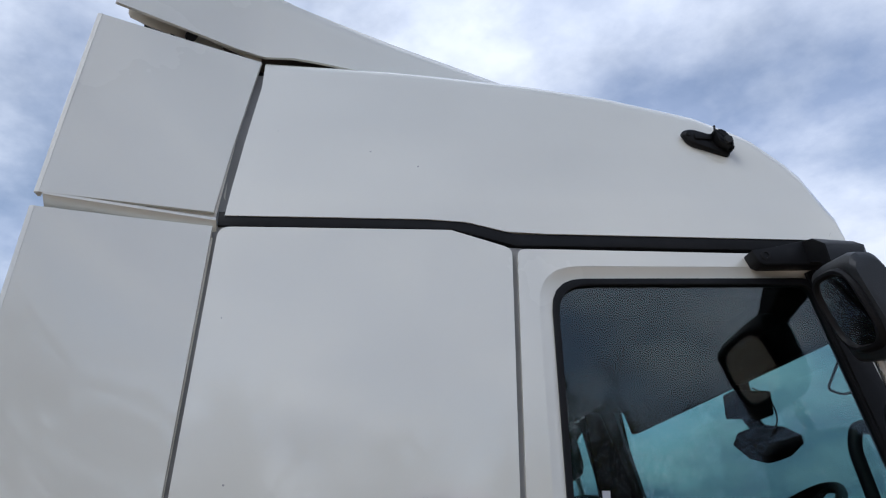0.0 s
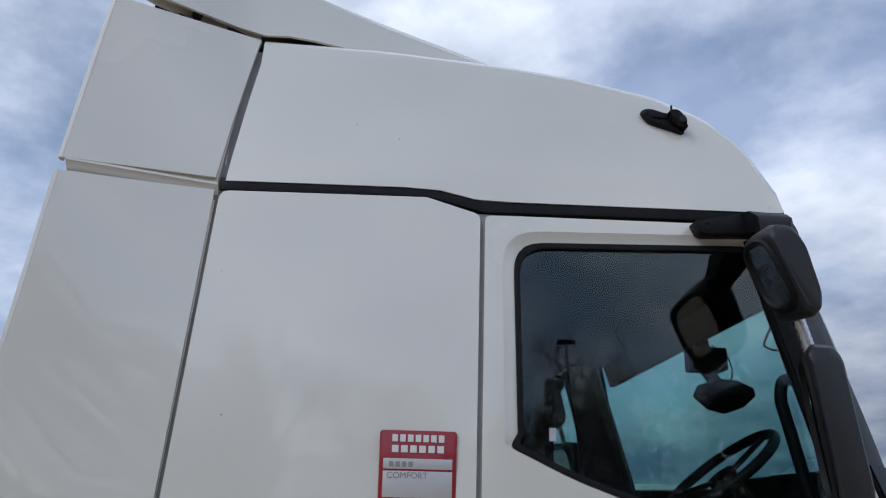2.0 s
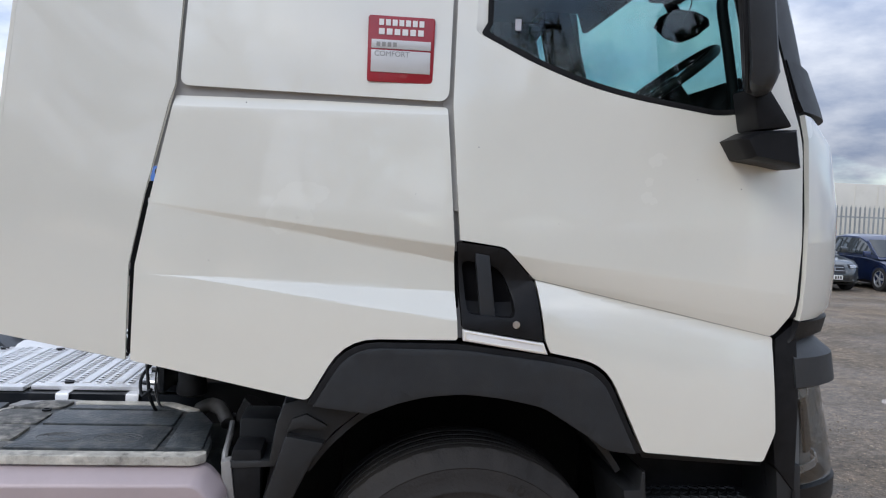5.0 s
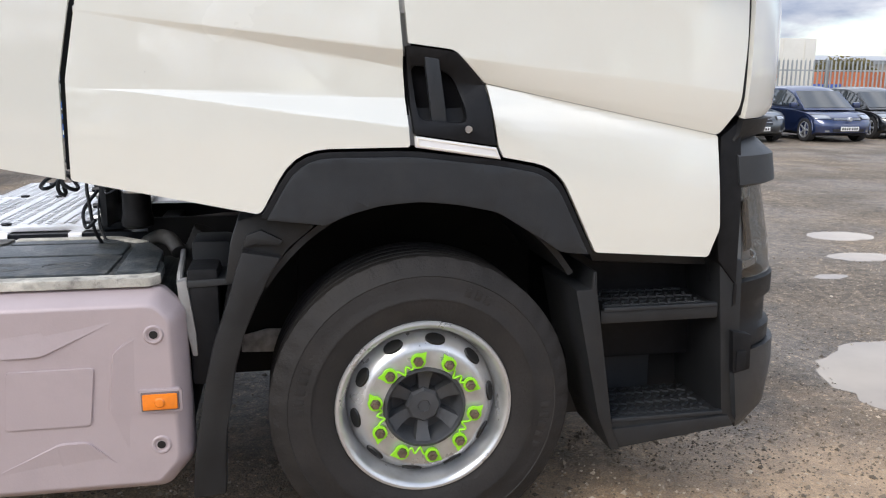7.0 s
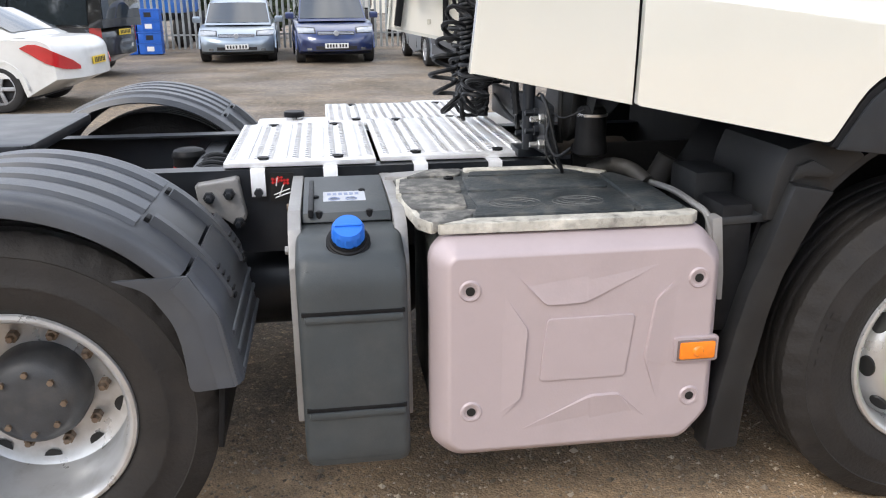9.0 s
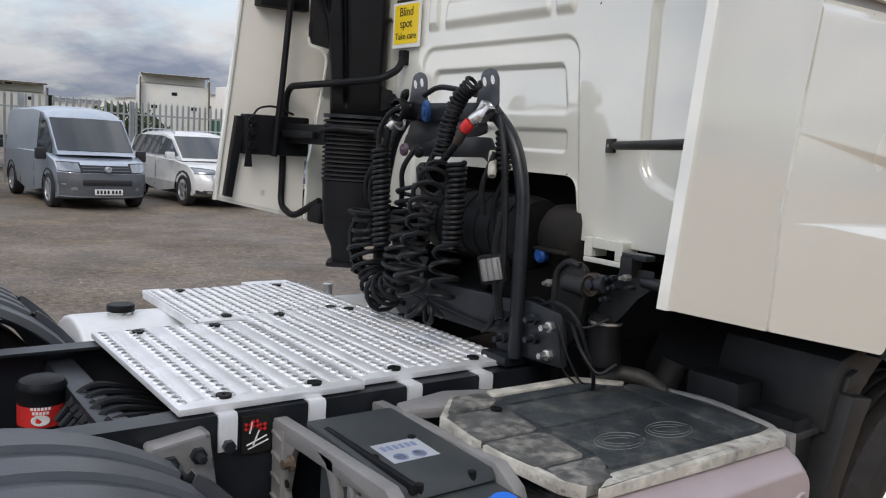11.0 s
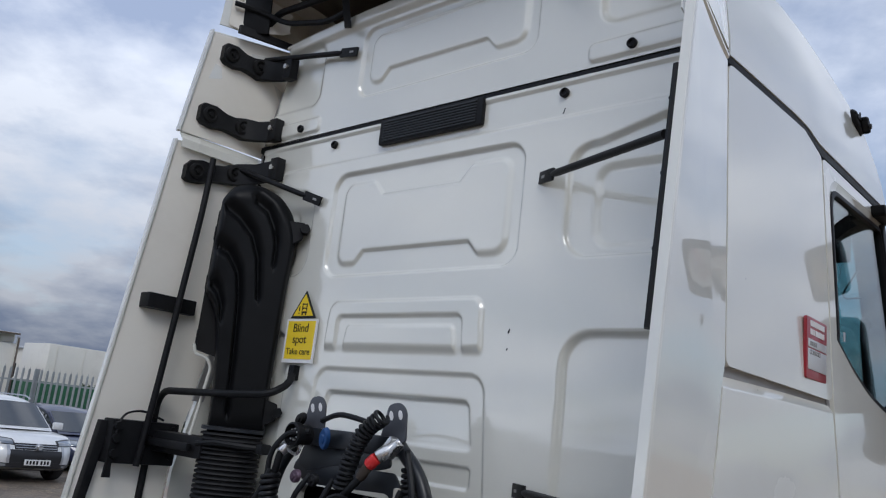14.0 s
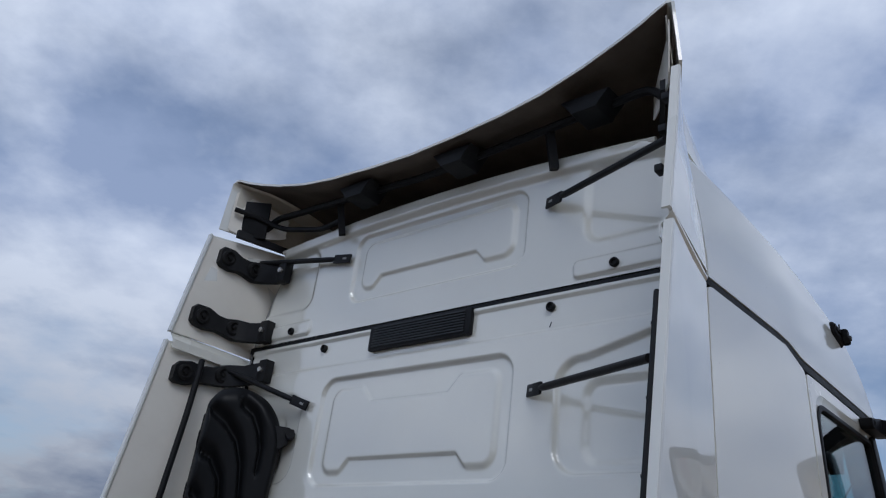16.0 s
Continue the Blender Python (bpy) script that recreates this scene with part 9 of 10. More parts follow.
    house = arc_outline(hs, [0.0] + [0.16] * (len(hs) - 2) + [0.0])

    def half_at(z, x):
        f = max(0.0, (z - 0.56 * height) / (zt - 0.56 * height))
        return hw * (0.95 - (0.10 if kind == "van" else 0.19) * f) * (1 - 0.05 * abs(x / length * 2) ** 4) * (1 - 0.09 * max(0.0, x / length - 0.05) / 0.3)

    bm = bmesh.new()
    secs = []
    for s in (-1, -0.96, -0.8, -0.4, 0, 0.4, 0.8, 0.96, 1):
        secs.append([(x + 0.03 * length * (1 - s * s) * (1 if x > 0 else -0.4), s * half_at(z, x), z - (0.045 * height if z > 0.9 * height else 0) * abs(s) ** 5 + 0.012 * (1 - s * s)) for x, z in house])
    rows = [[bm.verts.new(p) for p in r] for r in secs]
    for ra, rb in zip(rows, rows[1:]):
        for k in range(len(ra)):
            j = (k + 1) % len(ra)
            bm.faces.new((ra[k], ra[j], rb[j], rb[k]))
    bm.faces.new(rows[0][::-1]), bm.faces.new(rows[-1])
    part("cabin", bm, paint, e, angle=30)
    # windscreen and rear window
    front_a, front_b = hs[-1], hs[-2]
    rear_a, rear_b = hs[0], hs[1]

    def screen(nm, a, b, lo, hi, off):
        ring = []
        for f in (lo, (lo + hi) / 2, hi):
            x, z = a[0] + (b[0] - a[0]) * f, a[1] + (b[1] - a[1]) * f
            ring.append([(x + 0.03 * length * (1 - s * s) * (1 if x > 0 else -0.4) + off[0], s * (half_at(z, x) - 0.028), z + 0.012 * (1 - s * s) + off[1]) for s in (-1, -0.9, -0.6, -0.3, 0, 0.3, 0.6, 0.9, 1)])
        part(nm, thicken(loftm(ring, caps=False), 0.004), CARGLASS, e, "dark glass")

    screen("windscreen", front_a, front_b, 0.10, 0.93, (0.010, 0.006))
    if rear_windows:
        screen("rear_window", rear_a, rear_b, 0.18, 0.90, (-0.012, 0.004))
    # side windows
    xs = {"hatch": (-0.36, -0.20, 0.0, 0.20), "sedan": (-0.26, -0.12, 0.02, 0.18), "suv": (-0.42, -0.24, -0.03, 0.19), "van": (-0.44, -0.14, 0.10, 0.29)}[kind]
    for sgn in (-1, 1):
        for k, (xa, xb) in enumerate(zip(xs, xs[1:])):
            if kind == "van" and k < 2 and not rear_windows:
                continue
            xa, xb = xa * length + 0.014, xb * length - 0.014
            z0, z1 = zb + 0.03 * height, 0.925 * height

            def roofline(x):
                xs_, zs_ = [p[0] for p in hs], [p[1] for p in hs]
                return min(z1, float(np.interp(x, xs_, zs_)) - 0.055 * height)

            pts = [(xa, z0), (xb, z0), (xb, max(z0 + 0.02, roofline(xb))), ((xa + xb) / 2, max(z0 + 0.02, roofline((xa + xb) / 2))), (xa, max(z0 + 0.02, roofline(xa)))]
            bm = bmesh.new()
            vs = [bm.verts.new((x, sgn * (half_at(z, x) + 0.006), z)) for x, z in pts]
            vs2 = [bm.verts.new((x, sgn * (half_at(z, x) - 0.012), z)) for x, z in pts]
            bm.faces.new(vs), bm.faces.new(vs2[::-1])
            for i in range(5):
                bm.faces.new((vs[i], vs[(i + 1) % 5], vs2[(i + 1) % 5], vs2[i]))
            part("side_window", bm, CARGLASS, e, "dark glass")
        for x in xs[1:3]:
            part("door_gap", boxm(x * length - 0.004, x * length + 0.004, sgn * hw * 0.99 - 0.004, sgn * hw * 0.99 + 0.006, bottom + 0.12, zb), CARBLACK, e)
            part("door_handle", boxm(x * length + 0.06, x * length + 0.20, min(sgn * hw, sgn * (hw + 0.022)), max(sgn * hw, sgn * (hw + 0.022)), zb - 0.11, zb - 0.085, 0.008), paint, e)
        mx = 0.205 * length if kind != "van" else 0.29 * length
        part("door_mirror", obox(bmesh.new(), pose(mx, sgn * (hw + 0.09), zb + 0.06), 0.12, 0.20, 0.15 if kind != "van" else 0.22, 0.035), CARBLACK if kind == "van" else paint, e)
        lampz, lampy = {"hatch": (0.455, 0.70), "sedan": (0.47, 0.72), "suv": (0.50, 0.70), "van": (0.415, 0.78)}[kind]
        lx = float(np.interp(lampz, [0.33, 0.45, 0.53], [0.49, 0.46, 0.39])) * length if kind != "van" else 0.462 * length
        z0, z1, s0, sl = {"hatch": (0.425, 0.485, 0.52, 0.05), "sedan": (0.42, 0.475, 0.56, 0.04), "suv": (0.455, 0.505, 0.50, 0.07), "van": (0.372, 0.452, 0.54, 0.03)}[kind]
        surround = patch("lamp_housing", 1, sgn * s0, sgn * 0.975, z0 - 0.008, z1 + 0.008, CARBLACK, "", 0.005, sl)
        patch("headlamp", 1, sgn * (s0 + 0.03), sgn * 0.965, z0, z1, LAMPW, "clear headlamp", 0.014, sl, surround)
        patch("fog_lamp", 1, sgn * 0.66, sgn * 0.78, 0.195, 0.225, LAMPW, "", 0.020)
        z0, z1, s0 = {"hatch": (0.47, 0.60, 0.66), "sedan": (0.47, 0.57, 0.52), "suv": (0.50, 0.60, 0.55), "van": (0.34, 0.50, 0.80)}[kind]
        if kind == "sedan":
            # sweeping lamp that wraps the rear corner
            line = ((-0.372, 1.0, 0.600, 0.606), (-0.40, 1.0, 0.555, 0.635), (-0.43, 1.0, 0.505, 0.635), (-0.46, 1.0, 0.460, 0.610), (-0.485, 0.985, 0.420, 0.570), (-0.495, 0.93, 0.395, 0.530), (-0.495, 0.80, 0.385, 0.475), (-0.495, 0.68, 0.383, 0.415))
            rows_ = [[skin(x * length, sgn * s_, (lo + (hi - lo) * i / 4) * height, 0.012) for i in range(5)] for x, s_, lo, hi in line]
            part("tail_lamp", thicken(loftm(rows_, caps=False), 0.012 * -sgn), LAMPR, e, "sweeping red tail lamp")
        else:
            patch("tail_lamp", -1, sgn * s0, sgn * 0.99, z0, z1, LAMPR, "red tail lamp", 0.010)
        if rails:
            part("roof_rail", sweepm(rounded([(-0.38 * length, sgn * half_at(zt, 0) * 0.9, zt - 0.05), (-0.30 * length, sgn * half_at(zt, 0) * 0.93, zt + 0.02), (0.0, sgn * half_at(zt, 0) * 0.93, zt + 0.03), (0.06 * length, sgn * half_at(zt, 0) * 0.9, zt - 0.04)], 0.1), 0.016, 6), ALLOY, e)
    bar = trim_grey or CARBLACK
    if grille:
        z0, z1, s1 = {"hatch": (0.40, 0.445, 0.48), "sedan": (0.33, 0.47, 0.40), "suv": (0.40, 0.47, 0.50), "van": (0.366, 0.436, 0.54)}[kind]
        g = patch("grille", 1, -s1, s1, z0, z1, CARBLACK, "black grille", 0.006)
        for k in range(2):
            zz = z0 + (z1 - z0) * (0.30 + 0.40 * k)
            patch("grille_bar", 1, -s1 * 0.96, s1 * 0.96, zz - 0.004, zz + 0.004, ALLOY if kind != "van" else bar, "", 0.014, 0.0, g)
        part("badge", lathem([(0.058, 0.485 * length), (0.058, 0.503 * length), (0.044, 0.506 * length), (0.0, 0.504 * length)], "x", (0, 0, (z0 + z1) / 2 * height), 20), ALLOY, g)
    for sgn in (-1, 1):
        for cx in (front_x, rear_x):
            arch = [((rw + r_) * math.cos(a), (rw + r_) * math.sin(a)) for r_, aa in ((0.045, range(9)), (0.075, range(8, -1, -1))) for a in (math.pi * i / 8 for i in aa)]
            part("arch_lip", prismm([(cx + x, rw + max(z, bottom - rw)) for x, z in arch], "y", min(sgn * (hw - 0.03), sgn * (hw + 0.008)), max(sgn * (hw - 0.03), sgn * (hw + 0.008))), CARBLACK if low_trim else paint, e)
    pz = (0.185 if kind == "van" else 0.255) * height
    if low_trim:
        patch("front_bumper", 1, -0.995, 0.995, *((0.140, 0.360) if kind == "van" else (0.185, 0.235)), bar, "dark grey plastic bumper", 0.012)
        if kind == "suv":
            patch("front_mask", 1, -0.60, 0.60, 0.235, 0.395, CARBLACK, "black lower grille mask", 0.010)
            for sgn in (-1, 1):
                patch("chrome_blade", 1, sgn * 0.60, sgn * 0.66, 0.235, 0.45, ALLOY, "bright trim blade", 0.014)
    patch("lower_intake", 1, -0.55, 0.55, *((0.245, 0.300) if kind == "van" else (0.20, 0.25)), CARBLACK, "", 0.020)
    px = 0.5 * length + (0.022 if low_trim else 0.008)
    if plate == "front":
        pl = part("number_plate", boxm(px, px + 0.012, -0.26, 0.26, pz - 0.055, pz + 0.055, 0.003), PLATEW, e, "white number plate with plain bars")
        for k in range(7):
            part("plate_bar", boxm(px + 0.012, px + 0.0135, -0.225 + 0.065 * k + (0.02 if k > 3 else 0), -0.185 + 0.065 * k + (0.02 if k > 3 else 0), pz - 0.035, pz + 0.035), INK, pl)
    pr = -0.497 * length
    pl = part("rear_plate", boxm(pr, pr + 0.012, -0.26, 0.26, 0.44 * height - 0.055, 0.44 * height + 0.055, 0.003), PLATEY, e, "yellow number plate with plain bars")
    for k in range(7):
        part("plate_bar", boxm(pr - 0.0015, pr, -0.225 + 0.065 * k, -0.185 + 0.065 * k, 0.44 * height - 0.035, 0.44 * height + 0.035), INK, pl)
    # wheels
    first = None
    for cx in (front_x, rear_x):
        for sgn in (-1, 1):
            w = new("wheel")
            w.parent = e
            w.matrix_local = pose(cx, sgn * (hw - 0.11), rw, 0, 0, 0 if sgn < 0 else 180)
            if first is None:
                tm = lathem([(rw * 0.66, -0.10), (rw * 0.72, -0.108), (rw * 0.88, -0.112), (rw * 0.97, -0.095), (rw, -0.07), (rw, 0.07), (rw * 0.95, 0.10), (rw * 0.66, 0.10)], "y", (0, 0, 0), 36, caps=False)
                ty = part("tyre", tm, CARTYRE, w, "black tyre")
                rm = lathem([(rw * 0.68, -0.100), (rw * 0.64, -0.106), (rw * 0.61, -0.085), (rw * 0.60, -0.02)], "y", (0, 0, 0), 36, caps=False)
                for k in range(5):
                    a = 2 * math.pi * k / 5
                    m = Matrix.Rotation(a, 4, "Y") @ Matrix.Translation((rw * 0.33, -0.085, 0))
                    obox(rm, m, rw * 0.60, 0.03, rw * 0.16, 0.01)
                lathe(rm, [(rw * 0.16, -0.06), (rw * 0.15, -0.105), (0, -0.108)], "y", (0, 0, 0), 16)
                ri = part("rim", rm, ALLOY, w, "alloy spokes")
                br = part("brake_disc", lathem([(rw * 0.60, -0.03), (0.0, -0.031)], "y", (0, 0, 0), 24), CARBLACK, w)
                first = (ty.data, ri.data, br.data)
            else:
                for nm, me in zip(("tyre", "rim", "brake_disc"), first):
                    o = new(nm, me)
                    o.parent = w
    return e


SILVERBLUE = car_paint("silver_blue_paint", (0.44, 0.50, 0.58), 0.5)
VANGREY = material("grey_bumper_plastic", (0.09, 0.095, 0.105), 0.55, spread=0.1)
# facing the yard: turn -90 puts the front towards -y
car("panel_van", "silver blue high-roof panel van with a dark grey bumper", (1.24, 17.85, 0), -87, "van", 4.95, 1.75, 1.98, SILVERBLUE, low_trim=True, rear_windows=False, trim_grey=VANGREY)
car("family_car", "dark blue people carrier parked by the fence", (-1.55, 19.2, 0), -90 + 3, "hatch", 4.4, 1.80, 1.62, car_paint("royal_blue_paint", (0.010, 0.026, 0.11)))
car("white_suv", "white sport utility vehicle with dark lower bumper", (4.02, 18.15, 0), -86, "suv", 4.65, 1.80, 1.60, car_paint("white_car_paint", (0.76, 0.76, 0.75), 0.0), rails=True, low_trim=True)
car("dark_hatchback", "dark navy hatchback parked beside the white car", (6.55, 20.2, 0), -90 + 6, "hatch", 4.3, 1.78, 1.45, car_paint("navy_paint", (0.012, 0.018, 0.06)))
car("blue_hatchback", "small metallic blue hatchback with alloy wheels", (14.35, 18.75, 0), -92, "hatch", 3.95, 1.72, 1.48, car_paint("metallic_blue_paint", (0.012, 0.028, 0.095), 0.5))
car("grey_saloon", "dark grey saloon with a chrome grille", (12.0, 19.4, 0), -94, "sedan", 4.8, 1.85, 1.47, car_paint("charcoal_paint", (0.045, 0.055, 0.062), 0.5))
car("black_hatchback", "black hatchback parked at the fence", (17.0, 19.6, 0), -92, "hatch", 4.2, 1.78, 1.45, car_paint("black_paint", (0.010, 0.011, 0.013)))
car("white_limousine", "white luxury saloon with red tail lamps", (-7.56, 11.08, 0), 180 - 5, "sedan", 5.15, 1.90, 1.48, car_paint("pearl_white_paint", (0.74, 0.74, 0.72), 0.0))
car("black_van", "black passenger van with tall red tail lamps", (-8.1, 16.0, 0), 180 - 12, "van", 5.1, 1.92, 1.92, car_paint("gloss_black_paint", (0.012, 0.012, 0.013)))
car("silver_hatchback", "silver blue hatchback by the fence", (-3.78, 19.9, 0), -90 + 2, "hatch", 4.25, 1.76, 1.46, car_paint("silver_paint", (0.30, 0.36, 0.42), 0.6))

# ---- palisade fence ----
GALV = material("galvanised_steel", (0.36, 0.38, 0.38), 0.5, metal=0.4, spread=0.15, scale=3, dirt=(0.22, 0.21, 0.18), dirt_amount=0.3, jitter=0.12)


def fence_bay():
    e = group("palisade_fence_panel", "grey galvanised steel palisade fence panel", "fence", grp="palisade fence")
    bm = bmesh.new()
    box(bm, -0.05, 0.05, 0.03, 0.036, 0, 2.32)
    box(bm, -0.05, 0.05, 0.13, 0.136, 0, 2.32)
    box(bm, -0.004, 0.004, 0.036, 0.13, 0, 2.32)
    part("post", bm, GALV, e)
    for z in (0.42, 1.95):
        part("rail", prismm([(0.0, z), (0.045, z), (0.045, z + 0.006), (0.006, z + 0.006), (0.006, z + 0.045), (0.0, z + 0.045)], "x", 0.0, 2.75), GALV, e)
    prof = [(-0.034, 0.0), (-0.022, -0.018), (-0.008, -0.020), (0.0, -0.010), (0.008, -0.020), (0.022, -0.018), (0.034, 0.0)]
    bm = bmesh.new()
    lo = [bm.verts.new((x, y, 0.06)) for x, y in prof]
    hi = [bm.verts.new((x, y, 2.24)) for x, y in prof]
    tips = [bm.verts.new((x * 0.75, y, z)) for (x, y), z in zip(prof, (2.30, 2.30, 2.29, 2.37, 2.29, 2.30, 2.30))]
    for ra, rb in ((lo, hi), (hi, tips)):
        for k in range(6):
            bm.faces.new((ra[k], ra[k + 1], rb[k + 1], rb[k]))
    first = part("pale", thicken(bm, 0.003), GALV, e)
    first.location = (0.085, -0.004, 0)
    for k in range(1, 17):
        o = new("pale", first.data)
        o.parent = e
        o.location = (0.085 + 0.1615 * k, -0.004, 0)
    return e


bay = fence_bay()
bay.matrix_world = pose(-32.0, 22.3, 0)
for k in range(1, 25):
    copy_thing(bay, pose(-32.0 + 2.75 * k, 22.3, 0))

# ---- beyond the fence ----
CLAD = material("white_cladding", (0.74, 0.71, 0.63), 0.5, spread=0.05, scale=0.6, dirt=(0.45, 0.43, 0.38), dirt_amount=0.3, dirt_scale=0.4)
ROOFG = material("grey_sheet_roof", (0.34, 0.35, 0.36), 0.5, spread=0.1, scale=0.5)
BRICKD = material("dull_wall", (0.30, 0.28, 0.24), 0.8, spread=0.15, scale=1.0)


def warehouse(x0, x1, y0, y1, z, label, wall_mat, roof_rise=0.8):
    e = group("warehouse", label, "building", ((x0 + x1) / 2, y0, 0))
    w, d = x1 - x0, y1 - y0
    part("wall", boxm(-w / 2, w / 2, 0, d, 0, z), wall_mat, e)
    n = int(w / 1.2)
    for k in range(n):
        x = -w / 2 + w * (k + 0.5) / n
        part("cladding_rib", boxm(x - 0.04, x + 0.04, -0.05, 0.0, 0.3, z - 0.25), wall_mat, e)
    part("cladding_band", boxm(-w / 2 - 0.02, w / 2 + 0.02, -0.07, -0.002, z * 0.66, z * 0.66 + 0.07), ROOFG, e)
    part("fascia", boxm(-w / 2 - 0.1, w / 2 + 0.1, -0.12, -0.004, z - 0.25, z + 0.05), ROOFG, e)
    part("roof", prismm([(-0.2, z + 0.05), (d / 2, z + roof_rise), (d + 0.2, z + 0.05), (d + 0.2, z), (-0.2, z)], "x", -w / 2 - 0.2, w / 2 + 0.2), ROOFG, e)
    return e


warehouse(20.9, 31, 60, 90, 4.4, "long white clad warehouse behind the fence", CLAD)
warehouse(-4, 13, 64, 84, 3.3, "low pale shed with a sheet roof", CLAD, 0.35)
warehouse(36, 56, 58, 80, 3.35, "low grey shed with a sheet roof", BRICKD)
warehouse(-60, -20, 80, 110, 6.0, "pale industrial building far off", CLAD)


def lorry_behind(at, turn, label, color, height=3.7, trailer=False):
    e = group("parked_lorry", label, "lorry", at, turn)
    pm = material("lorry_paint", color, 0.4, spread=0.05, scale=1, coat=0.3, dirt=(0.4, 0.37, 0.3), dirt_amount=0.3, dirt_scale=1)
    if trailer:
        part("trailer_body", boxm(-6.5, 6.5, -1.25, 1.25, 1.1, height, 0.03), pm, e)
        for k in range(12):
            part("side_rib", boxm(-6.2 + 1.1 * k, -6.14 + 1.1 * k, -1.27, -1.25, 1.15, height - 0.1), pm, e)
        part("trailer_frame", boxm(-6.4, 6.3, -0.5, 0.5, 0.8, 1.1), FRAME, e)
        for x in (-4.8, -3.5, -2.2):
            part("wheel", lathem([(0.28, -1.22), (0.5, -1.2), (0.5, -0.9), (0.28, -0.88)], "y", (x, 0, 0.5), 24), RUBBER, e)
        return e
    part("cab_back", boxm(-0.9, 0.9, -1.22, 1.22, 1.0, height - 0.35, 0.08), pm, e)
    part("cab_roof", boxm(-0.7, 0.9, -1.15, 1.15, height - 0.35, height, 0.12), pm, e)
    for s in (-1, 1):
        part("side_deflector", prismm([(-1.35, 1.1), (-0.9, 1.0), (-0.85, height - 0.1), (-1.15, height - 0.15)], "y", s * 1.20 - 0.02, s * 1.20 + 0.02), pm, e)
        part("wheel", lathem([(0.28, s * 1.2 - 0.02), (0.5, s * 1.2 - 0.04), (0.5, s * 0.9), (0.28, s * 0.9)], "y", (0.3, 0, 0.5), 24), RUBBER, e)
        part("wheel", lathem([(0.28, s * 1.2 - 0.02), (0.5, s * 1.2 - 0.04), (0.5, s * 0.6), (0.28, s * 0.6)], "y", (-3.0, 0, 0.5), 24), RUBBER, e)
    part("roof_lip", prismm([(-1.22, height - 0.05), (-1.2, height), (-0.6, height + 0.02), (-0.6, height - 0.03)], "y", -1.2, 1.2), pm, e)
    part("lip_edge", boxm(-1.235, -1.215, -1.2, 1.2, height - 0.07, height - 0.01), UNDERSIDE, e)
    for s in (-1, 1):
        part("deflector_edge", prismm([(-1.37, 1.1), (-1.34, 1.1), (-1.14, height - 0.15), (-1.17, height - 0.15)], "y", s * 1.20 - 0.03, s * 1.20 + 0.03), UNDERSIDE, e)
    for y, z in ((-0.7, 2.4), (0.7, 2.4), (0, 2.9)):
        part("rear_vent", boxm(-0.915, -0.90, y - 0.10, y + 0.10, z - 0.06, z + 0.06), BLACKP, e)
    part("chassis", boxm(-4.2, 0.9, -0.42, 0.42, 0.75, 1.0), FRAME, e)
    part("fifth_wheel", boxm(-3.4, -2.6, -0.4, 0.4, 1.0, 1.12, 0.02), FRAME, e)
    part("mirror", boxm(0.5, 0.6, -1.55, -1.3, 2.1, 2.6, 0.03), BLACKP, e)
    return e


lorry_behind((7.4, 30.3, 0), 78, "white lorry tractor seen from behind the fence", (0.74, 0.72, 0.66), 3.58)
lorry_behind((2.1, 32.0, 0), 84, "cream white lorry tractor behind the fence", (0.66, 0.63, 0.55), 2.95)
lorry_behind((-1.1, 30.5, 0), 90, "white lorry tractor behind the fence", (0.70, 0.70, 0.68), 3.8)
lorry_behind((17.1, 33.0, 0), 0, "white box trailer parked behind the fence", (0.74, 0.71, 0.63), 3.55, trailer=True)
lorry_behind((-6.9, 24.6, 0), -95, "blue and white lorry behind the fence", (0.03, 0.16, 0.55), 3.4)
ORANGEP = material("orange_container_paint", (0.42, 0.12, 0.045), 0.6, spread=0.12, scale=0.8)
BLUEP = material("blue_tarpaulin", (0.04, 0.09, 0.35), 0.6, spread=0.2, scale=1.5)
for x, y, w, h, mt, lb in ((34.0, 40.5, 6.0, 2.2, ORANGEP, "orange shipping container behind the fence"), (29.2, 39.0, 2.6, 1.5, BLUEP, "stack under a blue tarpaulin"), (31.8, 38.5, 3.0, 1.2, CLAD, "low white crate behind the fence"),
                           (10.2, 27.2, 3.6, 2.04, material("green_container_paint", (0.03, 0.12, 0.06), 0.6, spread=0.15, scale=1), "green container behind the fence")):
    e = group("container", lb, "container", (x, y, 0))
    part("box_body", boxm(-w / 2, w / 2, 0, 2.4, 0, h, 0.03), mt, e)
    for k in range(int(w / 0.4)):
        part("corrugation", boxm(-w / 2 + 0.1 + 0.4 * k, -w / 2 + 0.3 + 0.4 * k, -0.04, 0.0, 0.12, h - 0.12), mt, e)

# blue crates stacked by the fence
CRATEB = material("blue_crate_plastic", (0.02, 0.12, 0.50), 0.5, spread=0.15, scale=4)
for i in range(2):
    for j in range(4):
        e = group("plastic_crate", "blue plastic crate stacked by the fence", "crate", (-6.86 + 0.62 * i, 21.2, 0.02 + 0.29 * j), grp="stacked crates")
        part("crate_body", boxm(-0.29, 0.29, -0.20, 0.20, 0.0, 0.26, 0.012), CRATEB, e)
        part("crate_rim", boxm(-0.302, 0.302, -0.212, 0.212, 0.245, 0.285, 0.008), CRATEB, e)
        for s in (-1, 1):
            part("crate_rib", boxm(s * 0.14 - 0.015, s * 0.14 + 0.015, -0.212, -0.198, 0.0, 0.25), CRATEB, e)
        part("crate_label", boxm(-0.09, 0.09, -0.206, -0.199, 0.08, 0.20), PLATEW if (i + j) % 2 else CARBLACK, e, "pale label" if (i + j) % 2 else "dark grip hole")

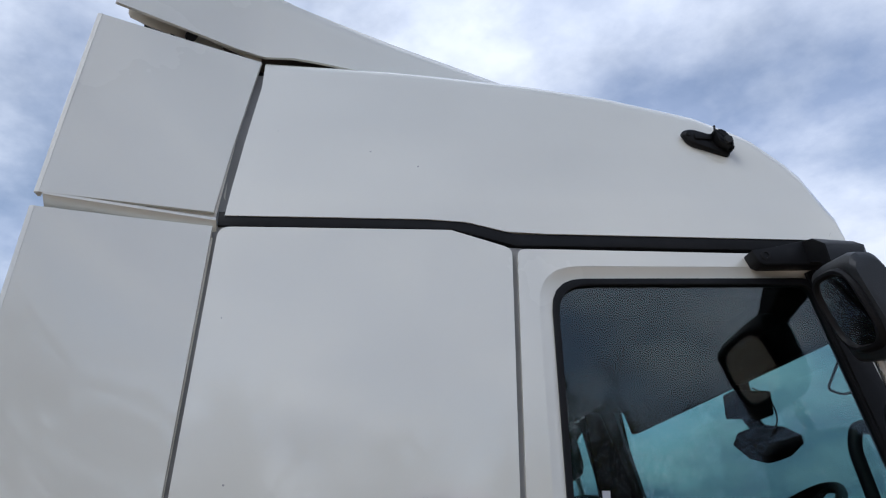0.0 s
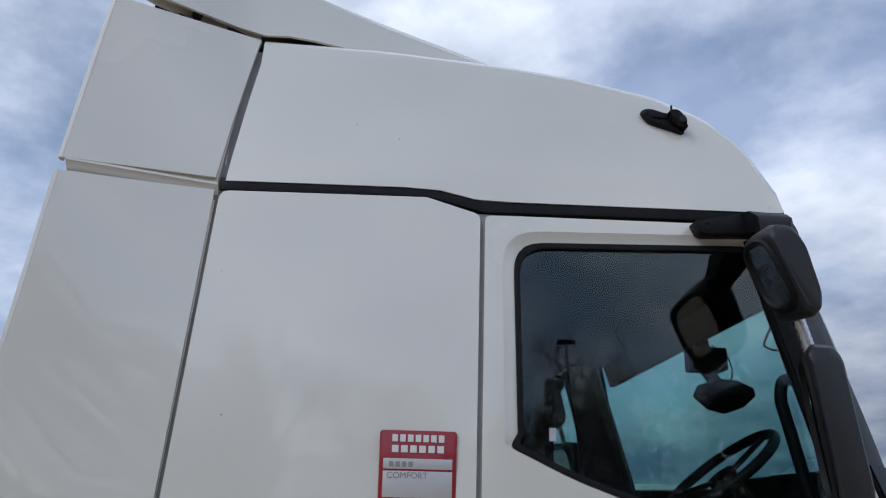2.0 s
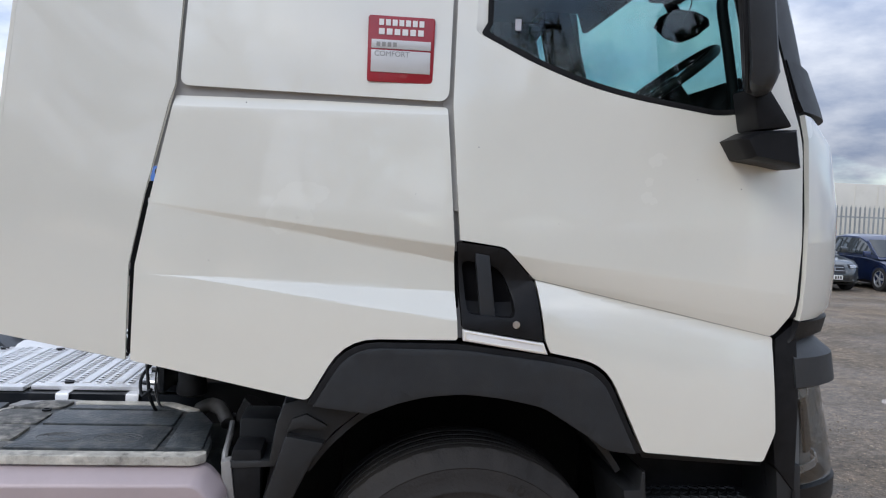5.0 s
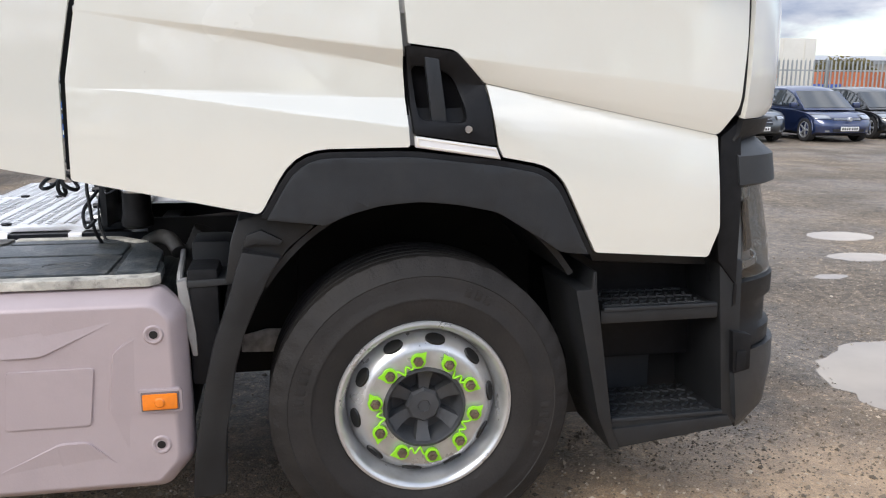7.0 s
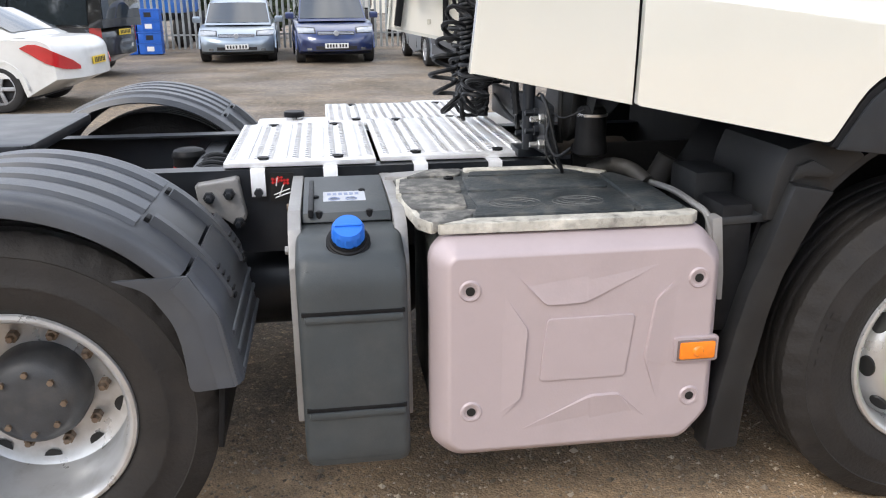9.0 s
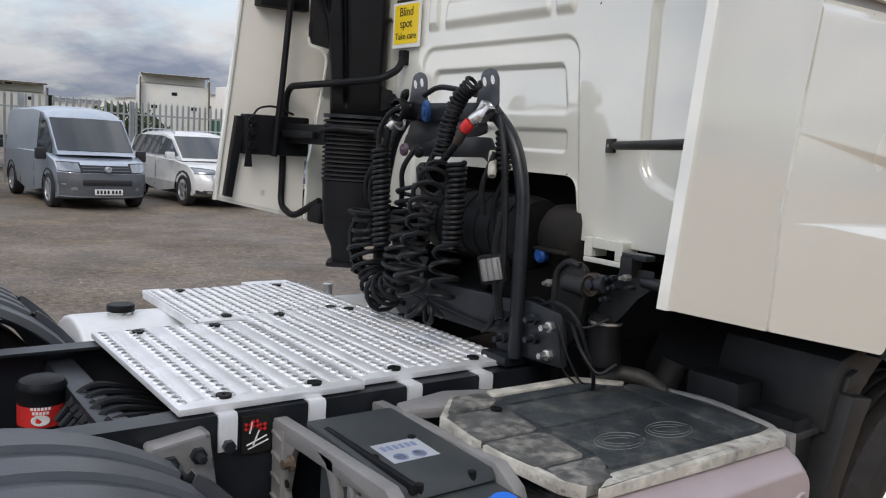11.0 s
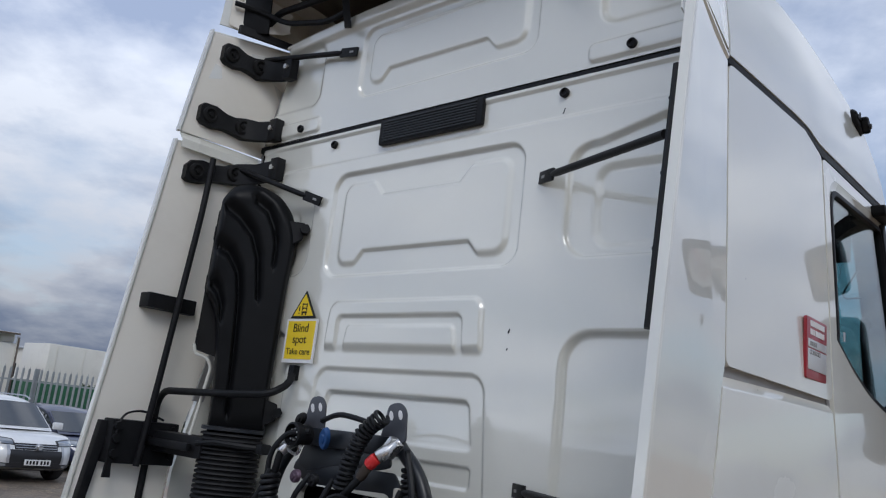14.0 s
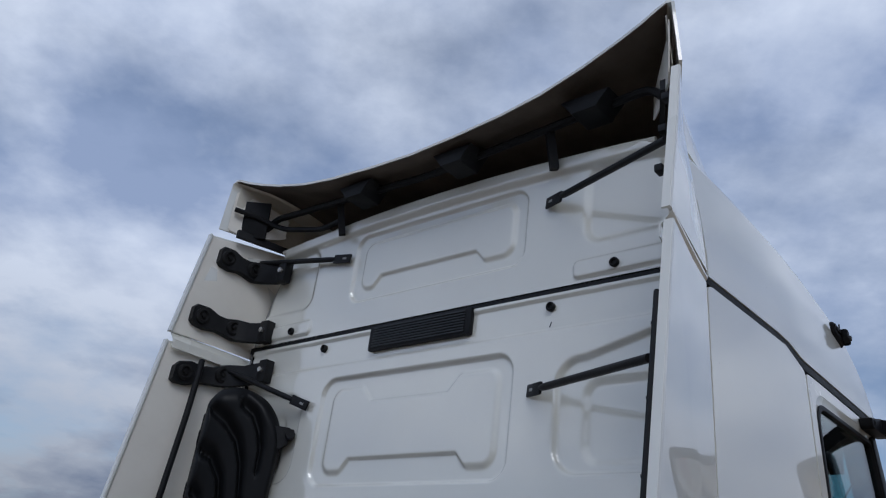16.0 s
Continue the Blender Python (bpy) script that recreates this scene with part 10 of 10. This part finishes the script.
# ---- trees and bushes ----
BARK = material("bark", (0.045, 0.038, 0.030), 0.9, spread=0.3, scale=8, bump=0.4, bump_scale=30)
LEAF = material("autumn_leaves", (0.13, 0.105, 0.03), 0.7, spread=0.4, scale=1.2)
GREENL = material("hedge_leaves", (0.045, 0.062, 0.022), 0.75, spread=0.4, scale=1.0)


def bare_tree(name, label, seed, height, leaves):
    rnd = random.Random(seed)
    e = group(name, label, "tree")
    verts, faces, tips = [], [], []

    def limb(p, d, length, r, depth):
        n = 4 if depth < 2 else 2
        prev = None
        sides = 6 if depth == 0 else (4 if depth < 3 else 3)
        for i in range(n + 1):
            s = i / n
            q = p + d * (length * s)
            rr = max(0.009, r * (1 - 0.55 * s))
            u = d.orthogonal().normalized()
            w = d.cross(u)
            ring = []
            for k in range(sides):
                a = 2 * math.pi * k / sides
                verts.append(tuple(q + rr * (math.cos(a) * u + math.sin(a) * w)))
                ring.append(len(verts) - 1)
            if prev:
                for k in range(sides):
                    faces.append((prev[k], prev[(k + 1) % sides], ring[(k + 1) % sides], ring[k]))
            prev = ring
            d = (d + Vector((rnd.uniform(-0.12, 0.12), rnd.uniform(-0.12, 0.12), rnd.uniform(-0.02, 0.10)))).normalized()
            if depth < 5 and i >= 1:
                for _ in range((2, rnd.choice((1, 2)), rnd.choice((1, 2, 2)), 2, 2)[depth]):
                    a, tilt = rnd.uniform(0, 2 * math.pi), rnd.uniform(0.45, 0.95)
                    side_d = (d * math.cos(tilt) + (u * math.cos(a) + w * math.sin(a)) * math.sin(tilt)).normalized()
                    limb(q, side_d, length * rnd.uniform(0.50, 0.72), rr * 0.62, depth + 1)
        tips.append(p + d * length)

    limb(Vector((0, 0, 0)), Vector((0, 0, 1)), height * 0.48, height * 0.026, 0)
    me = bpy.data.meshes.new("branches")
    me.from_pydata(verts, [], faces)
    me.materials.append(BARK)
    o = new("branches", me)
    o.parent = e
    if leaves:
        lv, lf = [], []
        for t in tips:
            if rnd.random() < leaves:
                for _ in range(3):
                    c = t + Vector((rnd.gauss(0, 0.15), rnd.gauss(0, 0.15), rnd.gauss(0, 0.15)))
                    a = Vector((rnd.gauss(0, 1), rnd.gauss(0, 1), rnd.gauss(0, 1))).normalized() * 0.07
                    b = a.orthogonal().normalized() * 0.05
                    i0 = len(lv)
                    lv += [tuple(c - a), tuple(c + b), tuple(c + a), tuple(c - b)]
                    lf.append((i0, i0 + 1, i0 + 2, i0 + 3))
        lm = bpy.data.meshes.new("crown")
        lm.from_pydata(lv, [], lf)
        lm.materials.append(LEAF)
        o = new("crown", lm)
        o.parent = e
        tagged(o, kind="stuff")
    return e


def bush(label, at, sx, sy, sz, seed, mat, leaf=1.0, name="bush"):
    rnd = random.Random(seed)
    e = group(name, label, name.split("_")[-1], at)
    lv, lf = [], []
    for _ in range(2600):
        d = Vector((rnd.gauss(0, 1), rnd.gauss(0, 1), rnd.gauss(0, 1))).normalized() * (rnd.random() ** 0.4)
        bump = 1 + 0.35 * noise.noise((d.x * 2 + seed, d.y * 2, d.z * 2))
        c = Vector((d.x * sx * bump, d.y * sy * bump, sz * 0.5 + d.z * sz * 0.5 * bump))
        a = Vector((rnd.gauss(0, 1), rnd.gauss(0, 1), rnd.gauss(0, 1))).normalized() * rnd.uniform(0.08, 0.16) * leaf
        b = a.orthogonal().normalized() * a.length * 0.7
        i0 = len(lv)
        lv += [tuple(c - a), tuple(c + b), tuple(c + a), tuple(c - b)]
        lf.append((i0, i0 + 1, i0 + 2, i0 + 3))
    me = bpy.data.meshes.new("leaves")
    me.from_pydata(lv, [], lf)
    me.materials.append(mat)
    o = new("leaves", me)
    o.parent = e
    tagged(o, kind="stuff")
    part("stem", sweepm([(0, 0, 0), (0.05, 0, sz * 0.5), (0, 0.05, sz * 0.8)], 0.06, 6), BARK, e)
    return e


for k, (x, y, sx, sz) in enumerate(((4.5, 27.5, 2.0, 2.3), (12.0, 28.0, 2.6, 2.2), (-4.5, 28.5, 2.4, 2.2), (-13, 27, 3.0, 2.4), (20.0, 46.0, 2.5, 2.5))):
    bush("dense green bush behind the fence", (x, y, 0), sx, 1.0, sz, k + 3, GREENL)
bush("tall yellow green tree crown over the sheds", (44.0, 57.0, 1.6), 3.2, 1.2, 2.0, 12, LEAF)

t1 = bare_tree("bare_tree", "bare autumn tree with a few dry leaves", 3, 10.6, 0.35)
t1.matrix_world = pose(4.6, -25.0, 0)
t2 = bare_tree("bare_tree", "leafless tree with fine twigs", 9, 11.2, 0.0)
t2.matrix_world = pose(8.4, -25.5, 0, 0, 0, 40)
t3 = bare_tree("bare_tree", "leafless tree with fine twigs", 21, 10.2, 0.1)
t3.matrix_world = pose(-3.0, -26.0, 0, 0, 0, 70)
for src, x, y, r in ((t2, 11.8, -27, 200), (t3, 1.2, -27.5, 150), (t2, -6.5, -25.5, 95), (t1, -10.5, -27, 260), (t3, 15.5, -26, 20), (t2, -15, -27, 300), (t3, -19.5, -26, 120)):
    copy_thing(src, pose(x, y, 0, 0, 0, r))
for k, (x, sz) in enumerate(((-7.5, 4.4), (-2.5, 3.2), (2.2, 2.6), (7.0, 2.4), (12.5, 2.8), (-13.5, 4.0), (-19.5, 3.6))):
    bush("dark hedge bush along the edge of the yard", (x, -28.5, 0), 3.2, 1.2, sz, 40 + k, GREENL)
lp = group("street_lamp", "tall grey street lamp post", "lamp post", (6.1, -24.0, 0))
part("pole", sweepm([(0, 0, 0), (0, 0, 10.4)], [0.07, 0.045], 10), GALV, lp)
part("lantern", boxm(-0.32, 0.32, -0.12, 0.12, 10.38, 10.52, 0.03), BLACKP, lp)

# dark evergreens behind the lorry's tail, mirrored in its paint
for k, (x, y, sx, sz) in enumerate(((-25, -11, 2.4, 9.4), (-26, -6.5, 2.6, 8.2), (-24.5, -2.5, 2.2, 9.8), (-26, 2.0, 2.8, 8.6), (-25, 6.5, 2.3, 9.2), (-26, -16, 3.0, 8.8))):
    bush("tall dark evergreen at the edge of the yard", (x, y, 0), 1.6, sx, sz, 70 + k, GREENL, 2.2, "evergreen_tree")
